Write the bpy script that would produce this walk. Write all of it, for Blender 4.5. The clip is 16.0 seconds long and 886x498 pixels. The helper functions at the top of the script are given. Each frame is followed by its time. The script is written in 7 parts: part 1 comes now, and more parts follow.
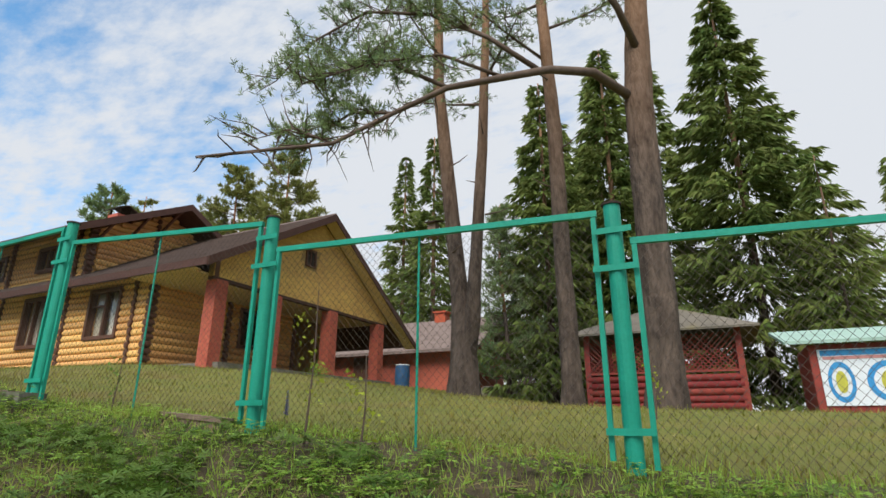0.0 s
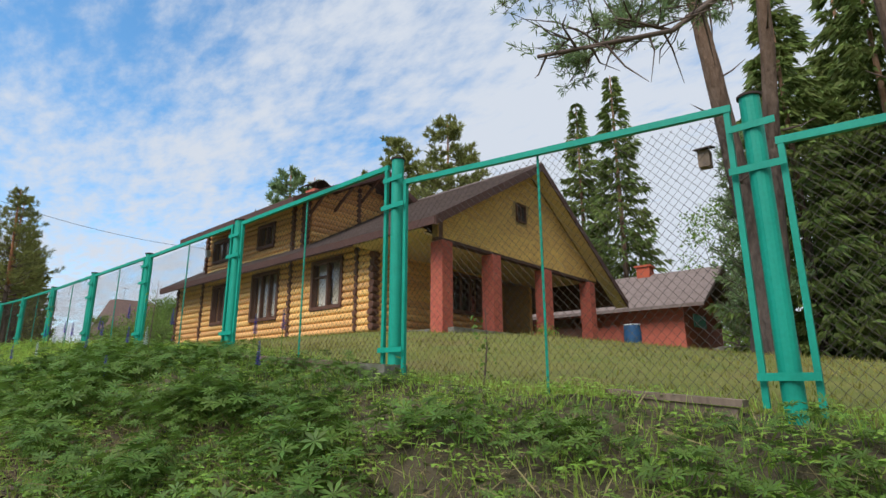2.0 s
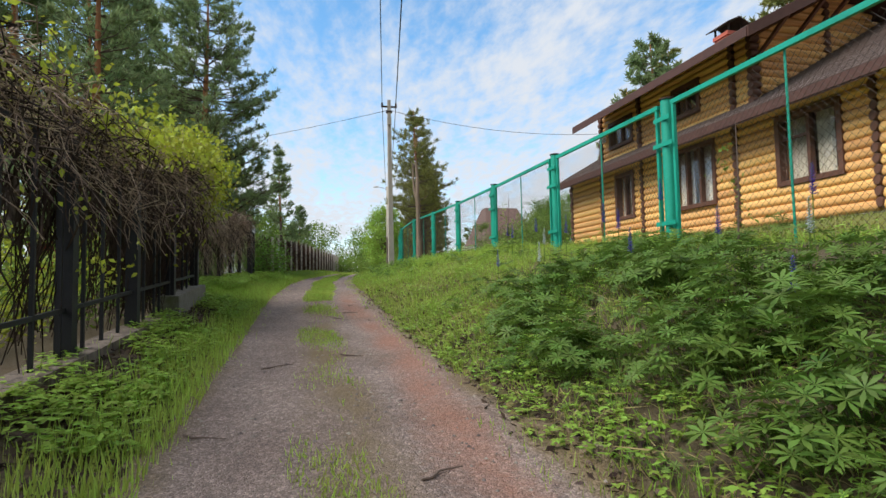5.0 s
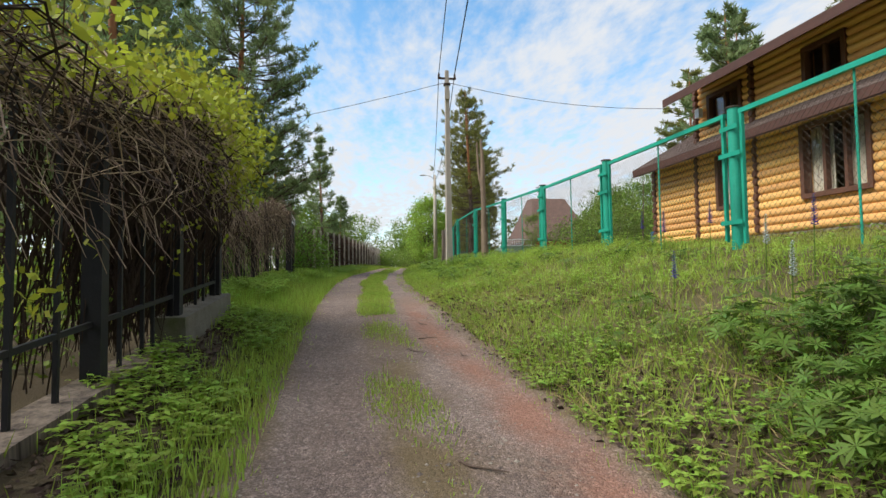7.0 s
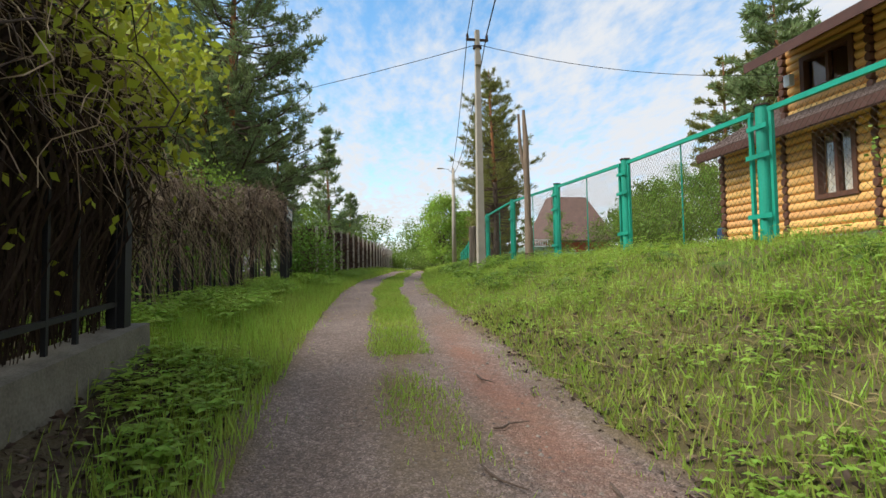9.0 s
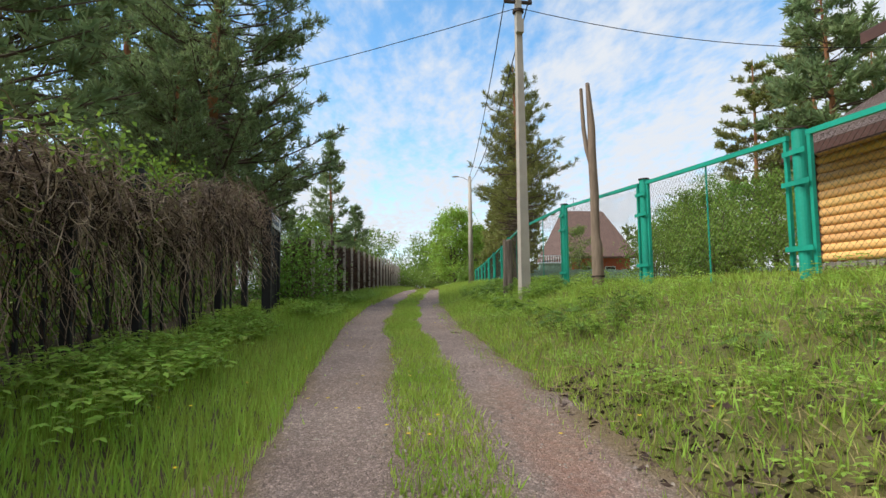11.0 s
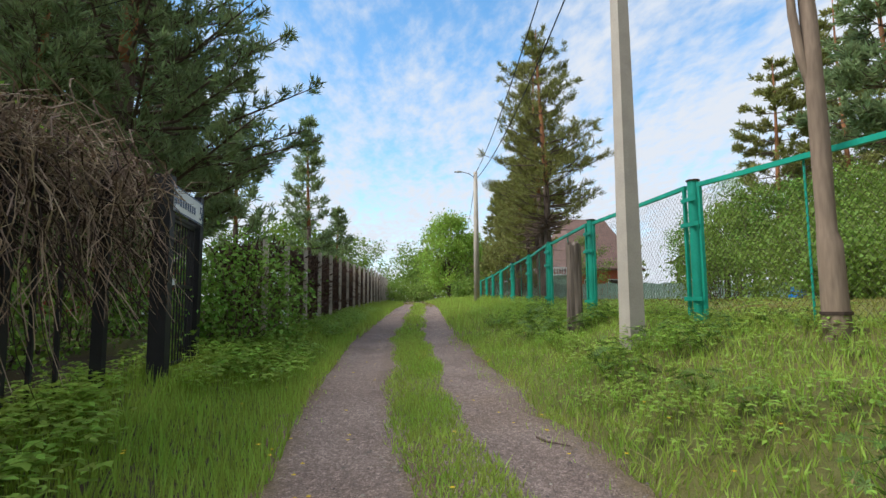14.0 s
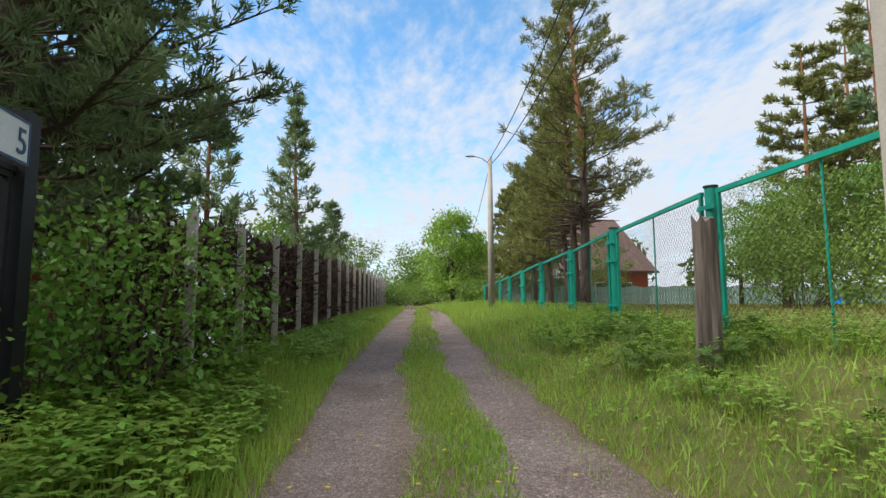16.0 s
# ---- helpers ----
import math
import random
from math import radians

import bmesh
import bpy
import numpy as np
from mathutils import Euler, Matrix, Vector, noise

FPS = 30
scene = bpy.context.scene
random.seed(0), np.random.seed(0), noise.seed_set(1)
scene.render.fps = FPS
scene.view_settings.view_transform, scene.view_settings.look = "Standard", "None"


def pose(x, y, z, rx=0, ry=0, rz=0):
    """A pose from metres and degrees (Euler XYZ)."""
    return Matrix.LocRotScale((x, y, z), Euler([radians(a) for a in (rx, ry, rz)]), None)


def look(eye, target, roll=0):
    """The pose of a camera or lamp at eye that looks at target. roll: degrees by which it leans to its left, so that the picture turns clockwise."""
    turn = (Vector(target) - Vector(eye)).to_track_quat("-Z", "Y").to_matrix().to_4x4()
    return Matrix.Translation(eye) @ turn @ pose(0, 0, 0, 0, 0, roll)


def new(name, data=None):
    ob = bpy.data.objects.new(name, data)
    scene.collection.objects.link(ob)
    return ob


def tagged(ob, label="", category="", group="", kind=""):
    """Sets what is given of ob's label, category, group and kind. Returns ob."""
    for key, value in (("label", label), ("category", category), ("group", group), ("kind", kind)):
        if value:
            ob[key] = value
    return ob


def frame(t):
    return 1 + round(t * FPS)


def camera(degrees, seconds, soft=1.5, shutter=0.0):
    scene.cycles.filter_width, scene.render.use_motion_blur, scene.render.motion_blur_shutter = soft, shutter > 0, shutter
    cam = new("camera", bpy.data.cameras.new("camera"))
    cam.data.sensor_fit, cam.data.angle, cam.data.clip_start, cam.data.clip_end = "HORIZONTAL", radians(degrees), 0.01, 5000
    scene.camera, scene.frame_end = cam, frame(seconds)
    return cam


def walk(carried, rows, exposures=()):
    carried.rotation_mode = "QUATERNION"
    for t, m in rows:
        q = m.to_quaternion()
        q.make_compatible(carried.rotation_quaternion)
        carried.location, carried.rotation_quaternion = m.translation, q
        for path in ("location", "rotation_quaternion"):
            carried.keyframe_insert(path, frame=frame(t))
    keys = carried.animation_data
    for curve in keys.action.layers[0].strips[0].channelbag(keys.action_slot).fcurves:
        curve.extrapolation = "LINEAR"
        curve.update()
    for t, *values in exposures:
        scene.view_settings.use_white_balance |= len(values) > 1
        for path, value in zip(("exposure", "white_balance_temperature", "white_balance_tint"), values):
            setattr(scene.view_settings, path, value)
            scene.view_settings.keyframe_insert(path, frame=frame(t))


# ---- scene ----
cam = camera(78.1, 16.0)
METRES, EYE, TILT, LEAN, TURN = 28.0, 1.2, 0.0, 0.0, 26.5
ROWS = [
    (0.0, 0.0, 0.0, 0.0, -0.07, 17.53, -0.21),
    (0.5, -0.0249, 0.0154, 0.0017, 6.13, 17.02, -0.06),
    (1.0, -0.0528, 0.0321, 0.0034, 9.61, 15.83, 0.07),
    (1.5, -0.0814, 0.0454, 0.0048, 12.24, 14.65, 0.08),
    (2.0, -0.1127, 0.0595, 0.0048, 14.88, 13.84, 0.14),
    (2.5, -0.1426, 0.0705, 0.0054, 19.95, 12.24, 0.2),
    (3.0, -0.173, 0.0835, 0.006, 26.51, 10.3, 0.55),
    (3.5, -0.2024, 0.0937, 0.0066, 33.81, 7.63, 0.74),
    (4.0, -0.2323, 0.1066, 0.0083, 40.75, 5.32, 0.99),
    (4.5, -0.2604, 0.1193, 0.0107, 46.04, 3.96, 1.08),
    (5.0, -0.2885, 0.1329, 0.0135, 49.29, 3.57, 1.16),
    (7.5, -0.4201, 0.1868, 0.0248, 53.37, 2.86, 0.79),
    (8.0, -0.4488, 0.2017, 0.0252, 53.77, 2.99, 0.84),
    (8.5, -0.4754, 0.2179, 0.027, 54.01, 2.93, 0.89),
    (9.0, -0.5047, 0.2338, 0.0287, 54.19, 2.97, 0.86),
    (9.5, -0.5321, 0.2488, 0.031, 54.43, 3.14, 0.78),
    (10.0, -0.5614, 0.263, 0.0333, 54.6, 3.62, 0.78),
    (12.5, -0.6988, 0.3301, 0.0464, 54.47, 5.52, 0.53),
    (13.0, -0.7262, 0.3453, 0.0484, 54.01, 5.51, 0.5),
    (13.5, -0.7534, 0.361, 0.0499, 53.25, 5.62, 0.48),
    (14.0, -0.7824, 0.3748, 0.0517, 53.01, 5.72, 0.43),
    (14.5, -0.8109, 0.3904, 0.0526, 52.8, 5.85, 0.45),
    (15.0, -0.8393, 0.405, 0.0542, 52.77, 5.88, 0.39),
    (15.5, -0.8667, 0.4219, 0.055, 52.63, 6.1, 0.45),
    (16.0, -0.8944, 0.4379, 0.0558, 52.69, 6.05, 0.34),
]
walk(cam, [(t, pose(0, 0, EYE, TILT, LEAN, TURN) @ pose(METRES * x, METRES * y, METRES * z, 90 + pitch, roll, yaw)) for t, x, y, z, yaw, pitch, roll in ROWS],
     exposures=[(0.0, 0.08, 6350, 10), (1.5, 0.02, 6200, 10), (3.0, -0.12, 5650, 10), (5.0, 0.12, 6200, 10), (7.5, 0.18, 6450, 10), (10.0, 0.2, 6400, 10), (12.5, 0.16, 6100, 10), (16.0, 0.16, 6100, 10)])

# ---- sky, sun ----
world = bpy.data.worlds.new("sky")
scene.world = world
world.use_nodes = True
wn, wl = world.node_tree.nodes, world.node_tree.links
wn.clear()
SUN_ELEV, SUN_AZ = radians(50), radians(172)
sky = wn.new("ShaderNodeTexSky")
sky.sky_type, sky.sun_disc = "NISHITA", False
sky.sun_elevation, sky.sun_rotation = SUN_ELEV, SUN_AZ
sky.dust_density, sky.ozone_density = 0.4, 2.0
bg_sky = wn.new("ShaderNodeBackground")
bg_sky.inputs["Strength"].default_value = 0.12
vivid = wn.new("ShaderNodeHueSaturation")
vivid.inputs["Hue"].default_value = 0.488
vivid.inputs["Saturation"].default_value, vivid.inputs["Value"].default_value = 1.15, 1.9
wl.new(sky.outputs[0], vivid.inputs["Color"])
wl.new(vivid.outputs[0], bg_sky.inputs["Color"])
bg_cloud = wn.new("ShaderNodeBackground")
bg_cloud.inputs["Color"].default_value = (0.93, 0.96, 1.0, 1)
bg_cloud.inputs["Strength"].default_value = 0.77
tc = wn.new("ShaderNodeTexCoord")
# project the directions on a high flat layer, so that the clouds shrink towards the horizon
sep = wn.new("ShaderNodeSeparateXYZ")
wl.new(tc.outputs["Generated"], sep.inputs[0])
zmax = wn.new("ShaderNodeMath"); zmax.operation = "MAXIMUM"; zmax.inputs[1].default_value = 0.0
wl.new(sep.outputs[2], zmax.inputs[0])
zadd = wn.new("ShaderNodeMath"); zadd.operation = "ADD"; zadd.inputs[1].default_value = 0.13
wl.new(zmax.outputs[0], zadd.inputs[0])
flat = wn.new("ShaderNodeVectorMath"); flat.operation = "DIVIDE"
comb = wn.new("ShaderNodeCombineXYZ")
for k in range(3):
    wl.new(zadd.outputs[0], comb.inputs[k])
wl.new(tc.outputs["Generated"], flat.inputs[0])
wl.new(comb.outputs[0], flat.inputs[1])
stretch = wn.new("ShaderNodeMapping")
stretch.inputs["Rotation"].default_value = (0, 0, radians(35))
stretch.inputs["Scale"].default_value = (1.0, 1.9, 0.0)
wl.new(flat.outputs[0], stretch.inputs["Vector"])
big = wn.new("ShaderNodeTexNoise")
big.inputs["Scale"].default_value, big.inputs["Detail"].default_value, big.inputs["Roughness"].default_value = 1.1, 3.0, 0.5
fine = wn.new("ShaderNodeTexNoise")
fine.inputs["Scale"].default_value, fine.inputs["Detail"].default_value, fine.inputs["Roughness"].default_value = 8.5, 5.0, 0.6
for nd in (big, fine):
    wl.new(stretch.outputs[0], nd.inputs["Vector"])
mixn = wn.new("ShaderNodeMath"); mixn.operation = "MULTIPLY_ADD"; mixn.inputs[1].default_value = 0.62
wl.new(fine.outputs["Fac"], mixn.inputs[0])
half = wn.new("ShaderNodeMath"); half.operation = "MULTIPLY"; half.inputs[1].default_value = 0.75
wl.new(big.outputs["Fac"], half.inputs[0])
wl.new(half.outputs[0], mixn.inputs[2])
# thin haze towards the horizon
low = wn.new("ShaderNodeMapRange")
low.inputs["From Min"].default_value, low.inputs["From Max"].default_value = 0.0, 0.45
low.inputs["To Min"].default_value, low.inputs["To Max"].default_value = 0.24, 0.0
wl.new(zmax.outputs[0], low.inputs["Value"])
addl = wn.new("ShaderNodeMath"); addl.operation = "ADD"
wl.new(mixn.outputs[0], addl.inputs[0])
wl.new(low.outputs[0], addl.inputs[1])
# the veil thickens towards the north-east
veil = wn.new("ShaderNodeVectorMath"); veil.operation = "DOT_PRODUCT"
veil.inputs[1].default_value = (0.5, 0.86, 0.0)
wl.new(tc.outputs["Generated"], veil.inputs[0])
veilr = wn.new("ShaderNodeMapRange")
veilr.inputs["From Min"].default_value, veilr.inputs["From Max"].default_value = -0.25, 0.75
veilr.inputs["To Min"].default_value, veilr.inputs["To Max"].default_value = 0.0, 0.3
wl.new(veil.outputs["Value"], veilr.inputs["Value"])
addv = wn.new("ShaderNodeMath"); addv.operation = "ADD"
wl.new(addl.outputs[0], addv.inputs[0])
wl.new(veilr.outputs[0], addv.inputs[1])
ramp = wn.new("ShaderNodeMapRange"); ramp.interpolation_type = "SMOOTHSTEP"
ramp.inputs["From Min"].default_value, ramp.inputs["From Max"].default_value = 0.52, 0.98
wl.new(addv.outputs[0], ramp.inputs["Value"])
mixs = wn.new("ShaderNodeMixShader")
wl.new(ramp.outputs[0], mixs.inputs[0])
wl.new(bg_sky.outputs[0], mixs.inputs[1])
wl.new(bg_cloud.outputs[0], mixs.inputs[2])
wout = wn.new("ShaderNodeOutputWorld")
wl.new(mixs.outputs[0], wout.inputs[0])

sun_data = bpy.data.lights.new("sun", "SUN")
sun_data.energy, sun_data.angle, sun_data.color = 4.7, radians(42), (1.0, 0.93, 0.81)
sun = new("sun", sun_data)
# the Nishita sky turns clockwise from +y, seen from above
sx, sy = math.sin(SUN_AZ), math.cos(SUN_AZ)
sun.matrix_world = look((0, 0, 40), (-sx * math.cos(SUN_ELEV), -sy * math.cos(SUN_ELEV), 40 - math.sin(SUN_ELEV)))

# ---- materials ----
def lin(h):
    """Linear colour from an sRGB hex string."""
    v = [int(h[i:i + 2], 16) / 255 for i in (0, 2, 4)]
    return tuple(c / 12.92 if c < 0.04045 else ((c + 0.055) / 1.055) ** 2.4 for c in v) + (1.0,)


def mat(name, a, b=None, rough=0.8, scale=6.0, fine_scale=60.0, bump=0.3, dist=0.01, metal=0.0, island=0.0, per_object=0.0,
        stretch3=(1, 1, 1), translucent=0.0, stain=None, spec=0.3):
    """A surface of two colours a and b mixed by coarse and fine noise, with relief; island and per_object vary its brightness piece by piece."""
    m = bpy.data.materials.new(name)
    m.use_nodes = True
    n, l = m.node_tree.nodes, m.node_tree.links
    p = n["Principled BSDF"]
    b = b or tuple(c * 0.75 for c in a[:3]) + (1,)
    co = n.new("ShaderNodeTexCoord")
    mp = n.new("ShaderNodeMapping")
    mp.inputs["Scale"].default_value = stretch3
    l.new(co.outputs["Object"], mp.inputs["Vector"])
    n1, n2 = n.new("ShaderNodeTexNoise"), n.new("ShaderNodeTexNoise")
    n1.inputs["Scale"].default_value, n1.inputs["Detail"].default_value = scale, 4.0
    n2.inputs["Scale"].default_value, n2.inputs["Detail"].default_value = fine_scale, 5.0
    for nd in (n1, n2):
        l.new(mp.outputs[0], nd.inputs["Vector"])
    add = n.new("ShaderNodeMath"); add.operation = "MULTIPLY_ADD"; add.inputs[1].default_value = 0.6
    sc = n.new("ShaderNodeMath"); sc.operation = "MULTIPLY"; sc.inputs[1].default_value = 0.5
    l.new(n2.outputs["Fac"], sc.inputs[0])
    l.new(n1.outputs["Fac"], add.inputs[0])
    l.new(sc.outputs[0], add.inputs[2])
    mr = n.new("ShaderNodeMapRange")
    mr.inputs["From Min"].default_value, mr.inputs["From Max"].default_value = 0.36, 0.74
    l.new(add.outputs[0], mr.inputs["Value"])
    mx = n.new("ShaderNodeMix"); mx.data_type = "RGBA"
    mx.inputs[6].default_value, mx.inputs[7].default_value = a, b
    l.new(mr.outputs[0], mx.inputs[0])
    col = mx.outputs[2]
    if stain:
        n3 = n.new("ShaderNodeTexNoise")
        n3.inputs["Scale"].default_value, n3.inputs["Detail"].default_value = scale * 0.37, 6.0
        l.new(mp.outputs[0], n3.inputs["Vector"])
        r3 = n.new("ShaderNodeMapRange")
        r3.inputs["From Min"].default_value, r3.inputs["From Max"].default_value = 0.55, 0.72
        r3.inputs["To Max"].default_value = 0.85
        l.new(n3.outputs["Fac"], r3.inputs["Value"])
        mx3 = n.new("ShaderNodeMix"); mx3.data_type = "RGBA"
        l.new(r3.outputs[0], mx3.inputs[0])
        l.new(col, mx3.inputs[6])
        mx3.inputs[7].default_value = stain
        col = mx3.outputs[2]
    for amount, src in ((island, "island"), (per_object, "object")):
        if amount:
            if src == "island":
                g = n.new("ShaderNodeNewGeometry"); rnd = g.outputs["Random Per Island"]
            else:
                g = n.new("ShaderNodeObjectInfo"); rnd = g.outputs["Random"]
            r = n.new("ShaderNodeMapRange")
            r.inputs["To Min"].default_value, r.inputs["To Max"].default_value = 1 - amount, 1 + amount
            l.new(rnd, r.inputs["Value"])
            hs = n.new("ShaderNodeHueSaturation")
            l.new(r.outputs[0], hs.inputs["Value"])
            hr = n.new("ShaderNodeMapRange")
            hr.inputs["To Min"].default_value, hr.inputs["To Max"].default_value = 0.5 - 0.05 * amount, 0.5 + 0.05 * amount
            l.new(rnd, hr.inputs["Value"])
            l.new(hr.outputs[0], hs.inputs["Hue"])
            l.new(col, hs.inputs["Color"])
            col = hs.outputs[0]
    l.new(col, p.inputs["Base Color"])
    p.inputs["Roughness"].default_value, p.inputs["Metallic"].default_value = rough, metal
    p.inputs["Specular IOR Level"].default_value = spec
    if bump:
        bp = n.new("ShaderNodeBump")
        bp.inputs["Strength"].default_value, bp.inputs["Distance"].default_value = bump, dist
        l.new(add.outputs[0], bp.inputs["Height"])
        l.new(bp.outputs[0], p.inputs["Normal"])
    if translucent:
        tr = n.new("ShaderNodeBsdfTranslucent")
        l.new(col, tr.inputs["Color"])
        ms = n.new("ShaderNodeMixShader")
        ms.inputs[0].default_value = translucent
        l.new(p.outputs[0], ms.inputs[1])
        l.new(tr.outputs[0], ms.inputs[2])
        l.new(ms.outputs[0], n["Material Output"].inputs["Surface"])
    return m


def glass(name, tint=(0.55, 0.6, 0.62, 1)):
    m = bpy.data.materials.new(name)
    m.use_nodes = True
    p = m.node_tree.nodes["Principled BSDF"]
    p.inputs["Base Color"].default_value = tint
    p.inputs["Roughness"].default_value = 0.03
    p.inputs["Transmission Weight"].default_value = 1.0
    p.inputs["IOR"].default_value = 1.45
    return m


M_soil = mat("yard_ground", lin("586428"), lin("767038"), 0.95, 1.6, 45, 1.0, 0.04, stain=lin("6e6038"))
n, l = M_soil.node_tree.nodes, M_soil.node_tree.links
so_in = n["Principled BSDF"].inputs["Base Color"]
# brown bare soil, its colour also darkened for shaded gaps under the plants
so_at = n.new("ShaderNodeAttribute"); so_at.attribute_name = "bare"
so_m = n.new("ShaderNodeMix"); so_m.data_type = "RGBA"; so_m.inputs[7].default_value = lin("4c4034")
l.new(so_at.outputs["Fac"], so_m.inputs[0])
l.new(so_in.links[0].from_socket, so_m.inputs[6])
l.new(so_m.outputs[2], so_in)
M_road = mat("gravel_road", lin("7b6a62"), lin("9f8e84"), 0.95, 1.3, 90, 1.0, 0.03, stain=lin("8a7768"), spec=0.15)
# stones of two sizes set in the gravel, a brick-red strip in one rut, and soil spilling in from the sides
n, l = M_road.node_tree.nodes, M_road.node_tree.links
rd_in = n["Principled BSDF"].inputs["Base Color"]
rd_col = rd_in.links[0].from_socket
rd_co = n.new("ShaderNodeTexCoord")
rd_bump = n["Bump"]
rd_hgt = rd_bump.inputs["Height"].links[0].from_socket
rd_bump.inputs["Distance"].default_value = 0.022
for rd_scale, lo_v, hi_v in ((34, 0.85, 1.25), (95, 0.7, 1.45)):
    rd_v = n.new("ShaderNodeTexVoronoi"); rd_v.inputs["Scale"].default_value = rd_scale
    l.new(rd_co.outputs["Object"], rd_v.inputs["Vector"])
    rd_h = n.new("ShaderNodeSeparateColor")
    l.new(rd_v.outputs["Color"], rd_h.inputs[0])
    rd_p = n.new("ShaderNodeMath"); rd_p.operation = "POWER"; rd_p.inputs[1].default_value = 2.2
    l.new(rd_h.outputs[0], rd_p.inputs[0])
    rd_r = n.new("ShaderNodeMapRange"); rd_r.inputs["To Min"].default_value, rd_r.inputs["To Max"].default_value = lo_v, hi_v
    l.new(rd_p.outputs[0], rd_r.inputs["Value"])
    rd_hs = n.new("ShaderNodeHueSaturation")
    l.new(rd_r.outputs[0], rd_hs.inputs["Value"])
    l.new(rd_col, rd_hs.inputs["Color"])
    rd_col = rd_hs.outputs[0]
    rd_ma = n.new("ShaderNodeMath"); rd_ma.operation = "MULTIPLY_ADD"; rd_ma.inputs[1].default_value = -0.5
    l.new(rd_v.outputs["Distance"], rd_ma.inputs[0])
    l.new(rd_hgt, rd_ma.inputs[2])
    rd_hgt = rd_ma.outputs[0]
l.new(rd_hgt, rd_bump.inputs["Height"])
rd_n = n.new("ShaderNodeTexNoise"); rd_n.inputs["Scale"].default_value, rd_n.inputs["Detail"].default_value = 14, 6
l.new(rd_co.outputs["Object"], rd_n.inputs["Vector"])
for rd_name, rd_hex, rd_amt in (("red_dust", "9c6c58", 0.66), ("soil", "78684c", 0.85)):
    rd_at = n.new("ShaderNodeAttribute"); rd_at.attribute_name = rd_name
    rd_s = n.new("ShaderNodeMath"); rd_s.operation = "MULTIPLY_ADD"; rd_s.inputs[1].default_value = 1.5
    l.new(rd_at.outputs["Fac"], rd_s.inputs[0])
    l.new(rd_n.outputs["Fac"], rd_s.inputs[2])
    rd_k = n.new("ShaderNodeMapRange")
    rd_k.inputs["From Min"].default_value, rd_k.inputs["From Max"].default_value, rd_k.inputs["To Max"].default_value = 0.72, 1.75, rd_amt
    l.new(rd_s.outputs[0], rd_k.inputs["Value"])
    rd_t = n.new("ShaderNodeMix"); rd_t.data_type = "RGBA"; rd_t.blend_type = "MULTIPLY"
    rd_t.inputs[0].default_value = 0.45
    rd_t.inputs[6].default_value = lin(rd_hex)
    l.new(rd_r.outputs[0], rd_t.inputs[7])
    rd_m = n.new("ShaderNodeMix"); rd_m.data_type = "RGBA"
    l.new(rd_k.outputs[0], rd_m.inputs[0])
    l.new(rd_col, rd_m.inputs[6])
    l.new(rd_t.outputs[2], rd_m.inputs[7])
    rd_col = rd_m.outputs[2]
l.new(rd_col, rd_in)
M_green = mat("green_paint", lin("1d8a72"), lin("279a82"), 0.5, 3, 40, 0.25, 0.003, stain=lin("1a705e"))
M_rust = mat("rusted_steel", lin("4a3a30"), lin("2c2622"), 0.8, 8, 80, 0.3, 0.002)
M_wire = mat("rusty_galvanised_wire", lin("5c5048"), lin("46403a"), 0.6, 10, 60, 0)
M_log = mat("varnished_logs", lin("e9ba7a"), lin("d49f5a"), 0.5, 2.2, 30, 0.3, 0.006, per_object=0.16, stretch3=(0.25, 1, 1), stain=lin("bd8440"))
M_logy = mat("varnished_logs_end_wall", lin("e4b474"), lin("cf9a55"), 0.5, 2.2, 30, 0.3, 0.006, per_object=0.16, stretch3=(1, 0.25, 1), stain=lin("b57d3c"))
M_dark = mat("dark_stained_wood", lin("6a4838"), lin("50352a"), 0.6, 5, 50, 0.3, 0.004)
M_roof = mat("brown_shingles", lin("7d6e68"), lin("63554f"), 0.85, 3, 70, 0.5, 0.004, island=0.12)
M_fascia = mat("brown_fascia", lin("54382f"), lin("452e27"), 0.6, 4, 50, 0.15, 0.003)
M_soffit = mat("beige_soffit", lin("d9c094"), lin("c9ae80"), 0.8, 4, 50, 0.15, 0.003)
M_ybrick = mat("yellow_brick", lin("dcb468"), lin("cba25a"), 0.8, 8, 90, 0.3, 0.003, per_object=0.10, island=0.10)
M_ymortar = mat("pale_mortar", lin("a88a58"), lin("957a4c"), 0.9, 8, 90, 0.3, 0.003)
M_pbrick = mat("pink_painted_brick", lin("b5614f"), lin("a85645"), 0.75, 5, 70, 0.3, 0.003, island=0.10)
M_stone = mat("fieldstone", lin("8b8478"), lin("6b655c"), 0.9, 6, 60, 0.5, 0.01, island=0.25)
M_glass = glass("window_glass", (0.9, 0.93, 0.95, 1))
M_curtain = mat("curtain", lin("ddd2be"), lin("bfb4a0"), 0.9, 6, 40, 0.3, 0.01, translucent=0.2)
M_inside = mat("dim_room", lin("3a3029"), lin("2c2520"), 0.9, 2, 20, 0)
M_pole = mat("pale_concrete", lin("b3aa9d"), lin("9d958a"), 0.85, 3, 60, 0.4, 0.004, stain=lin("8b8479"))
M_conc = mat("mossy_concrete", lin("7f7b71"), lin("5a564d"), 0.9, 5, 50, 0.7, 0.012, stain=lin("4d5232"))
M_wood = mat("weathered_wood", lin("8d7a68"), lin("66574b"), 0.85, 5, 40, 0.6, 0.006, stretch3=(1, 1, 0.12))
M_rot = mat("cracked_wood", lin("85786c"), lin("362e29"), 0.9, 9, 40, 0.9, 0.015, stretch3=(1, 1, 0.06))
M_black = mat("black_steel", lin("26262a"), lin("1b1b1e"), 0.6, 6, 60, 0.2, 0.002)
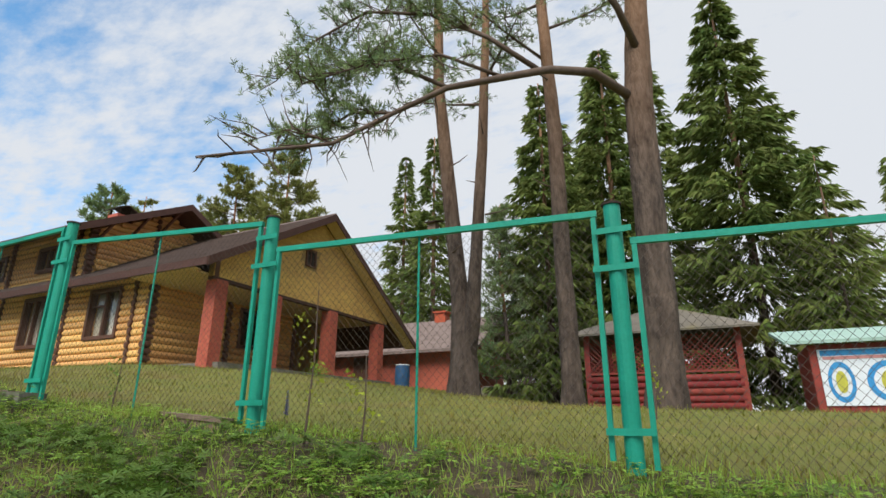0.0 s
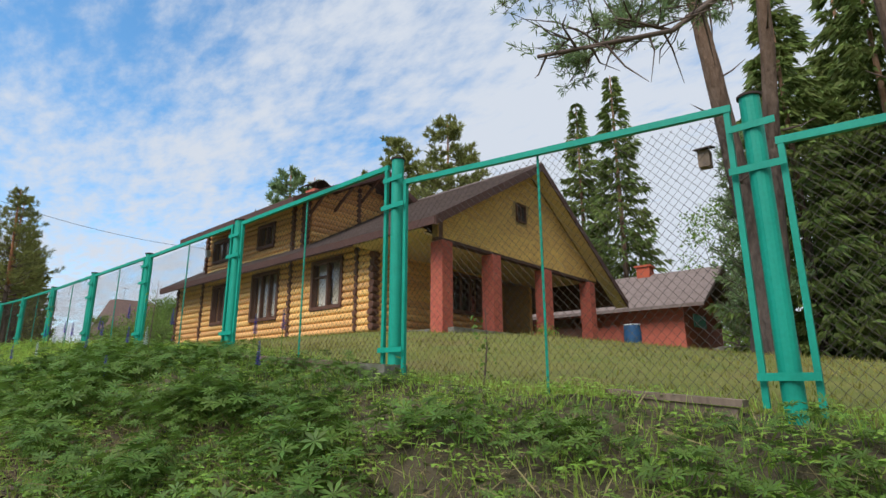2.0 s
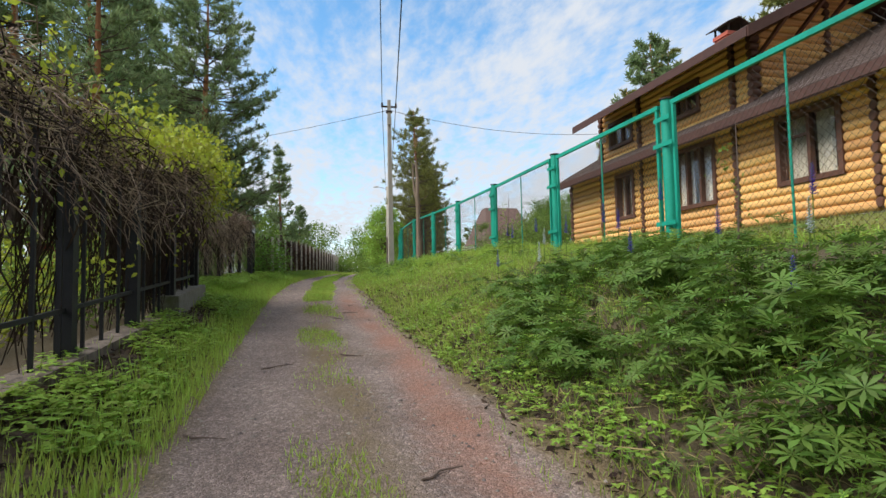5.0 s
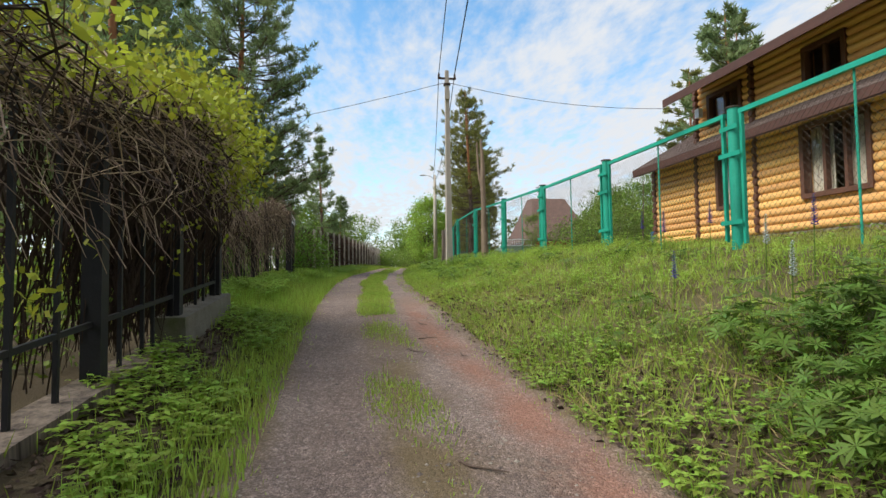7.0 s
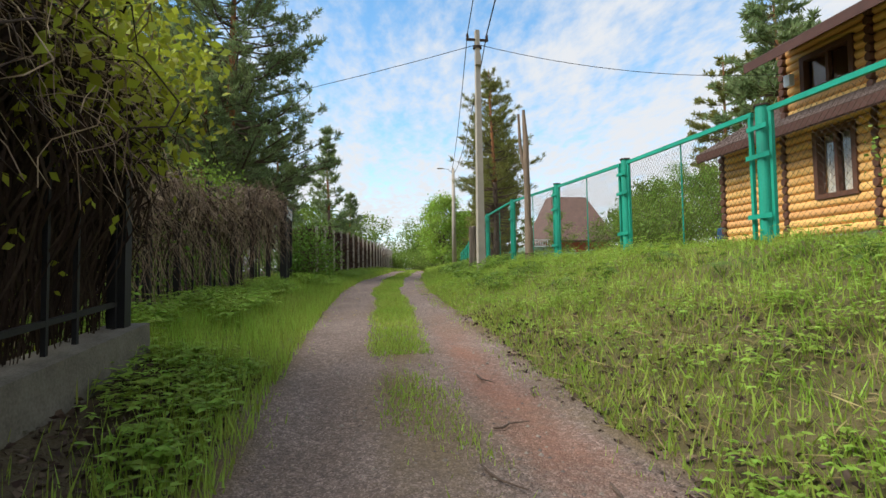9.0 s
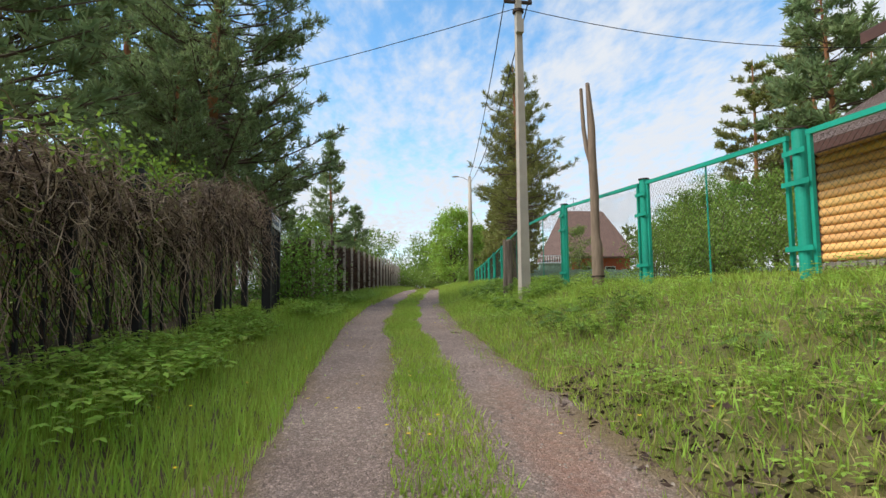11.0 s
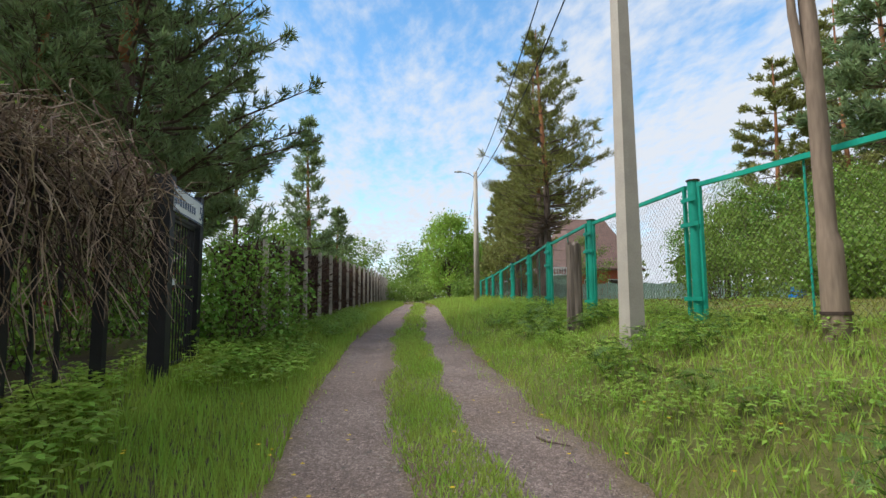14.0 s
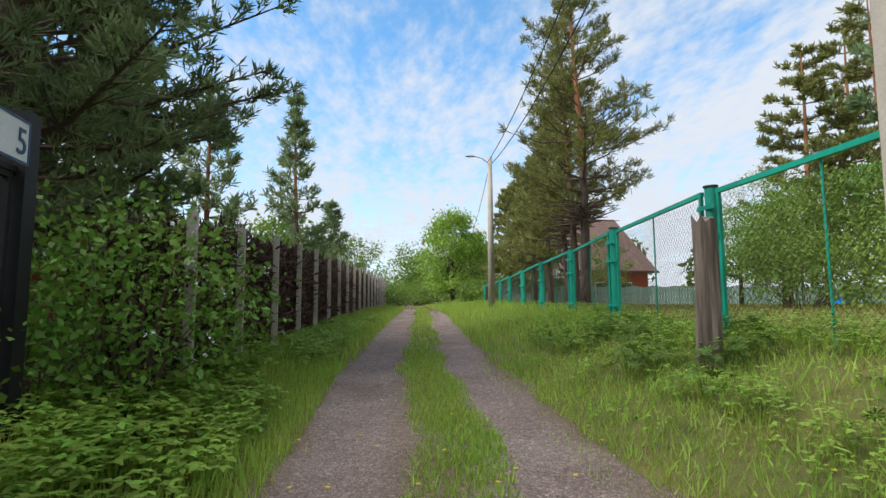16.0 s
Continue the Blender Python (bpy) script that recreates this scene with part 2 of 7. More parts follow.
M_bark = mat("pine_bark", lin("685a50"), lin("2c2420"), 0.95, 5, 16, 1.0, 0.12, stretch3=(1, 1, 0.3))
# the bark thins and turns orange with height
n, l = M_bark.node_tree.nodes, M_bark.node_tree.links
bk_in = n["Principled BSDF"].inputs["Base Color"]
bk_co = n.new("ShaderNodeTexCoord"); bk_sep = n.new("ShaderNodeSeparateXYZ")
l.new(bk_co.outputs["Object"], bk_sep.inputs[0])
bk_r = n.new("ShaderNodeMapRange"); bk_r.inputs["From Min"].default_value, bk_r.inputs["From Max"].default_value = 6.0, 14.0
bk_r.inputs["To Max"].default_value = 0.6
l.new(bk_sep.outputs[2], bk_r.inputs["Value"])
bk_m = n.new("ShaderNodeMix"); bk_m.data_type = "RGBA"; bk_m.inputs[7].default_value = lin("a37a58")
l.new(bk_r.outputs[0], bk_m.inputs[0])
l.new(bk_in.links[0].from_socket, bk_m.inputs[6])
l.new(bk_m.outputs[2], bk_in)
M_barkred = mat("upper_pine_bark", lin("a06f4c"), lin("84573b"), 0.9, 4, 24, 0.8, 0.02, stretch3=(1, 1, 0.4))
M_twig = mat("grey_twigs", lin("6b5b50"), lin("4d4038"), 0.9, 5, 40, 0.3, 0.004)
M_needle = mat("pine_needles", lin("6a8056"), lin("8b9866"), 0.7, 0.5, 6, 0, island=0.35, translucent=0.45)
# a yellower copy of the needles, with warm sunlight put into the colour
M_needle_y = mat("sunlit_pine_needles", lin("72793e"), lin("8c8a4e"), 0.7, 0.5, 6, 0, island=0.35, translucent=0.35)
M_spruce = mat("spruce_needles", lin("4c5f2c"), lin("737c3a"), 0.75, 0.4, 5, 0, island=0.35, translucent=0.25)
M_leaf = mat("green_leaves", lin("5f7d2e"), lin("80943f"), 0.6, 0.6, 6, 0, island=0.22, translucent=0.35)
M_leafd = mat("shrub_leaves", lin("7c9e3a"), lin("9cb24e"), 0.65, 1, 8, 0, island=0.35, translucent=0.45)
M_leafy = mat("young_vine_leaves", lin("a8ac38"), lin("8f9c34"), 0.6, 1, 8, 0, island=0.25, translucent=0.4)
M_lupin = mat("lupin_leaves", lin("4a6826"), lin("667c33"), 0.55, 1.5, 10, 0, island=0.25, translucent=0.3)
M_grass = mat("grass_blades", lin("8cae40"), lin("adba58"), 0.7, 0.8, 6, 0, island=0.35, translucent=0.45)
M_lawn = mat("yard_grass", lin("6c7830"), lin("96894a"), 0.8, 0.3, 2.2, 0, island=0.25, translucent=0.3)
# leaf green darkened to carry the pines' shade; some fruit trees share it
M_shrubshade = mat("shade_darkened_leaves", lin("58802f"), lin("7b983e"), 0.6, 1, 8, 0, island=0.3, translucent=0.3)
M_dry = mat("dry_grass", lin("a39466"), lin("857653"), 0.9, 2, 10, 0, island=0.3, translucent=0.2)
M_vine = mat("dry_vine_stems", lin("a8947f"), lin("77665a"), 0.9, 5, 40, 0.3, 0.003, island=0.4)
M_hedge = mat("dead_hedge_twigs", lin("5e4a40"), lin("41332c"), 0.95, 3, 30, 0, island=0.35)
# vine stems coloured very dark to stand in for the tangle's inner shade
M_vineshade = mat("shade_dark_vine_stems", lin("43362f"), lin("2c231f"), 0.95, 3, 30, 0, island=0.35)
M_litter = mat("dead_leaves", lin("5d4c42"), lin("3c312c"), 0.9, 5, 40, 0, island=0.5)
M_blue = mat("lupin_blue", lin("3f35a0"), lin("5b4bb8"), 0.6, 8, 30, 0, island=0.3, translucent=0.2)
M_white = mat("white_enamel", lin("d8dce0"), lin("c6ccd2"), 0.4, 5, 40, 0.05, 0.001)
M_navy = mat("blue_enamel", lin("244a78"), lin("1c3c66"), 0.4, 5, 40, 0)
M_redboard = mat("red_painted_boards", lin("8e3b35"), lin("742e2a"), 0.7, 5, 50, 0.3, 0.004, per_object=0.12)
M_mossroof = mat("mossy_slate_roof", lin("7d7568"), lin("5e584f"), 0.9, 2, 30, 0.5, 0.01, stain=lin("7d6f2f"))
M_barnroof = mat("brown_sheet_roof", lin("7a6259"), lin("65504a"), 0.8, 2, 30, 0.3, 0.01)
M_paleroof = mat("pale_green_sheet_roof", lin("9fb8ad"), lin("89a498"), 0.6, 3, 40, 0.2, 0.004)
M_cable = mat("black_cable", lin("1c1c1e"), lin("161618"), 0.6, 5, 50, 0)
M_barrel = mat("blue_plastic", lin("2c4f74"), lin("24425f"), 0.45, 5, 50, 0.05, 0.002)
M_cyan = mat("bright_blue_plastic", lin("1f7fd0"), lin("1c6fb8"), 0.4, 5, 50, 0)
M_redbrick = mat("far_red_brick", lin("b0563c"), lin("97462f"), 0.85, 3, 60, 0.4, 0.004, island=0.12)
M_fence_far = mat("grey_green_boards", lin("8fa89a"), lin("7a9387"), 0.8, 3, 50, 0.3, 0.004, per_object=0.12)
M_pebble = mat("pebbles", lin("92877d"), lin("6a6058"), 0.85, 20, 80, 0.2, 0.002, island=0.5)

# ---- mesh helpers ----
class Bag:
    """Collects vertices and faces of one mesh."""
    def __init__(self):
        self.v, self.f = [], []

    def add(self, vs, fs):
        o = len(self.v)
        self.v.extend(vs)
        self.f.extend([tuple(i + o for i in f) for f in fs])
        return self

    def box(self, x0, y0, z0, x1, y1, z1):
        vs = [(x, y, z) for x in (x0, x1) for y in (y0, y1) for z in (z0, z1)]
        return self.add(vs, [(0, 1, 3, 2), (4, 6, 7, 5), (0, 4, 5, 1), (2, 3, 7, 6), (0, 2, 6, 4), (1, 5, 7, 3)])

    def bar(self, a, b, w, h):
        """A bar of section w x h from a to b; h stands in the upright plane."""
        a, b = Vector(a), Vector(b)
        d = (b - a).normalized()
        s = d.cross(Vector((0, 0, 1)))
        s = Vector((1, 0, 0)) if s.length < 1e-4 else s.normalized()
        u = s.cross(d).normalized()
        vs = [p + s * (w / 2 * i) + u * (h / 2 * j) for p in (a, b) for i, j in ((-1, -1), (1, -1), (1, 1), (-1, 1))]
        return self.add([tuple(p) for p in vs], [(3, 2, 1, 0), (4, 5, 6, 7), (0, 1, 5, 4), (1, 2, 6, 5), (2, 3, 7, 6), (3, 0, 4, 7)])

    def tube(self, pts, radii, sides=6, cap=True):
        pts = [Vector(p) for p in pts]
        n = len(pts)
        if not hasattr(radii, "__len__"):
            radii = [radii] * n
        vs, fs = [], []
        ref = Vector((0.31, 0.87, 0.38))
        for i, p in enumerate(pts):
            d = (pts[min(i + 1, n - 1)] - pts[max(i - 1, 0)]).normalized()
            s = d.cross(Vector((0, 0, 1)) if abs(d.z) < 0.8 else ref)
            s = s.normalized() if s.length > 1e-6 else Vector((1, 0, 0))
            u = s.cross(d)
            for k in range(sides):
                a = 2 * math.pi * k / sides
                vs.append(tuple(p + (s * math.cos(a) + u * math.sin(a)) * radii[i]))
        for i in range(n - 1):
            for k in range(sides):
                k2 = (k + 1) % sides
                fs.append((i * sides + k, i * sides + k2, (i + 1) * sides + k2, (i + 1) * sides + k))
        if cap:
            fs.append(tuple(range(sides - 1, -1, -1)))
            fs.append(tuple(range((n - 1) * sides, n * sides)))
        return self.add(vs, fs)

    def prism(self, poly, axis, a, b):
        """A flat polygon of two coordinates, drawn out along an axis from a to b."""
        def p(q, w):
            return {"x": (w, q[0], q[1]), "y": (q[0], w, q[1]), "z": (q[0], q[1], w)}[axis]
        n = len(poly)
        vs = [p(q, a) for q in poly] + [p(q, b) for q in poly]
        fs = [tuple(range(n - 1, -1, -1)), tuple(range(n, 2 * n))] + [(i, (i + 1) % n, n + (i + 1) % n, n + i) for i in range(n)]
        return self.add(vs, fs)

    def mesh(self, name, material, smooth=False):
        me = bpy.data.meshes.new(name)
        me.from_pydata(self.v, [], self.f)
        bm = bmesh.new()
        bm.from_mesh(me)
        bmesh.ops.recalc_face_normals(bm, faces=bm.faces)
        bm.to_mesh(me)
        bm.free()
        me.materials.append(material)
        if smooth:
            me.polygons.foreach_set("use_smooth", [True] * len(me.polygons))
        return me


def quads(name, v, material):
    """A mesh of loose quads from an array (n, 4, 3)."""
    n = len(v)
    me = bpy.data.meshes.new(name)
    me.vertices.add(4 * n)
    me.vertices.foreach_set("co", np.asarray(v, np.float32).reshape(-1))
    me.loops.add(4 * n)
    me.loops.foreach_set("vertex_index", np.arange(4 * n, dtype=np.int32))
    me.polygons.add(n)
    me.polygons.foreach_set("loop_start", np.arange(0, 4 * n, 4, dtype=np.int32))
    me.polygons.foreach_set("loop_total", np.full(n, 4, np.int32))
    me.update(calc_edges=True)
    me.materials.append(material)
    return me


def kites(base, direction, side, length, width, droop=0.0, widest=0.45):
    """Leaf-shaped quads: base points, directions and side vectors (n, 3), lengths and widths (n)."""
    d = direction / (np.linalg.norm(direction, axis=1, keepdims=True) + 1e-9)
    s = side - d * (side * d).sum(1, keepdims=True)
    s = s / (np.linalg.norm(s, axis=1, keepdims=True) + 1e-9)
    length, width = np.asarray(length)[:, None], np.asarray(width)[:, None]
    mid = base + d * length * widest
    tip = base + d * length
    tip[:, 2:] -= droop * length
    return np.stack([base, mid + s * width / 2, tip, mid - s * width / 2], axis=1)


def thing(name, place, label="", category="", group="", kind=""):
    ob = new(name)
    ob.empty_display_size = 0.2
    ob.location = place
    return tagged(ob, label, category, group, kind)


def part(name, me, parent, label=""):
    """A mesh in world coordinates as a part of a thing (an Empty) or of a part."""
    ob = new(name, me)
    ob.parent = parent
    if parent.type == "EMPTY":
        ob.matrix_parent_inverse = Matrix.Translation(-parent.location)
    if label:
        ob["label"] = label
    return ob


def piece(name, me, parent, m):
    """A piece on shared mesh data at the pose m in the world."""
    ob = part(name, me, parent)
    ob.matrix_basis = m
    return ob


rng = np.random.default_rng(7)


def unit_dirs(n, up=0.0):
    d = rng.normal(size=(n, 3))
    d[:, 2] += up
    return d / np.linalg.norm(d, axis=1, keepdims=True)


# ---- the lie of the land ----
ROAD_X = [-400, -150, -80, -50, -35, -27.9, -22.1, -17.4, -13.8, -8.9, 0, 20, 200]
ROAD_Z = [3.6, 3.2, 2.8, 2.4, 1.87, 1.56, 1.3, 0.93, 0.7, 0.38, 0, -0.6, -2]
LINE_X = [-400, -120, -80, -60, -50, -40, -35, -30, -25, -20, 200]
LINE_Y = [30, 9.5, 6.8, 4.6, 3.1, 1.58, 0.85, 0.35, 0.12, 0, 0]
BANK_X = [-400, -50, -40, -36.6, -33.4, -30.5, -27.1, -24, -20.9, -17.8, -14.6, -11.2, -7.8, -4.4, -0.6, 3, 200]
BANK_H = [0.3, 0.4, 0.5, 0.52, 0.58, 0.72, 0.86, 0.98, 1.1, 1.2, 1.22, 1.25, 1.02, 0.92, 0.82, 0.8, 0.8]
YARD_X = [-400, -60, -40, -32, -17, -14, -10, -6, -3, 0, 6, 200]
YARD_Z = [3.2, 2.8, 2.65, 2.68, 2.68, 2.66, 2.35, 1.82, 1.5, 1.38, 1.3, 0.8]
FENCE_X = [-400, -52, -49, -46, -42.9, -39.7, -36.6, -33.45, -11.2, -7.85, -4.4, -0.65, 3.1, 200]
FENCE_Y = [40, 7.1, 6.6, 6.1, 5.6, 5.1, 4.5, 4.05, 4.05, 4.1, 4.31, 4.55, 4.8, 12]


def line_y(x):
    return np.interp(x, LINE_X, LINE_Y)


def smooth(t):
    t = np.clip(t, 0, 1)
    return t * t * (3 - 2 * t)


def height(x, y):
    """Ground height at x, y (arrays or numbers)."""
    x, y = np.asarray(x, float), np.asarray(y, float)
    road = np.interp(x, ROAD_X, ROAD_Z)
    u = y - line_y(x)
    fy = np.interp(x, FENCE_X, FENCE_Y) - line_y(x)
    s = np.clip((u - 1.25) / np.maximum(fy - 1.25, 0.5), 0, 1)
    bank = np.interp(x, BANK_X, BANK_H) * (0.55 * s ** 0.75 + 0.45 * smooth(s))
    z = road + bank
    # lumps on the bank
    z = z + np.where(u > 1.3, 0.05 * np.sin(x * 2.3 + y * 1.1) * np.sin(y * 3.1 - x * 0.7) * smooth((u - 1.3) / 0.8), 0)
    yard = np.interp(x, YARD_X, YARD_Z)
    w = smooth((u - fy) / 6.5)
    z = np.where(u > fy, (road + np.interp(x, BANK_X, BANK_H)) * (1 - w) + yard * w, z)
    left = np.clip((-u - 1.3) / 1.2, 0, 1)
    return z + 0.16 * smooth(left)


def h(x, y):
    return float(height(x, y))


def axis_steps(stops):
    out = []
    for (a, step), (b, _) in zip(stops, stops[1:]):
        out += list(np.arange(a, b - 1e-6, step))
    return np.array(out + [stops[-1][0]])


gx = axis_steps([(-700, 60), (-160, 8), (-64, 1.0), (-36, 0.36), (6, 2), (40, 30), (300, 1)])
gy = axis_steps([(-400, 40), (-40, 4), (-8, 0.5), (-3, 0.16), (6, 0.4), (16, 1.5), (40, 8), (80, 60), (500, 1)])
X, Y = np.meshgrid(gx, gy, indexing="ij")
Z = height(X, Y) + 0.015 * np.sin(X * 5.1) * np.sin(Y * 6.3) - 0.06 * (1 - smooth((np.abs(Y - line_y(X)) - 0.95) / 0.35))
nx, ny = X.shape
gv = np.stack([X, Y, Z], -1).reshape(-1, 3)
gi = np.arange(nx * ny).reshape(nx, ny)
gf = np.stack([gi[:-1, :-1], gi[1:, :-1], gi[1:, 1:], gi[:-1, 1:]], -1).reshape(-1, 4)
gm = bpy.data.meshes.new("ground")
gm.from_pydata(gv.tolist(), [], gf.tolist())
U = Y - line_y(X)
FY = np.interp(X, FENCE_X, FENCE_Y) - line_y(X)
bare_v = np.where((U > 1.2) & (U < FY + 0.4), np.interp(X, [-60, -36, -22, -14, 6], [0.1, 0.2, 0.45, 0.9, 0.9]), 0) + np.where((U < -1.3) & (U > -9), np.where(X > -33, 0.9, 0.5), 0)
gm.attributes.new("bare", "FLOAT", "POINT").data.foreach_set("value", np.clip(bare_v, 0, 1).reshape(-1).astype(np.float32))
gm.materials.append(M_soil)
gm.polygons.foreach_set("use_smooth", [True] * len(gm.polygons))
tagged(new("ground", gm), "uneven grassy ground with patches of bare brown soil", "ground", kind="structure")


def road_sheet():
    us = np.linspace(-1.75, 1.75, 41)
    xs = axis_steps([(-90, 0.6), (-36, 0.16), (8, 1)])
    vs = []
    for x in xs:
        for u in us:
            y = float(line_y(x)) + u
            edge = 1.12 + 0.26 * noise.noise(Vector((x * 0.8, 3 if u > 0 else 7, 0))) + 0.14 * noise.noise(Vector((x * 3.1, 1 if u > 0 else 5, 0)))
            sink = smooth((abs(u) - edge) / 0.34)
            rut = -0.025 * math.exp(-((abs(u + 0.06) - 0.68) / 0.25) ** 2)
            vs.append((x, y, float(height(x, y)) + 0.03 + rut + 0.012 * noise.noise(Vector((x * 1.7, y * 1.9, 0))) - 0.12 * float(sink)))
    n = len(us)
    fs = [(i * n + j, (i + 1) * n + j, (i + 1) * n + j + 1, i * n + j + 1) for i in range(len(xs) - 1) for j in range(n - 1)]
    me = bpy.data.meshes.new("road")
    me.from_pydata(vs, [], fs)
    red, soil = me.attributes.new("red_dust", "FLOAT", "POINT"), me.attributes.new("soil", "FLOAT", "POINT")
    for i, (x, y, _) in enumerate(vs):
        u = y - float(line_y(x))
        k = math.exp(-((u - 0.72 - 0.07 * math.sin(x * 0.7)) / 0.27) ** 2) * float(np.interp(x, [-26, -21, -12, -7], [0.0, 0.8, 0.8, 0.3]))
        red.data[i].value = max(0, min(1, k * (0.85 + 0.6 * noise.noise(Vector((x * 1.3, y * 3, 2))))))
        g = math.exp(-((u + 0.02) / 0.3) ** 2) + 0.95 * float(smooth((abs(u) - 0.82) / 0.35))
        soil.data[i].value = max(0, min(1, g * (0.65 + 0.8 * noise.noise(Vector((x * 1.3, y * 3, 9))))))
    me.materials.append(M_road)
    me.polygons.foreach_set("use_smooth", [True] * len(me.polygons))
    tagged(new("road", me), "grey gravel track with two worn ruts", "road", kind="structure")


road_sheet()

# ---- the green fence ----
POSTS = [(3.1, 4.8, 2.75), (-0.65, 4.52, 2.96), (-4.28, 4.31, 3.37), (-7.78, 4.1, 3.8), (-11.2, 4.05, 3.76), (-14.6, 4.05, 3.77), (-17.7, 4.05, 3.81),
         (-20.9, 4.05, 3.85), (-24.0, 4.05, 3.92), (-27.1, 4.05, 4.04), (-30.5, 4.05, 4.19), (-33.45, 4.05, 4.13), (-36.6, 4.5, 4.1),
         (-39.7, 5.1, 4.08), (-42.9, 5.6, 4.07), (-46.0, 6.1, 4.03), (-49.0, 6.6, 4.0), (-52.0, 7.1, 4.0), (-55.2, 7.6, 4.0), (-58.4, 8.1, 4.0)]


fence = thing("green_fence", (-20, 4.05, 1.9), "green steel pipe fence with rusty chain-link panels", "fence")


def fence_post(x, y, top):
    r = 0.07
    z0 = h(x, y) - 0.15
    p = part("fence_post", Bag().tube([(x, y, z0), (x, y, top)], r, 18).mesh("fence_post", M_green, False), fence)
    part("cap", Bag().tube([(x, y, top), (x, y, top + 0.018)], r + 0.014, 18).mesh("cap", M_rust), p, "rusty flat cap")
    for z, w in ((top - 0.24, 0.30), (top - 0.56, 0.36), (z0 + 0.45, 0.36)):
        part("bracket", Bag().box(x - w / 2, y - r - 0.014, z - 0.026, x + w / 2, y - r - 0.004, z + 0.026).mesh("bracket", M_green), p)


def fence_panel(a, b, za, zb):
    """A framed panel of chain-link mesh between two posts; za, zb: its top at each end."""
    ax, ay, bx, by = a[0] - 0.155, a[1], b[0] + 0.155, b[1]
    base_a, base_b = h(ax, ay) + 0.06, h(bx, by) + 0.06
    p = part("top_rail", Bag().bar((ax + 0.03, ay - 0.02, za), (bx - 0.03, by - 0.02, zb), 0.045, 0.055).mesh("top_rail", M_green), fence)
    for x, y, z0, z1 in ((ax, ay, base_a, za), (bx, by, base_b, zb)):
        part("side_rail", Bag().bar((x, y - 0.02, z0), (x, y - 0.02, z1 - 0.03), 0.04, 0.04).mesh("side_rail", M_green), p)
    mx_, my_, mz = (ax + bx) / 2, (ay + by) / 2, (za + zb) / 2
    part("middle_rod", Bag().tube([(mx_, my_ + 0.01, (base_a + base_b) / 2 - 0.1), (mx_, my_ + 0.01, mz)], 0.012, 6).mesh("middle_rod", M_green), p)
    # diagonal wires, clipped to the panel
    bag = Bag()
    length = math.hypot(bx - ax, by - ay)
    pitch = 0.074
    hmax = max(za - base_a, zb - base_b) + abs(base_a - base_b)
    zlow = min(base_a, base_b)
    r = 0.0018

    def place(s, z, off):
        return (ax + (bx - ax) * s / length, ay + (by - ay) * s / length + off, z)

    def lim(s):
        k = s / length
        return base_a + (base_b - base_a) * k, za + (zb - za) * k - 0.03

    k = -int(hmax / pitch) - 1
    while k * pitch < length + hmax:
        for sign in (1, -1):
            pts = []
            for i in range(0, 61):
                z = zlow + hmax * i / 60
                s = k * pitch + (z - zlow) * 0.9 if sign > 0 else k * pitch + hmax * 0.9 - (z - zlow) * 0.9
                if 0 <= s <= length and lim(s)[0] <= z <= lim(s)[1]:
                    pts.append((s, z))
            if len(pts) > 2:
                (s0, z0_), (s1, z1_) = pts[0], pts[-1]
                bag.tube([place(s0, z0_, 0.003 * sign), place(s1, z1_, 0.003 * sign)], r, 3, False)
        k += 1
    part("wire_mesh", bag.mesh("wire_mesh", M_wire), p, "dull grey chain-link wire")


for x, y, top in POSTS:
    fence_post(x, y, top)
STEP = {0: (2.55, 2.62), 1: (2.9, 2.98), 2: (3.32, 3.5)}
for i, (a, b) in enumerate(zip(POSTS, POSTS[1:])):
    za, zb = STEP.get(i, (a[2] - 0.06, b[2] - 0.07))
    fence_panel(a, b, za, zb)

# concrete footings and boards along the foot of the fence
def footing(x, y, z):
    ob = new("concrete_footing", Bag().prism([(-0.22, -0.35), (0.22, -0.35), (0.2, 0.02), (-0.2, 0.04)], "y", -0.16, 0.16).mesh("concrete_footing", M_conc))
    ob.location = (x, y, z)
    tagged(ob, "weathered concrete footing block under a fence post", "footing", "footings")


def foot_board(x0, x1, y, z0, z1):
    bag = Bag().bar((x0, y, z0), (x1, y, z1), 0.16, 0.045)
    bag.bar((x0 + 0.06, y - 0.03, z0 - 0.1), (x1 - 0.04, y - 0.03, z1 - 0.1), 0.06, 0.14)
    tagged(new("foot_board", bag.mesh("foot_board", M_wood)), "rotting grey plank along the foot of the fence", "plank", "planks at the fence")


footing(-7.85, 4.0, 1.5)
foot_board(-10.9, -8.0, 4.0, 1.72, 1.52)
foot_board(-5.5, -4.55, 4.24, 1.27, 1.2)

# ---- the log house ----
HX0, HX1, HY = -32.35, -17.3, 12.15      # far end, porch end, front wall
BASE, EAVE_Y, EAVE_Z, RIDGE_Y, RIDGE_Z = 3.0, 11.15, 6.0, 17.2, 9.45
BACK_Y, BACK_Z = 24.2, 4.9
PORCH_X, ROOF_END = -14.2, -13.6
house = thing("log_house", (-23, 17, 2.7), "two-storey yellow log house with brown shingle roof and brick porch", "house")


def slope_front(y):
    return EAVE_Z + (RIDGE_Z - EAVE_Z) * (y - EAVE_Y) / (RIDGE_Y - EAVE_Y)


def unit_log():
    """A log of length 1 along x, with softly rounded ends."""
    b = Bag()
    b.tube([(-0.5, 0, 0), (-0.497, 0, 0), (0.497, 0, 0), (0.5, 0, 0)], [0.85, 1, 1, 0.85], 14)
    return b


LOG_R = 0.132
me_log, me_logy = unit_log().mesh("log", M_log, True), unit_log().mesh("log", M_logy, True)


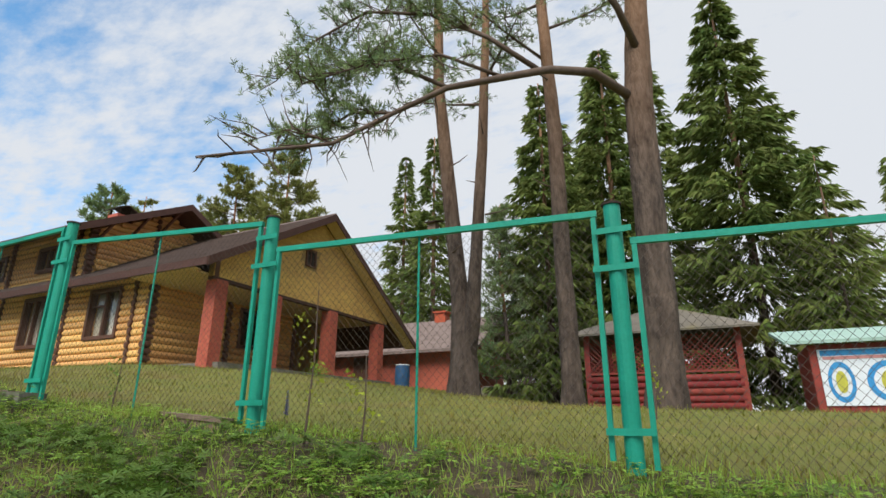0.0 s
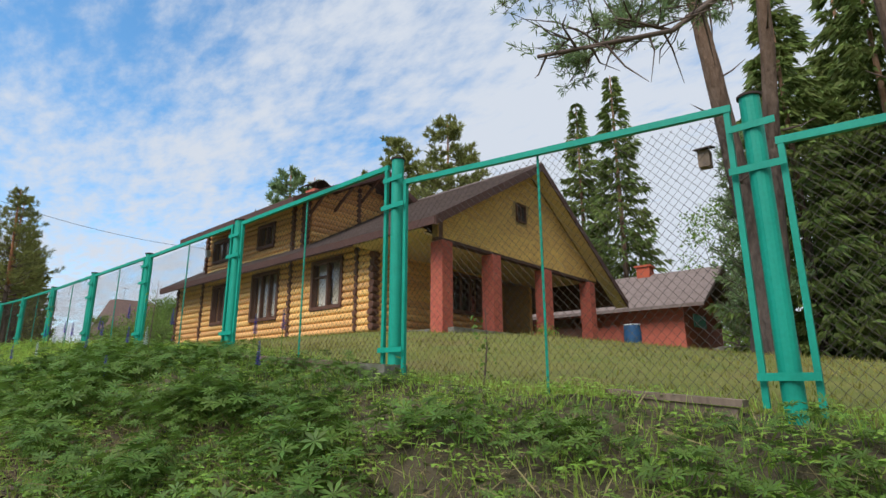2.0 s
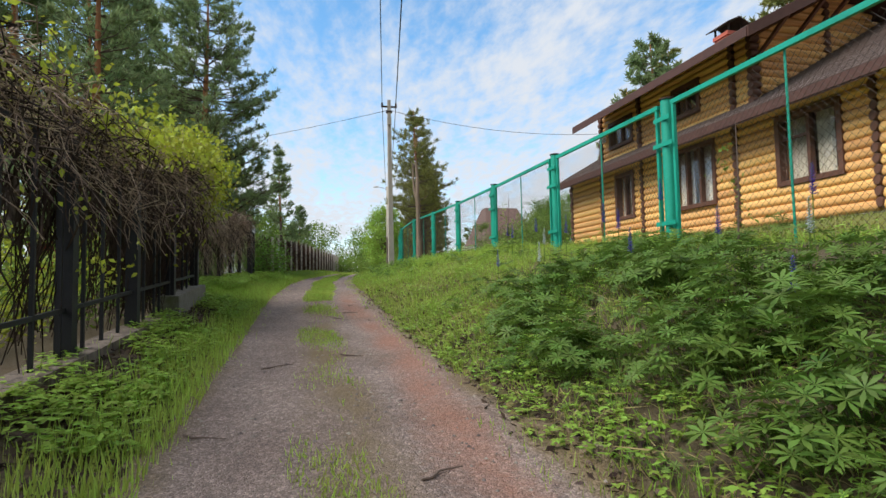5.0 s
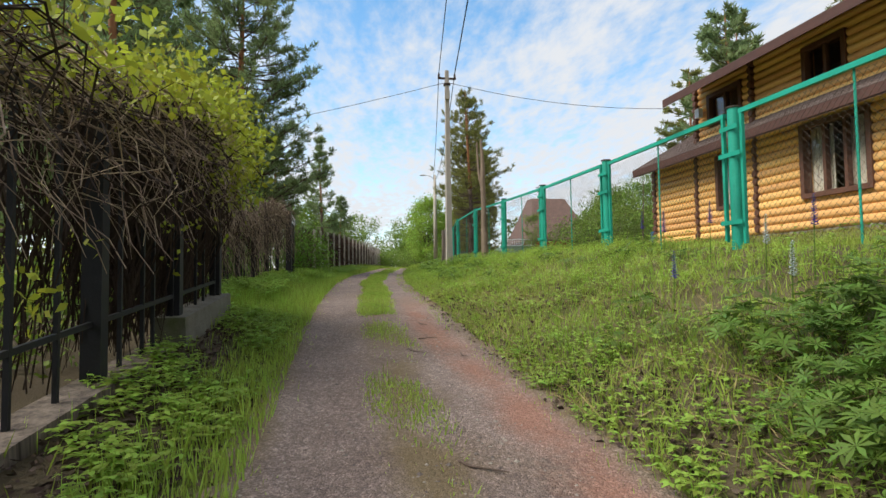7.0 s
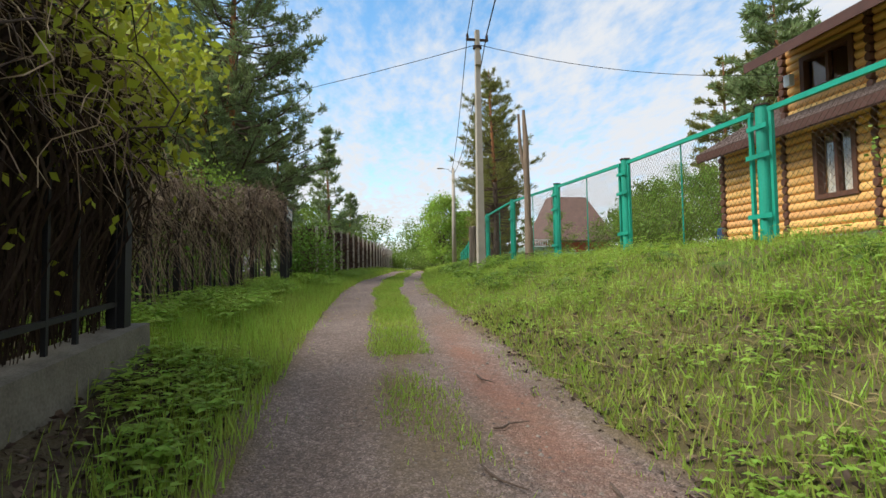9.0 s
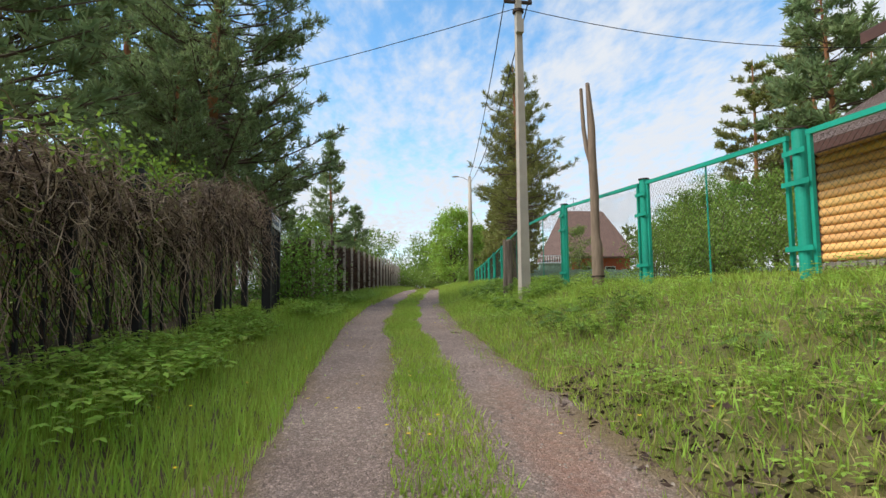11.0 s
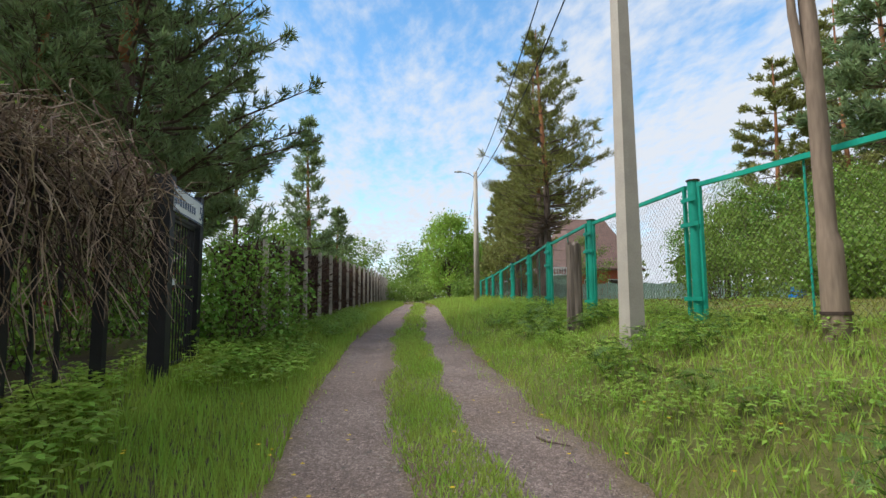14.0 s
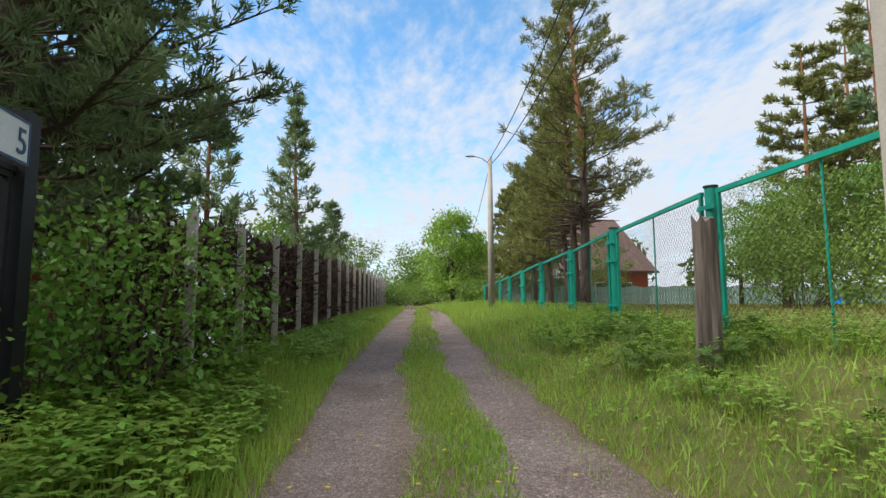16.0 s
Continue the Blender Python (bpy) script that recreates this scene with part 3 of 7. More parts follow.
def log_x(parent, x0, x1, y, z, r=LOG_R):
    piece("log", me_log, parent, Matrix.Translation(((x0 + x1) / 2, y, z)) @ Matrix.Diagonal((x1 - x0, r, r, 1)))


def log_y(parent, x, y0, y1, z, r=LOG_R):
    piece("log", me_logy, parent, Matrix.Translation((x, (y0 + y1) / 2, z)) @ pose(0, 0, 0, 0, 0, 90) @ Matrix.Diagonal((y1 - y0, r, r, 1)))


def cut(a, b, holes):
    """The stretches of a..b outside the holes."""
    out, at = [], a
    for p, q in sorted(holes):
        if p > at:
            out.append((at, min(p, b)))
        at = max(at, q)
    if at < b:
        out.append((at, b))
    return [s for s in out if s[1] - s[0] > 0.05]


# core walls behind the logs
def slab_with_holes(name, a0, a1, z0, z1, holes, make, mt, parent, label=""):
    """A wall slab of boxes round its holes (p, q, low, high)."""
    bag = Bag()
    edges = sorted({a0, a1, *[v for hh in holes for v in hh[:2]]})
    for p, q in zip(edges, edges[1:]):
        at = z0
        for hh in sorted((k for k in holes if k[0] <= p and k[1] >= q), key=lambda k: k[2]):
            bag.box(*make(p, q, at, hh[2]))
            at = hh[3]
        bag.box(*make(p, q, at, z1))
    return part(name, bag.mesh(name, mt), parent, label)


FRONT_WIN = [(-20.62, -18.95, 4.05, 5.72), (-24.95, -23.05, 3.95, 5.8), (-28.45, -27.35, 4.05, 5.7)]
UP_WIN = [(-24.75, -23.6, 7.05, 7.92), (-28.75, -27.3, 7.02, 7.92)]
PORCH_WIN = [(16.1, 17.9, 4.1, 5.5)]
wall_front = slab_with_holes("front_wall", HX0, HX1, BASE, 6.6, FRONT_WIN, lambda p, q, a, b: (p, HY + 0.02, a, q, HY + 0.2, b), M_logy, house)
wall_side = slab_with_holes("porch_wall", HY + 0.2, 19.4, BASE, 6.6, PORCH_WIN, lambda p, q, a, b: (HX1 - 0.2, p, a, HX1 - 0.02, q, b), M_log, house)
part("far_wall", Bag().box(HX0, HY + 0.2, BASE, HX0 + 0.2, 21.8, 6.5).mesh("far_wall", M_logy), house)
part("back_wall", Bag().box(HX0, 21.8, BASE - 0.3, HX1, 22.0, 6.2).mesh("back_wall", M_logy), house)
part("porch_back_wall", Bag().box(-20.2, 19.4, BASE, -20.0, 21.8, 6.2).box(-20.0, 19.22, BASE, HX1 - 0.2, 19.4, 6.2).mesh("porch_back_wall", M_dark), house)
part("porch_floor", Bag().box(HX1, HY + 0.1, BASE - 0.3, PORCH_X + 0.35, 22.3, BASE - 0.06).box(-20.0, 19.4, BASE - 0.3, HX1, 21.8, BASE - 0.06).mesh("porch_floor", M_conc), house)
part("ground_floor_slab", Bag().box(HX0 + 0.2, HY + 0.2, BASE - 0.2, HX1 - 0.2, 21.8, BASE - 0.02).mesh("ground_floor_slab", M_inside), house)

# dark columns of crossing log ends
COLS = [(HX1 + 0.02, 0.26), (-18.1, 0.18), (-22.15, 0.2), (-26.75, 0.18), (-29.6, 0.18), (HX0 + 0.05, 0.24)]
row_z = [BASE + 0.12 + 0.243 * i for i in range(13)]
gaps = [(c - w / 2 + 0.02, c + w / 2 - 0.02) for c, w in COLS]
for i, z in enumerate(row_z):
    holes = gaps + [(a - 0.08, b + 0.08) for a, b, lo, hi in FRONT_WIN if lo - 0.16 < z < hi + 0.16]
    for a, b in cut(HX0 + 0.1, HX1, holes):
        log_x(wall_front, a, b, HY + 0.02, z)
me_end = Bag().tube([(0, 0.3, 0), (0, 0.02, 0), (0, 0, 0)], [1, 1, 0.86], 12).mesh("log_end", M_dark)
for c, w in COLS:
    for i, z in enumerate(row_z):
        out = 0.10 + 0.02 * ((i * 7 + int(c * 3)) % 3)
        piece("log_end", me_end, wall_front, Matrix.Translation((c, HY - out - 0.04, z + 0.05)) @ Matrix.Diagonal((w / 2, 1, 0.122, 1)))
for z in row_z:
    holes = [(a - 0.08, b + 0.08) for a, b, lo, hi in PORCH_WIN if lo - 0.16 < z < hi + 0.16] + [(15.35, 15.6)]
    for a, b in cut(HY + 0.1, 19.3, holes):
        log_y(wall_side, HX1 + 0.0, a, b, z)
me_endx = Bag().tube([(-0.3, 0, 0), (-0.02, 0, 0), (0, 0, 0)], [1, 1, 0.86], 12).mesh("log_end", M_dark)
for yy in (15.47, 19.25):
    for i, z in enumerate(row_z):
        piece("log_end", me_endx, wall_side, Matrix.Translation((HX1 + 0.19, yy, z)) @ Matrix.Diagonal((1, 0.12, 0.122, 1)))


def window(parent, a0, a1, z0, z1, place, mullions, transom=None, curtains=True, label="dark brown framed window with pale curtains"):
    """A window in a wall; place(u, d, z): the spot u along the wall, d out of it."""
    f, w = Bag(), 0.09

    def bx(u0, u1, d0, d1, q0, q1, bag):
        p, q = place(u0, d0, q0), place(u1, d1, q1)
        bag.box(*[min(p[k], q[k]) for k in range(3)], *[max(p[k], q[k]) for k in range(3)])

    ring = [(a0 - 0.1, z0 - 0.1), (a1 + 0.1, z0 - 0.1), (a1 + 0.1, z1 + 0.1), (a0 - 0.1, z1 + 0.1), (a0 + 0.03, z0 + 0.03), (a1 - 0.03, z0 + 0.03), (a1 - 0.03, z1 - 0.03), (a0 + 0.03, z1 - 0.03)]
    fs = []
    for i in range(4):
        j = (i + 1) % 4
        fs += [(i, j, 4 + j, 4 + i), (8 + i, 12 + i, 12 + j, 8 + j), (i, 8 + i, 8 + j, j), (4 + i, 4 + j, 12 + j, 12 + i)]
    f.add([place(u, 0.17, z) for u, z in ring] + [place(u, -0.1, z) for u, z in ring], fs)
    us = [a0 + 0.03] + [a0 + (a1 - a0) * k for k in mullions] + [a1 - 0.03]
    win = part("window", f.mesh("window", M_dark), parent, label)
    for u in us[1:-1]:
        mb = Bag()
        bx(u - 0.045, u + 0.045, -0.06, 0.1, z0 + 0.03, z1 - 0.03, mb)
        part("mullion", mb.mesh("mullion", M_dark), win)
    for i, (u, v) in enumerate(zip(us, us[1:])):
        g = Bag()
        bx(u + 0.03, v - 0.03, -0.004, 0.004, z0 + 0.03, z1 - 0.03, g)
        pane = part("pane", g.mesh("pane", M_glass), win)
        pane.visible_shadow = False
        if transom and i in transom:
            t = Bag()
            zt = z1 - (z1 - z0) * 0.32
            bx(u + 0.02, v - 0.02, 0.02, 0.09, zt - 0.035, zt + 0.035, t)
            part("transom", t.mesh("transom", M_dark), win)
    if curtains:
        c = Bag()
        n = int((a1 - a0) / 0.035)
        for i in range(n):
            u = a0 + (a1 - a0) * i / n
            d = -0.16 - 0.025 * math.sin(i * 1.9)
            d2 = -0.16 - 0.025 * math.sin((i + 1) * 1.9)
            u2 = a0 + (a1 - a0) * (i + 1) / n
            if 0.36 < i / n < 0.5 or 0.8 < i / n < 0.86:
                continue
            c.add([place(u, d, z0 + 0.05), place(u2, d2, z0 + 0.05), place(u2, d2, z1), place(u, d, z1)], [(0, 1, 2, 3)])
        part("curtain", c.mesh("curtain", M_curtain), win, "pale hanging curtain")
    return win


def on_front(u, d, z):
    return (u, HY + 0.02 - d, z)


def on_side(u, d, z):
    return (HX1 - 0.02 + d, u, z)


window(house, *FRONT_WIN[0], on_front, (0.5,), (0,))
window(house, *FRONT_WIN[1], on_front, (0.33, 0.66), ())
window(house, *FRONT_WIN[2], on_front, (0.5,), ())
window(house, *PORCH_WIN[0], on_side, (0.33, 0.66), (), curtains=False, label="dark lattice window on the porch")

# stone plinth
plinth = part("stone_plinth", Bag().box(HX0 + 0.02, HY - 0.02, 2.4, HX1 + 0.06, HY + 0.3, BASE - 0.02).box(HX1 - 0.2, HY + 0.3, 2.4, HX1 + 0.06, 19.4, BASE - 0.02).mesh("stone_plinth", M_conc), house)
rr = random.Random(3)
stones = Bag()
x = HX0 + 0.1
while x < HX1:
    for zc in (2.58, 2.76, 2.9):
        w, hh = rr.uniform(0.14, 0.3), rr.uniform(0.07, 0.1)
        xo = x + rr.uniform(-0.05, 0.05)
        pts = [(xo + w * 0.5 * math.cos(k * math.pi / 3 + 0.3) * rr.uniform(0.8, 1), zc + hh * math.sin(k * math.pi / 3 + 0.3)) for k in range(6)]
        stones.prism(pts, "y", HY - 0.06 - rr.uniform(0, 0.03), HY)
    x += 0.24
st = part("plinth_stones", stones.mesh("plinth_stones", M_stone), plinth)
st["kind"] = "stuff"

# main roof: boards under overlapping courses
def roof_slope(name, x0, x1, ya, za, yb, zb, parent, thick=0.14):
    """A roof slope from its eave (ya, za) to its ridge (yb, zb)."""
    length = math.hypot(yb - ya, zb - za)
    ty, tz = (yb - ya) / length, (zb - za) / length
    ny_, nz = (-tz, ty) if ty > 0 else (tz, -ty)
    base = part(name, Bag().prism([(ya, za - 0.02), (yb, zb - 0.02), (yb - ny_ * thick, zb - nz * thick - 0.02), (ya - ny_ * thick, za - nz * thick - 0.02)], "x", x0, x1).mesh(name, M_fascia), parent)
    bag = Bag()
    n = int(length / 0.16)
    for i in range(n):
        s0, s1 = length * i / n, length * (i + 1) / n + 0.03
        x = x0 - 0.02
        off = 0.25 * (i % 2)
        while x < x1 + 0.02:
            e = min(x + (1.0 + off if x <= x0 else 1.0), x1 + 0.02)
            l0, l1 = 0.035, 0.012
            q = [(ya + ty * s0, za + tz * s0), (ya + ty * s0 + ny_ * l0, za + tz * s0 + nz * l0), (ya + ty * s1 + ny_ * l1, za + tz * s1 + nz * l1)]
            bag.prism(q, "x", x, e - 0.006)
            x = e
            if e >= x1 + 0.02:
                break
    c = part("shingles", bag.mesh("shingles", M_roof), base, "dark brown weathered shingles")
    c["kind"] = "stuff"
    return base


roof_slope("roof_front_slope", HX0 - 0.0, ROOF_END, EAVE_Y, EAVE_Z, RIDGE_Y, RIDGE_Z, house)
roof_slope("roof_back_slope", HX0 - 0.0, ROOF_END, BACK_Y, BACK_Z, RIDGE_Y, RIDGE_Z, house)
part("ridge_cap", Bag().tube([(HX0, RIDGE_Y, RIDGE_Z + 0.02), (ROOF_END, RIDGE_Y, RIDGE_Z + 0.02)], 0.07, 8).mesh("ridge_cap", M_roof), house)
part("eave_fascia", Bag().box(HX0, EAVE_Y - 0.03, EAVE_Z - 0.24, ROOF_END, EAVE_Y + 0.0, EAVE_Z - 0.0).mesh("eave_fascia", M_fascia), house)
part("eave_soffit", Bag().prism([(EAVE_Y, EAVE_Z - 0.24), (HY + 0.1, EAVE_Z + 0.35), (HY + 0.1, EAVE_Z + 0.31), (EAVE_Y, EAVE_Z - 0.28)], "x", HX0, HX1).mesh("eave_soffit", M_fascia), house)
for nm, ya, za, yb, zb in (("rake_board", EAVE_Y, EAVE_Z, RIDGE_Y, RIDGE_Z), ("rake_board", BACK_Y, BACK_Z, RIDGE_Y, RIDGE_Z)):
    part(nm, Bag().prism([(ya, za - 0.27), (ya, za + 0.03), (yb, zb + 0.03), (yb, zb - 0.27)], "x", ROOF_END, ROOF_END + 0.04).mesh(nm, M_fascia), house)
    part("gable_soffit", Bag().prism([(ya, za - 0.22), (yb, zb - 0.22), (yb, zb - 0.19), (ya, za - 0.19)], "x", PORCH_X + 0.02, ROOF_END).mesh("gable_soffit", M_soffit), house)

# far gable of the main roof
part("far_gable", Bag().prism([(HY, 6.3), (22.0, 6.2), (RIDGE_Y, RIDGE_Z - 0.2)], "x", HX0 + 0.02, HX0 + 0.2).mesh("far_gable", M_logy), house)

# porch: ceiling, brick gable, columns
part("porch_ceiling", Bag().box(HX1 + 0.02, HY - 0.7, 5.72, PORCH_X - 0.26, 22.6, 5.78).mesh("porch_ceiling", M_soffit), house)
part("eave_panel", Bag().prism([(EAVE_Y + 0.05, EAVE_Z - 0.26), (HY - 0.7, 5.72), (HY - 0.7, 5.75), (EAVE_Y + 0.05, EAVE_Z - 0.22)], "x", HX1 + 0.02, PORCH_X).mesh("eave_panel", M_soffit), house)


def back_top(y):
    return BACK_Z + (RIDGE_Z - BACK_Z) * (BACK_Y - y) / (BACK_Y - RIDGE_Y)


GY0, GY1, GZ = 11.95, 22.4, 5.66
gable_poly = [(GY0, GZ), (GY1, GZ), (GY1, back_top(GY1) - 0.2), (RIDGE_Y, RIDGE_Z - 0.22), (GY0, slope_front(GY0) - 0.2)]
gable = part("porch_gable", Bag().prism(gable_poly, "x", PORCH_X - 0.25, PORCH_X - 0.03).mesh("porch_gable", M_ymortar), house, "yellow brick gable with a small dark window")
part("porch_beam", Bag().box(PORCH_X - 0.25, GY0, GZ - 0.1, PORCH_X + 0.0, GY1, GZ - 0.004).mesh("porch_beam", M_fascia), house)
GW = (16.25, 16.85, 7.1, 7.8)
me_brick = Bag().box(-0.02, -0.5, -0.5, 0.02, 0.5, 0.5).mesh("brick", M_ybrick)
rest, count = Bag(), 0
row, bh, bl = 0, 0.088, 0.265
z = GZ + 0.004
while z < RIDGE_Z - 0.4:
    lo = max(GY0, EAVE_Y + (z + bh + 0.2 - EAVE_Z) / (RIDGE_Z - EAVE_Z) * (RIDGE_Y - EAVE_Y))
    hi = min(GY1, BACK_Y - (z + bh + 0.2 - BACK_Z) / (RIDGE_Z - BACK_Z) * (BACK_Y - RIDGE_Y))
    y = lo - (bl / 2 if row % 2 else 0)
    while y < hi:
        a, b = max(y, lo), min(y + bl - 0.012, hi)
        if b - a > 0.03 and not (a < GW[1] + 0.05 and b > GW[0] - 0.05 and z < GW[3] and z + bh > GW[2] - 0.05):
            if count < 290 and 12.0 < a < 19.5:
                piece("brick", me_brick, gable, Matrix.Translation((PORCH_X - 0.02, (a + b) / 2, z + bh / 2)) @ Matrix.Diagonal((1, b - a, bh - 0.012, 1)))
                count += 1
            else:
                rest.box(PORCH_X - 0.04, a, z, PORCH_X, b, z + bh - 0.012)
        y += bl
    z += bh
    row += 1
rest_ob = part("brickwork", rest.mesh("brickwork", M_ybrick), gable)
rest_ob["kind"] = "stuff"
gw = part("gable_window", Bag().box(PORCH_X - 0.06, GW[0], GW[2], PORCH_X + 0.05, GW[0] + 0.06, GW[3]).box(PORCH_X - 0.06, GW[1] - 0.06, GW[2], PORCH_X + 0.05, GW[1], GW[3])
          .box(PORCH_X - 0.06, GW[0] + 0.06, GW[3] - 0.06, PORCH_X + 0.05, GW[1] - 0.06, GW[3]).box(PORCH_X - 0.06, GW[0] + 0.06, GW[2], PORCH_X + 0.05, GW[1] - 0.06, GW[2] + 0.06)
          .box(PORCH_X - 0.03, (GW[0] + GW[1]) / 2 - 0.02, GW[2] + 0.06, PORCH_X + 0.02, (GW[0] + GW[1]) / 2 + 0.02, GW[3] - 0.06).mesh("gable_window", M_dark), gable, "small dark wooden window")
part("gable_pane", Bag().box(PORCH_X - 0.026, GW[0] + 0.06, GW[2] + 0.06, PORCH_X - 0.02, GW[1] - 0.06, GW[3] - 0.06).mesh("gable_pane", M_inside), gable)


def brick_column(y):
    w = 0.24
    x = PORCH_X - 0.13
    bag = Bag()
    bag.box(x - w + 0.01, y - w + 0.01, BASE - 0.5, x + w - 0.01, y + w - 0.01, GZ - 0.1)
    z, r = BASE - 0.4, 0
    while z < GZ - 0.16:
        cuts = [-w, 0.02, w] if r % 2 else [-w, -0.12, 0.14, w]
        for a, b in zip(cuts, cuts[1:]):
            bag.box(x + a + 0.004, y - w, z, x + b - 0.004, y - w + 0.02, z + 0.066)
            bag.box(x + a + 0.004, y + w - 0.02, z, x + b - 0.004, y + w, z + 0.066)
            bag.box(x + w - 0.02, y + a + 0.004, z, x + w, y + b - 0.004, z + 0.066)
            bag.box(x - w, y + a + 0.004, z, x - w + 0.02, y + b - 0.004, z + 0.066)
        z += 0.077
        r += 1
    part("brick_column", bag.mesh("brick_column", M_pbrick), house, "pink painted brick porch column")


for y in (12.25, 14.8, 18.15, 21.75):
    brick_column(y)
part("knee_post", Bag().box(PORCH_X - 0.2, 11.98, 5.66, PORCH_X + 0.02, 12.14, 6.3).mesh("knee_post", M_dark), house)

# upper storey
UX0, UX1, UE_Y, UE_Z, UR_Y, UR_Z = -29.5, -21.4, 10.6, 7.9, 15.2, 10.3
UB_Y = 17.4
UB_Z = UR_Z - (UR_Z - UE_Z) / (UR_Y - UE_Y) * (UB_Y - UR_Y)
up_front = slab_with_holes("upper_front_wall", UX0, UX1, 6.3, 8.7, UP_WIN, lambda p, q, a, b: (p, HY + 0.02, a, q, HY + 0.2, b), M_logy, house)
up_poly = [(HY + 0.2, 6.4), (UB_Y, 8.9), (UR_Y, UR_Z - 0.2), (HY + 0.2, 8.6)]
up_side = part("upper_end_wall", Bag().prism(up_poly, "x", UX1 - 0.2, UX1 - 0.02).mesh("upper_end_wall", M_log), house)
part("upper_far_wall", Bag().prism(up_poly, "x", UX0 + 0.02, UX0 + 0.2).mesh("upper_far_wall", M_log), house)
UCOLS = [(UX1 + 0.02, 0.22), (-22.1, 0.18), (-26.75, 0.18), (UX0 + 0.03, 0.2)]
ugaps = [(c - w / 2 + 0.02, c + w / 2 - 0.02) for c, w in UCOLS]
uz = [6.55 + 0.225 * i for i in range(10)]
for z in uz:
    holes = ugaps + [(a - 0.08, b + 0.08) for a, b, lo, hi in UP_WIN if lo - 0.15 < z < hi + 0.15]
    for a, b in cut(UX0 + 0.1, UX1, holes):
        log_x(up_front, a, b, HY + 0.02, z, 0.122)
for c, w in UCOLS:
    for i, z in enumerate(uz):
        piece("log_end", me_end, up_front, Matrix.Translation((c, HY - 0.2 - 0.02 * (i % 2), z)) @ Matrix.Diagonal((w / 2, 1, 0.113, 1)))
for i in range(15):
    z = 6.7 + 0.225 * i
    y0 = HY + 0.15
    top_front = UE_Y + (z + 0.25 - UE_Z) / (UR_Z - UE_Z) * (UR_Y - UE_Y)
    y0 = max(y0, top_front)
    y1 = EAVE_Y + (z + 0.02 - EAVE_Z) / (RIDGE_Z - EAVE_Z) * (RIDGE_Y - EAVE_Y)
    y1 = min(y1, UR_Y + (UR_Z - z - 0.22) / (UR_Z - UE_Z) * (UR_Y - UE_Y))
    if y1 - y0 > 0.2:
        log_y(up_side, UX1, y0, y1, z, 0.122)
for z in uz[3:] + [8.8, 9.02, 9.25]:
    piece("log_end", me_endx, up_side, Matrix.Translation((UX1 + 0.17, 14.7, z + 0.3)) @ Matrix.Diagonal((1, 0.11, 0.113, 1)))
for wdef in UP_WIN:
    window(house, *wdef, on_front, (0.5,), (), curtains=False, label="dark framed upper window")
roof_slope("upper_roof_front_slope", UX0 + 0.25, -20.0, UE_Y, UE_Z, UR_Y, UR_Z, house)
roof_slope("upper_roof_back_slope", UX0 + 0.25, -20.0, UB_Y, UB_Z, UR_Y, UR_Z, house)
part("upper_eave_fascia", Bag().box(UX0 + 0.25, UE_Y - 0.03, UE_Z - 0.24, -20.0, UE_Y, UE_Z).mesh("upper_eave_fascia", M_fascia), house)
for ya, za in ((UE_Y, UE_Z), (UB_Y, UB_Z)):
    part("upper_rake_board", Bag().prism([(ya, za - 0.26), (ya, za + 0.03), (UR_Y, UR_Z + 0.03), (UR_Y, UR_Z - 0.26)], "x", -20.0, -19.96).mesh("upper_rake_board", M_fascia), house)
for yy in (12.0, 13.4, 14.8):
    zz = UE_Z + (UR_Z - UE_Z) * (yy - UE_Y) / (UR_Y - UE_Y) - 0.22
    part("roof_bracket", Bag().bar((UX1, yy, zz - 0.9), (-20.15, yy, zz - 0.05), 0.09, 0.09).bar((UX1, yy, zz), (-20.05, yy, zz), 0.1, 0.14).mesh("roof_bracket", M_dark), house)
part("wall_lamp", Bag().box(-29.2, HY - 0.36, 7.3, -28.98, HY - 0.2, 7.62).mesh("wall_lamp", M_white), house, "white box on the upper wall")

chim = part("chimney", Bag().box(-26.95, 15.8, 9.2, -26.25, 16.5, 11.2).box(-27.0, 15.75, 11.05, -26.2, 16.55, 11.2).mesh("chimney", M_pbrick), house, "pink brick chimney with a small tin roof")
capb = Bag().prism([(15.6, 11.46), (16.15, 11.72), (16.7, 11.46), (16.7, 11.42), (16.15, 11.67), (15.6, 11.42)], "x", -27.2, -26.0)
for cx in (-26.95, -26.25):
    for cy in (15.85, 16.45):
        capb.box(cx - 0.03, cy - 0.03, 11.19, cx + 0.03, cy + 0.03, 11.55)
part("chimney_cap", capb.mesh("chimney_cap", M_rust), chim)

def bark_tube(pts, rad, sides=30, step=0.16):
    """A trunk with furrowed bark plates and flared roots."""
    P = [Vector(p) for p in pts]
    b = Bag()
    rows = []
    for i in range(len(P) - 1):
        n = max(1, int((P[i + 1] - P[i]).length / step))
        for k in range(n):
            rows.append((P[i].lerp(P[i + 1], k / n), rad[i] + (rad[i + 1] - rad[i]) * k / n))
    rows.append((P[-1], rad[-1]))
    for i, (c, r) in enumerate(rows):
        for k in range(sides):
            a = 2 * math.pi * k / sides
            f = noise.noise(Vector((math.cos(a) * 5.5, math.sin(a) * 5.5, c.z * 1.3)))
            g = noise.noise(Vector((math.cos(a) * 1.2, math.sin(a) * 1.2, c.z * 0.5)))
            q = r * (1 + 0.085 * f + 0.05 * g)
            b.v.append((c.x + q * math.cos(a), c.y + q * math.sin(a), c.z))
    for i in range(len(rows) - 1):
        for k in range(sides):
            b.f.append((i * sides + k, i * sides + (k + 1) % sides, (i + 1) * sides + (k + 1) % sides, (i + 1) * sides + k))
    return b


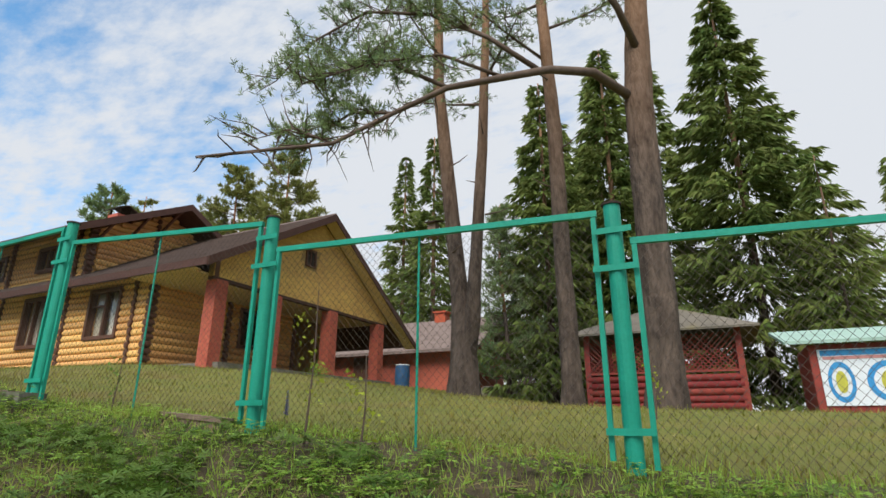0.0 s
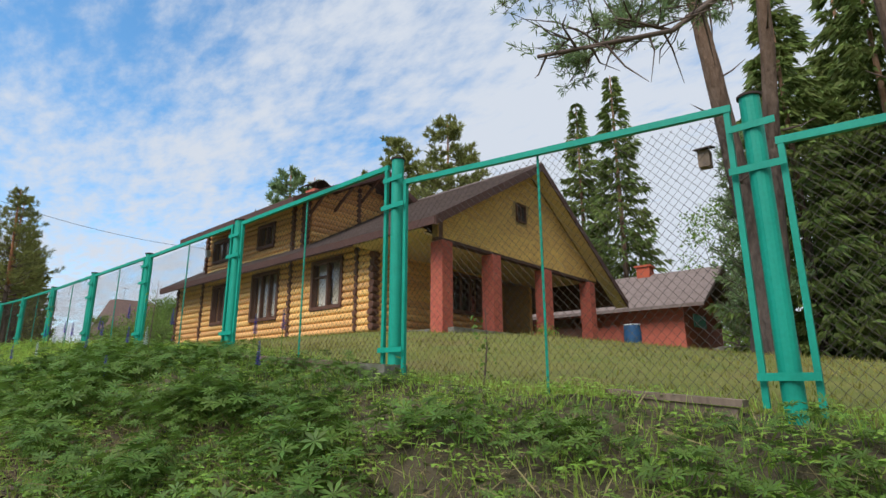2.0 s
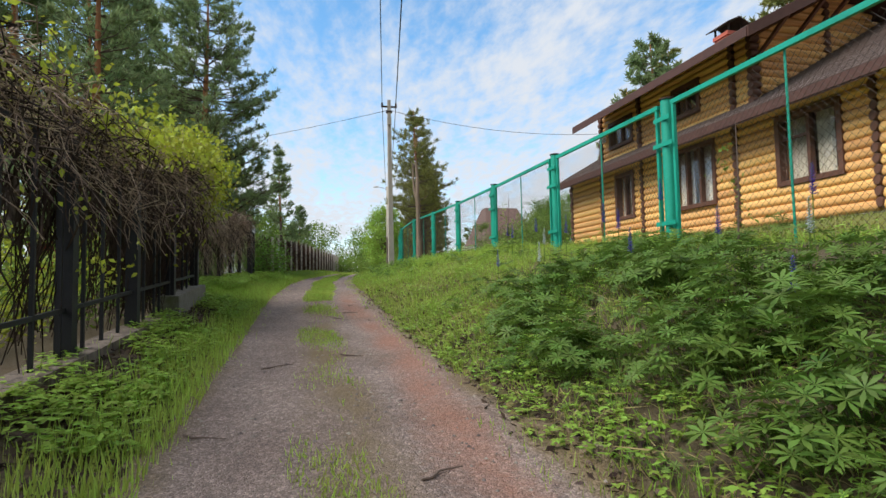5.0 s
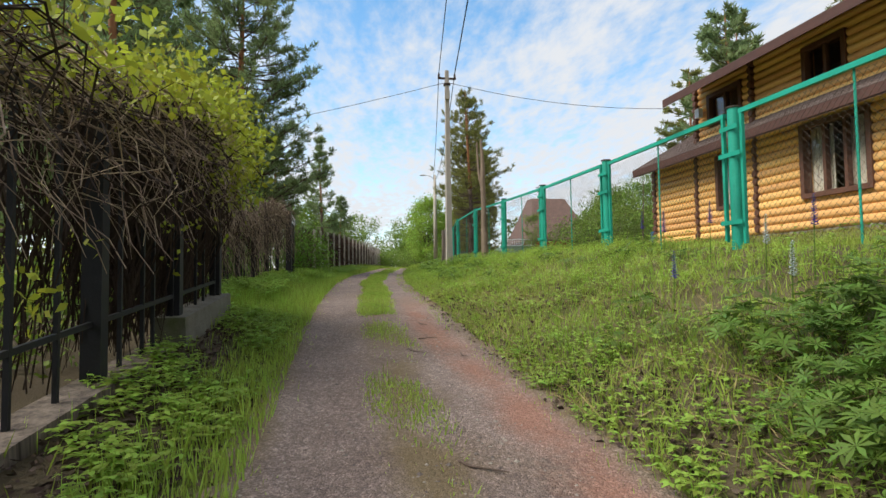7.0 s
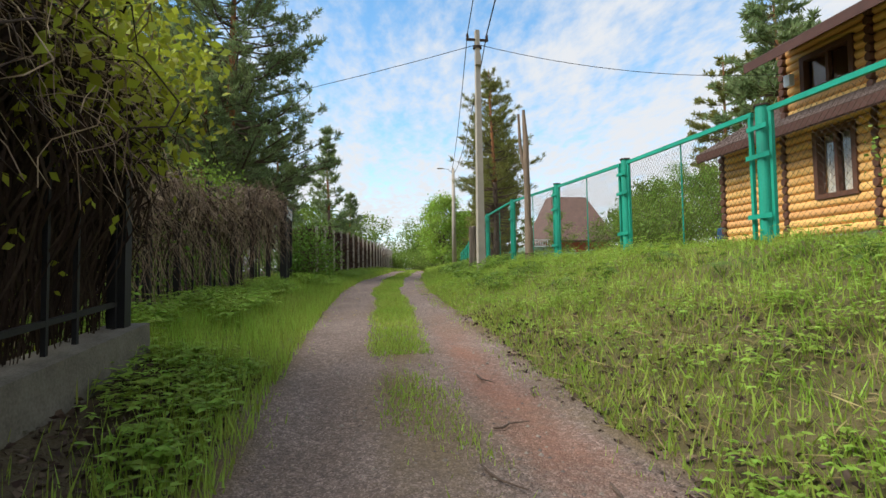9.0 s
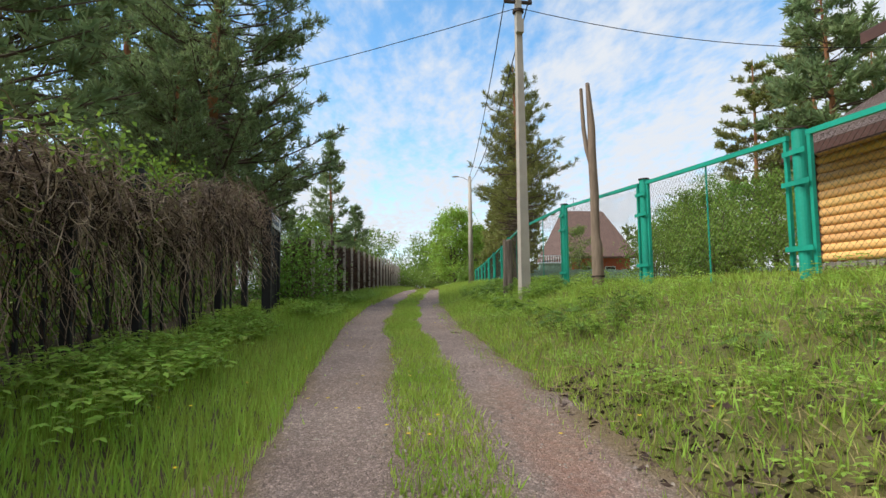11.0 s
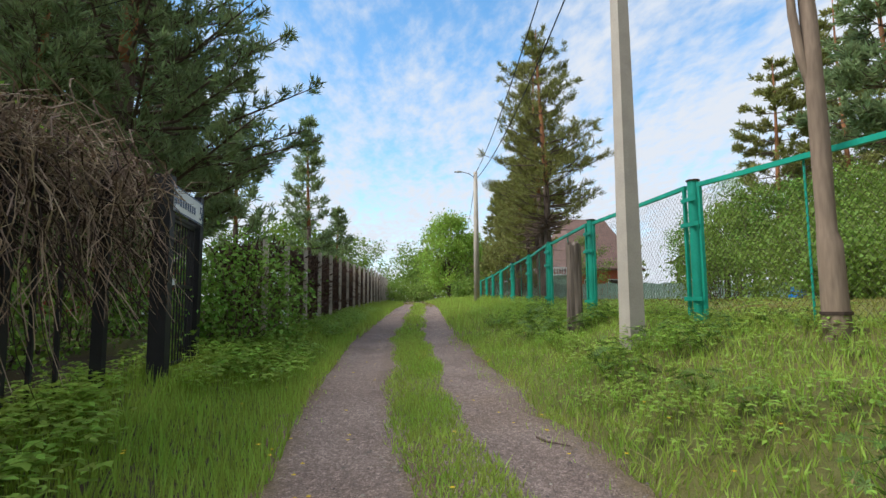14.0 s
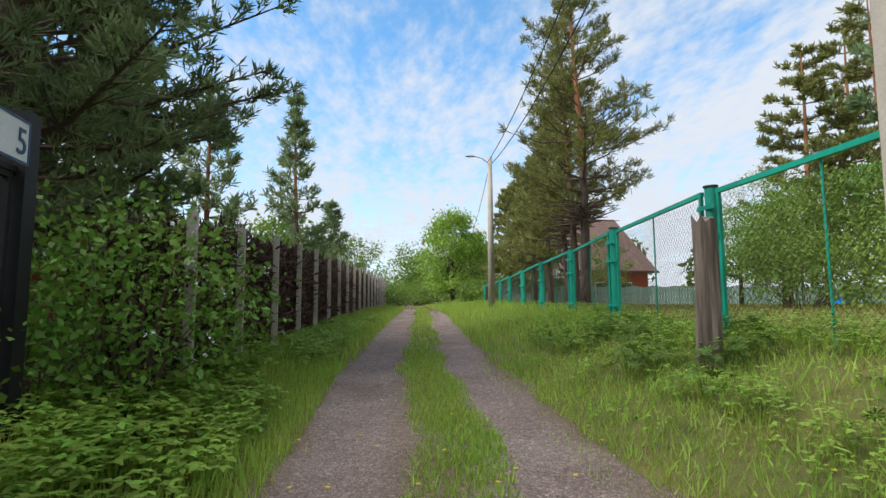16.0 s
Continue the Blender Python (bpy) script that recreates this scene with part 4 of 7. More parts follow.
# ---- poles and cables ----
pole_x, pole_y, pole_top = -30.4, 3.07, 9.0
pz = h(pole_x, pole_y)
pole = thing("utility_pole", (pole_x, pole_y, pz - 0.3), "pale grey concrete utility pole carrying black cables", "utility pole")
sh = Bag()
n_s = 6
vs = []
for i in range(n_s + 1):
    k = i / n_s
    w, z = 0.135 - 0.06 * k, pz - 0.3 + (pole_top - pz + 0.3) * k
    vs += [(pole_x - w, pole_y - w * 0.8, z), (pole_x + w, pole_y - w * 0.8, z), (pole_x + w * 0.8, pole_y + w * 0.8, z), (pole_x - w * 0.8, pole_y + w * 0.8, z)]
sh.add(vs, [(4 * i + j, 4 * i + (j + 1) % 4, 4 * i + 4 + (j + 1) % 4, 4 * i + 4 + j) for i in range(n_s) for j in range(4)] + [(3, 2, 1, 0), (4 * n_s, 4 * n_s + 1, 4 * n_s + 2, 4 * n_s + 3)])
part("shaft", sh.mesh("shaft", M_pole), pole)
part("cross_arm", Bag().box(pole_x - 0.03, pole_y - 0.32, pole_top - 0.3, pole_x + 0.03, pole_y + 0.32, pole_top - 0.24).mesh("cross_arm", M_rust), pole)
for dy in (-0.28, 0.28):
    part("insulator", Bag().tube([(pole_x, pole_y + dy, pole_top - 0.24), (pole_x, pole_y + dy, pole_top - 0.18), (pole_x, pole_y + dy, pole_top - 0.1)], [0.03, 0.045, 0.025], 10).mesh("insulator", M_rust), pole)
part("clamp_band", Bag().tube([(pole_x, pole_y, pole_top - 0.52), (pole_x, pole_y, pole_top - 0.46)], 0.125, 12).mesh("clamp_band", M_rust), pole)
part("meter_box", Bag().box(pole_x + 0.09, pole_y - 0.1, pole_top - 1.05, pole_x + 0.2, pole_y + 0.06, pole_top - 0.75).mesh("meter_box", M_pole), pole)

p2x, p2y, p2top = -48.6, 5.7, 8.75
z2 = h(p2x, p2y)
pole2 = thing("utility_pole", (p2x, p2y, z2 - 0.2), "weathered grey pole beside the fence with a street lamp arm", "utility pole")
part("shaft", Bag().tube([(p2x, p2y, z2 - 0.2), (p2x, p2y, p2top)], [0.15, 0.09], 10).mesh("shaft", M_pole, True), pole2)
part("lamp_arm", Bag().tube([(p2x, p2y, p2top - 0.3), (p2x + 0.1, p2y - 0.35, p2top - 0.1), (p2x + 0.15, p2y - 0.7, p2top - 0.05)], 0.014, 6).mesh("lamp_arm", M_rust), pole2)
part("lamp_head", Bag().tube([(p2x + 0.15, p2y - 0.65, p2top - 0.05), (p2x + 0.18, p2y - 0.85, p2top - 0.06), (p2x + 0.2, p2y - 1.05, p2top - 0.08)], [0.03, 0.05, 0.025], 8).mesh("lamp_head", M_pole), pole2)


def cable(a, b, sag, r=0.011):
    a, b = Vector(a), Vector(b)
    pts = []
    for i in range(17):
        k = i / 16
        p = a.lerp(b, k)
        p.z -= sag * 4 * k * (1 - k)
        pts.append(p)
    tagged(new("overhead_cable", Bag().tube(pts, r, 5).mesh("overhead_cable", M_cable)), "thin black overhead cable hanging from the pole", "cable", "cables")


cable((pole_x, pole_y - 0.28, pole_top - 0.1), (10, -3.0, 8.3), 0.5, 0.013)
cable((pole_x, pole_y + 0.28, pole_top - 0.1), (10, -2.62, 8.3), 0.45, 0.018)
cable((pole_x, pole_y - 0.28, pole_top - 0.1), (p2x, p2y - 0.1, p2top - 0.25), 0.5, 0.013)
cable((pole_x, pole_y + 0.28, pole_top - 0.1), (p2x, p2y + 0.1, p2top - 0.25), 0.6, 0.015)
cable((pole_x, pole_y, pole_top - 0.4), (-29.3, 12.0, 7.75), 0.35, 0.009)
cable((pole_x, pole_y, pole_top - 0.4), (-42, -22, 7.6), 0.8, 0.009)
cable((p2x, p2y, p2top - 0.3), (-80, 12, 8.8), 0.8, 0.013)

# the bare forked stem leaning against the fence, and the old post stub
dead = thing("dead_tree_trunk", (-28.3, 3.78, h(-28.3, 3.78)), "bare forked dead tree trunk with peeled pale bark", "dead tree")
zb = h(-28.3, 3.78)
part("trunk", bark_tube([(-28.3, 3.78, zb - 0.2), (-28.3, 3.78, zb + 0.05), (-28.3, 3.77, zb + 0.8), (-28.31, 3.76, zb + 0.9), (-28.32, 3.77, zb + 1.7), (-28.3, 3.74, zb + 2.5), (-28.33, 3.76, zb + 2.9), (-28.35, 3.72, zb + 3.75)], [0.13, 0.11, 0.1, 0.08, 0.076, 0.073, 0.068, 0.036], 14, 0.1).mesh("trunk", M_wood, True), dead)
part("fork", bark_tube([(-28.32, 3.73, zb + 2.2), (-28.34, 3.66, zb + 2.5), (-28.36, 3.62, zb + 2.9), (-28.37, 3.6, zb + 3.65)], [0.04, 0.042, 0.038, 0.028], 10, 0.1).mesh("fork", M_wood, True), dead)
part("band", Bag().tube([(-28.3, 3.78, zb + 0.18), (-28.3, 3.78, zb + 0.21)], 0.122, 10).mesh("band", M_rust), dead)

sz = h(-32.65, 3.34)
stub_pts, nst = [], 14
stub = Bag()
for i in range(7):
    z = sz - 0.2 + 1.62 * i / 6
    for k in range(nst):
        a = 2 * math.pi * k / nst
        r = 0.112 * (1 + 0.17 * math.sin(k * 2.7) + (0.06 * math.sin(k * 5.1 + i))) * (1.04 - 0.02 * i)
        stub_pts.append((-32.65 + r * math.cos(a), 3.34 + r * math.sin(a), z + (0.05 * math.sin(k * 3.3) if i == 6 else 0)))
stub.add(stub_pts, [(i * nst + k, i * nst + (k + 1) % nst, (i + 1) * nst + (k + 1) % nst, (i + 1) * nst + k) for i in range(6) for k in range(nst)] + [tuple(range(6 * nst, 7 * nst))])
tagged(new("old_post_stub", stub.mesh("old_post_stub", M_rot)), "short cracked grey wooden post stub in the weeds", "post stub")

# ---- left side: black picket fence under vines ----
lf = thing("black_picket_fence", (-15, -2.35, 0.9), "black steel picket fence on a mossy concrete plinth", "fence")
for k, (x0, x1) in enumerate(((-12.2, -7.0), (-17.9, -12.3), (-20.7, -18.3))):
    za, zb_ = h(x0, -2.4), h(x1, -2.4)
    bag = Bag()
    top = 0.3 if k == 2 else 0.08
    vs = []
    for x, z in ((x0, za), (x1, zb_)):
        vs += [(x, -2.55, z - 0.3), (x, -2.18, z - 0.3), (x, -2.2, z + top), (x, -2.52, z + top)]
    bag.add(vs, [(3, 2, 1, 0), (4, 5, 6, 7)] + [(j, (j + 1) % 4, 4 + (j + 1) % 4, 4 + j) for j in range(4)])
    part("plinth", bag.mesh("plinth", M_conc if k == 2 else M_rot), lf, "mossy concrete plinth" if k == 2 else "dark rotten timber sill")
x = -20.5
while x < -7:
    z = h(x, -2.35)
    part("post", Bag().box(x - 0.06, -2.44, z + 0.1, x + 0.07, -2.3, z + 2.35).mesh("post", M_black), lf)
    x += 1.98
x = -20.4
pk = Bag().box(-0.016, -0.016, 0, 0.016, 0.016, 2.0).mesh("picket", M_black)
while x < -7:
    piece("picket", pk, lf, Matrix.Translation((x, -2.37, h(x, -2.35) + 0.06)))
    x += 0.27 + 0.35 * abs(math.sin(x * 3))
for dz in (0.5, 2.05):
    part("rail", Bag().bar((-20.5, -2.37, h(-20.5, -2.37) + dz), (-13.8, -2.37, h(-13.8, -2.37) + dz), 0.03, 0.04).bar((-13.8, -2.37, h(-13.8, -2.37) + dz), (-7, -2.37, h(-7, -2.37) + dz), 0.03, 0.04).mesh("rail", M_black), lf)

# second stretch, set back, up to the gate
lf2 = thing("vine_covered_fence", (-26, -3.2, 1.4), "low dark fence buried under hanging dry vines", "fence")
for i in range(8):
    k = i / 7
    x, y = -21.4 - 8.4 * k, -3.3 + 0.75 * max(0, k - 0.4) / 0.6
    z = h(x, y)
    part("post", Bag().box(x - 0.05, y - 0.05, z - 0.1, x + 0.05, y + 0.05, z + 2.2).mesh("post", M_black), lf2)
    for j in range(2):
        xx = x - 0.4 * (j + 1)
        if xx > -29.9:
            piece("picket", pk, lf2, Matrix.Translation((xx, y + 0.02, z + 0.1)))

# gate with the street sign
gxa, gxb, gy_ = -30.55, -31.85, -2.27
gz = h(-31, gy_)
gate = thing("metal_gate", (-31.2, gy_, gz), "black steel gate with a white house number sign", "gate")
for x, w in ((gxa, 0.085), (gxb, 0.075)):
    part("gate_post", Bag().box(x - w, gy_ - w, gz - 0.1, x + w, gy_ + w, gz + 2.2).mesh("gate_post", M_black), gate)
part("gate_head", Bag().box(gxb + 0.075, gy_ - 0.03, gz + 1.82, gxa - 0.085, gy_ + 0.03, gz + 1.78).mesh("gate_head", M_black), gate)
leaf = part("gate_leaf", Bag().box(gxb + 0.1, gy_ - 0.02, gz + 0.12, gxb + 0.14, gy_ + 0.02, gz + 1.78).box(gxa - 0.15, gy_ - 0.02, gz + 0.12, gxa - 0.11, gy_ + 0.02, gz + 1.78)
            .box(gxb + 0.14, gy_ - 0.02, gz + 1.74, gxa - 0.15, gy_ + 0.02, gz + 1.78).box(gxb + 0.14, gy_ - 0.02, gz + 1.0, gxa - 0.15, gy_ + 0.02, gz + 1.04).box(gxb + 0.14, gy_ - 0.02, gz + 0.12, gxa - 0.15, gy_ + 0.02, gz + 0.16).mesh("gate_leaf", M_black), gate)
for i in range(8):
    x = gxb + 0.24 + 0.115 * i
    part("bar", Bag().tube([(x, gy_, gz + 0.14), (x, gy_, gz + 1.76)], 0.009, 6).mesh("bar", M_black), leaf)
part("latch", Bag().box(gxa - 0.26, gy_ + 0.025, gz + 1.02, gxa - 0.05, gy_ + 0.07, gz + 1.09).mesh("latch", M_white), gate, "bright metal latch")
sign = part("sign_plate", Bag().box(gxb + 0.1, gy_ + 0.09, gz + 1.82, gxa + 0.0, gy_ + 0.1, gz + 2.1).mesh("sign_plate", M_white), gate, "white enamel street sign with blue writing")
for x0, x1, z0, z1 in ((gxb + 0.1, gxa, 2.085, 2.1), (gxb + 0.1, gxa, 1.82, 1.835), (gxb + 0.1, gxb + 0.115, 1.835, 2.085), (gxa - 0.015, gxa, 1.835, 2.085)):
    part("border", Bag().box(x0, gy_ + 0.102, gz + z0, x1, gy_ + 0.105, gz + z1).mesh("border", M_navy), sign)
xb = gxa - 0.04
for i, w in enumerate((0.08, 0.05, 0.1, 0.08, 0.09, 0.08, 0.09, 0.08, 0.09)):
    part("lettering", Bag().box(xb - w * 0.62, gy_ + 0.102, gz + 1.9 + 0.012 * (i == 1), xb, gy_ + 0.105, gz + 1.99 + 0.03 * (i in (0, 2))).mesh("lettering", M_navy), sign)
    xb -= w + 0.012
num = bpy.data.curves.new("number", "FONT")
num.body, num.size, num.extrude = "5", 0.24, 0.002
num.materials.append(M_navy)
tmp = bpy.data.objects.new("number_text", num)
scene.collection.objects.link(tmp)
bpy.context.view_layer.update()
nm_ = bpy.data.meshes.new_from_object(tmp.evaluated_get(bpy.context.evaluated_depsgraph_get()))
bpy.data.objects.remove(tmp)
nm_.transform(Matrix.Translation((gxb + 0.25, gy_ + 0.104, gz + 1.875)) @ pose(0, 0, 0, 90, 0, 180))
part("house_number", nm_, sign)

# concrete posts with dead hedge behind
def hedge_line(x):
    return float(line_y(x)) - 2.3


hp = thing("hedge_fence", (-50, hedge_line(-50), h(-50, hedge_line(-50))), "row of thin concrete posts with wire before a dead brown hedge", "fence")
x = -33.5
hedge_posts = []
while x > -78:
    y = hedge_line(x)
    z = h(x, y)
    hedge_posts.append((x, y, z))
    part("post", Bag().box(x - 0.045, y - 0.045, z - 0.1, x + 0.045, y + 0.045, z + 1.8 + 0.05 * math.sin(x * 7)).mesh("post", M_pole), hp)
    x -= 1.68
for dz in (0.5, 1.1, 1.7):
    part("wire", Bag().tube([(a, b, c + dz) for a, b, c in hedge_posts], 0.004, 3).mesh("wire", M_wire), hp)

# ---- gazebo ----
gzb = thing("gazebo", (-1.5, 18.4, 1.45), "dark red log gazebo with lattice sides and mossy roof", "gazebo")
GX, GYc, GZ0 = -1.5, 18.9, 1.42
corners = [(GX + 2.05, GYc - 1.9), (GX + 2.05, GYc + 1.9), (GX - 2.05, GYc + 1.9), (GX - 2.05, GYc - 1.9)]
part("base", Bag().box(GX - 2.1, GYc - 1.95, GZ0 - 0.35, GX + 2.1, GYc + 1.95, GZ0 + 0.08).mesh("base", M_conc), gzb, "pale concrete base")
for x, y in corners:
    part("post", Bag().box(x - 0.08, y - 0.08, GZ0 + 0.08, x + 0.08, y + 0.08, GZ0 + 2.3).mesh("post", M_redboard), gzb)
for i in range(4):
    a, b = Vector((*corners[i], 0)), Vector((*corners[(i + 1) % 4], 0))
    if i == 1:
        continue
    for j in range(5):
        z = GZ0 + 0.2 + 0.19 * j
        part("log", Bag().tube([a + Vector((0, 0, z)), b + Vector((0, 0, z))], 0.098, 10).mesh("log", M_redboard, True), gzb)
    part("rail", Bag().bar(a + Vector((0, 0, GZ0 + 1.14)), b + Vector((0, 0, GZ0 + 1.14)), 0.12, 0.06).mesh("rail", M_redboard), gzb)
    lat = Bag()
    d = (b - a)
    L = d.length
    d.normalize()
    for k in range(-12, 36):
        for sgn in (1, -1):
            s0, s1 = k * 0.14, k * 0.14 + sgn * 1.0
            z0, z1 = GZ0 + 1.18, GZ0 + 2.18
            if s0 < 0 or s0 > L:
                continue
            if s1 < 0:
                z1, s1 = z0 + (z1 - z0) * (s0 / (s0 - s1)), 0
            if s1 > L:
                z1, s1 = z0 + (z1 - z0) * ((L - s0) / (s1 - s0)), L
            lat.bar(a + d * s0 + Vector((0, 0, z0)), a + d * s1 + Vector((0, 0, z1)), 0.012, 0.028)
    lt = part("lattice", lat.mesh("lattice", M_redboard), gzb, "dark red diagonal lattice")
ev, zr0, zr1 = 0.55, GZ0 + 2.22, GZ0 + 3.35
ap = (GX, GYc, zr1)
for i in range(4):
    a, b = corners[i], corners[(i + 1) % 4]
    oa = (GX + (a[0] - GX) * 1.27, GYc + (a[1] - GYc) * 1.27, zr0)
    ob_ = (GX + (b[0] - GX) * 1.27, GYc + (b[1] - GYc) * 1.27, zr0)
    up = Vector((0, 0, 0.06))
    part("roof_side", Bag().add([oa, ob_, ap, tuple(Vector(oa) + up), tuple(Vector(ob_) + up), tuple(Vector(ap) + up)], [(0, 2, 1), (3, 4, 5), (0, 1, 4, 3), (1, 2, 5, 4), (2, 0, 3, 5)]).mesh("roof_side", M_mossroof), gzb, "grey roof slope grown with yellow moss")

# ---- painted playhouse ----
ph = thing("playhouse", (2.6, 13.4, 1.1), "red board playhouse with a painted panel and pale sheet roof", "shed")
part("body", Bag().box(1.55, 12.55, 1.1, 3.7, 14.3, 2.62).mesh("body", M_redboard), ph)
for i in range(9):
    part("board", Bag().box(1.56 + 0.237 * i, 12.525, 1.12, 1.56 + 0.237 * i + 0.22, 12.545, 2.6).mesh("board", M_redboard), ph)
part("roof", Bag().add([(1.15, 12.3, 2.62), (4.1, 12.3, 2.62), (4.0, 14.6, 3.12), (1.1, 14.6, 3.12), (1.15, 12.3, 2.68), (4.1, 12.3, 2.68), (4.0, 14.6, 3.18), (1.1, 14.6, 3.18)],
     [(3, 2, 1, 0), (4, 5, 6, 7), (0, 1, 5, 4), (1, 2, 6, 5), (2, 3, 7, 6), (3, 0, 4, 7)]).mesh("roof", M_paleroof), ph, "pale green sheet metal roof")
panel = part("painted_panel", Bag().box(1.68, 12.495, 1.5, 3.6, 12.52, 2.52).mesh("painted_panel", M_white), ph, "white panel with blue and yellow painted ovals")
M_paintblue = mat("bright_blue_paint", lin("3f8fc4"), lin("2f7cb4"), 0.6, 8, 60, 0.1, 0.002)
M_paintyel = mat("yellow_green_paint", lin("b9b54a"), lin("a39f3c"), 0.6, 8, 60, 0.1, 0.002)
M_paintpink = mat("pink_paint", lin("c08a86"), lin("b07a78"), 0.6, 8, 60, 0.1, 0.002)


def oval(name, x, z, rx, rz, y, mt, hole=0.0):
    n = 24
    bag = Bag()
    ring = [(x + rx * math.cos(2 * math.pi * k / n), y, z + rz * math.sin(2 * math.pi * k / n)) for k in range(n)]
    if hole:
        inner = [(x + (px - x) * hole, y, z + (qz - z) * hole) for px, _, qz in ring]
        bag.add(ring + inner, [(k, (k + 1) % n, n + (k + 1) % n, n + k) for k in range(n)])
    else:
        bag.add(ring, [tuple(range(n))])
    part(name, bag.mesh(name, mt), panel)


for cx, rx in ((1.98, 0.21), (2.72, 0.36)):
    oval("oval", cx, 1.92, rx, 0.37, 12.49, M_paintblue, 0.72)
    oval("oval_core", cx, 1.92, rx * 0.42, 0.2, 12.49, M_paintyel)
part("stripe", Bag().box(1.72, 12.487, 2.4, 3.3, 12.492, 2.5).mesh("stripe", M_paintblue), panel)
part("stripe", Bag().box(1.75, 12.487, 2.33, 3.55, 12.492, 2.385).mesh("stripe", M_paintpink), panel)

# ---- outbuilding behind the house ----
ob_h = thing("outbuilding", (-16, 28.5, 2.7), "pink painted brick outbuilding with a low grey roof", "outbuilding")
part("wall", Bag().prism([(25.9, 2.3), (31.8, 2.3), (31.8, 4.9), (28.9, 6.7), (25.9, 5.0)], "x", -22.0, -11.75).mesh("wall", M_pbrick), ob_h)
for ya, za, yb, zb_ in ((25.1, 4.75, 28.9, 6.95), (32.6, 4.75, 28.9, 6.95)):
    part("roof_slope", Bag().prism([(ya, za), (yb, zb_), (yb, zb_ - 0.15), (ya, za - 0.15)], "x", -22.5, -10.6).mesh("roof_slope", M_roof), ob_h, "grey-brown shingled slope")
part("chimney", Bag().box(-14.8, 28.6, 6.5, -14.1, 29.2, 7.45).box(-14.88, 28.52, 7.35, -14.02, 29.28, 7.45).mesh("chimney", M_redbrick), ob_h)
part("window", Bag().box(-11.76, 27.2, 3.9, -11.7, 29.0, 4.5).mesh("window", M_green), ob_h, "small green shuttered window")
part("door", Bag().box(-18.5, 25.86, 2.6, -16.6, 25.91, 4.6).mesh("door", M_dark), ob_h)

# blue barrel and rubble by the porch
bz = h(-11.6, 19.6)
barrel = thing("water_barrel", (-11.6, 19.6, bz), "dark blue plastic water barrel on the lawn", "barrel")
part("body", Bag().tube([(-11.6, 19.6, bz), (-11.6, 19.6, bz + 0.05), (-11.6, 19.6, bz + 0.45), (-11.6, 19.6, bz + 0.85), (-11.6, 19.6, bz + 0.9)], [0.27, 0.29, 0.31, 0.29, 0.27], 18).mesh("body", M_barrel, False), barrel)
part("rim", Bag().tube([(-11.6, 19.6, bz + 0.9), (-11.6, 19.6, bz + 0.93)], 0.3, 18).mesh("rim", M_white), barrel)
bz2 = h(-32.7, 12.4)
barrel2 = thing("water_barrel", (-32.7, 12.4, bz2), "blue plastic rain barrel at the log house corner", "barrel")
part("body", Bag().tube([(-32.7, 12.4, bz2 - 0.03), (-32.7, 12.4, bz2 + 0.05), (-32.7, 12.4, bz2 + 0.45), (-32.7, 12.4, bz2 + 0.85), (-32.7, 12.4, bz2 + 0.9)], [0.27, 0.29, 0.31, 0.29, 0.27], 18).mesh("body", M_barrel, False), barrel2)
for i in range(9):
    x, y = -9.9 + 0.5 * (i % 5) + 0.2 * rr.random(), 24.0 + 0.6 * (i // 5)
    z = h(x, y)
    pts = [(x + 0.3 * math.cos(k * 1.05) * rr.uniform(0.7, 1.1), y + 0.25 * math.sin(k * 1.05) * rr.uniform(0.7, 1.1)) for k in range(6)]
    tagged(new("rubble_stone", Bag().prism(pts, "z", z - 0.05, z + rr.uniform(0.25, 0.5)).mesh("rubble_stone", M_stone)), "grey lump of broken stone by the outbuilding", "stone", "rubble heap")
for i in range(6):
    x, y = -8.8 + 0.25 * i, 24.6
    z = h(x, y)
    tagged(new("plank", Bag().bar((x, y, z), (x + 0.5 - 0.1 * i, y + 0.9, z + 1.3 - 0.1 * i), 0.12, 0.03).mesh("plank", M_wood)), "grey scrap plank leaning in a heap", "plank", "scrap planks")

# birdhouse on the twin pine
bh_ = thing("birdhouse", (-6.75, 13.1, 6.3), "weathered wooden birdhouse on the pine trunk", "birdhouse")
part("box", Bag().box(-6.95, 12.95, 6.2, -6.7, 13.2, 6.6).mesh("box", M_wood), bh_)
part("roof", Bag().prism([(12.85, 6.6), (13.3, 6.72), (13.3, 6.75), (12.85, 6.63)], "x", -7.02, -6.62).mesh("roof", M_rust), bh_)

# ---- neighbours ----
nb = thing("neighbour_house", (-84, 27.5, 2.9), "orange-red brick house with a steep brown roof behind trees", "house")
part("wall", Bag().box(-90, 24.4, 2.5, -80, 31.6, 6.5).mesh("wall", M_redbrick), nb)
# steep roof with its broad slope to the east, hipped at both ends
part("roof", Bag().add([(-91, 23.7, 6.3), (-79.2, 23.7, 6.3), (-79.2, 32.3, 6.3), (-91, 32.3, 6.3), (-86, 25.4, 12.4), (-84, 25.4, 12.4), (-84, 30.2, 12.4), (-86, 30.2, 12.4)],
     [(3, 2, 1, 0), (4, 5, 6, 7), (0, 1, 5, 4), (1, 2, 6, 5), (2, 3, 7, 6), (3, 0, 4, 7)]).mesh("roof", M_barnroof), nb, "steep brown sheet roof")
part("eave", Bag().box(-79.3, 23.6, 6.12, -79.14, 32.4, 6.34).mesh("eave", M_fascia), nb)
part("aerial", Bag().tube([(-84.5, 26.6, 12.3), (-84.5, 26.6, 14.2)], 0.03, 5).box(-84.55, 26.2, 14.0, -84.45, 27.0, 14.05).mesh("aerial", M_rust), nb, "thin television aerial")
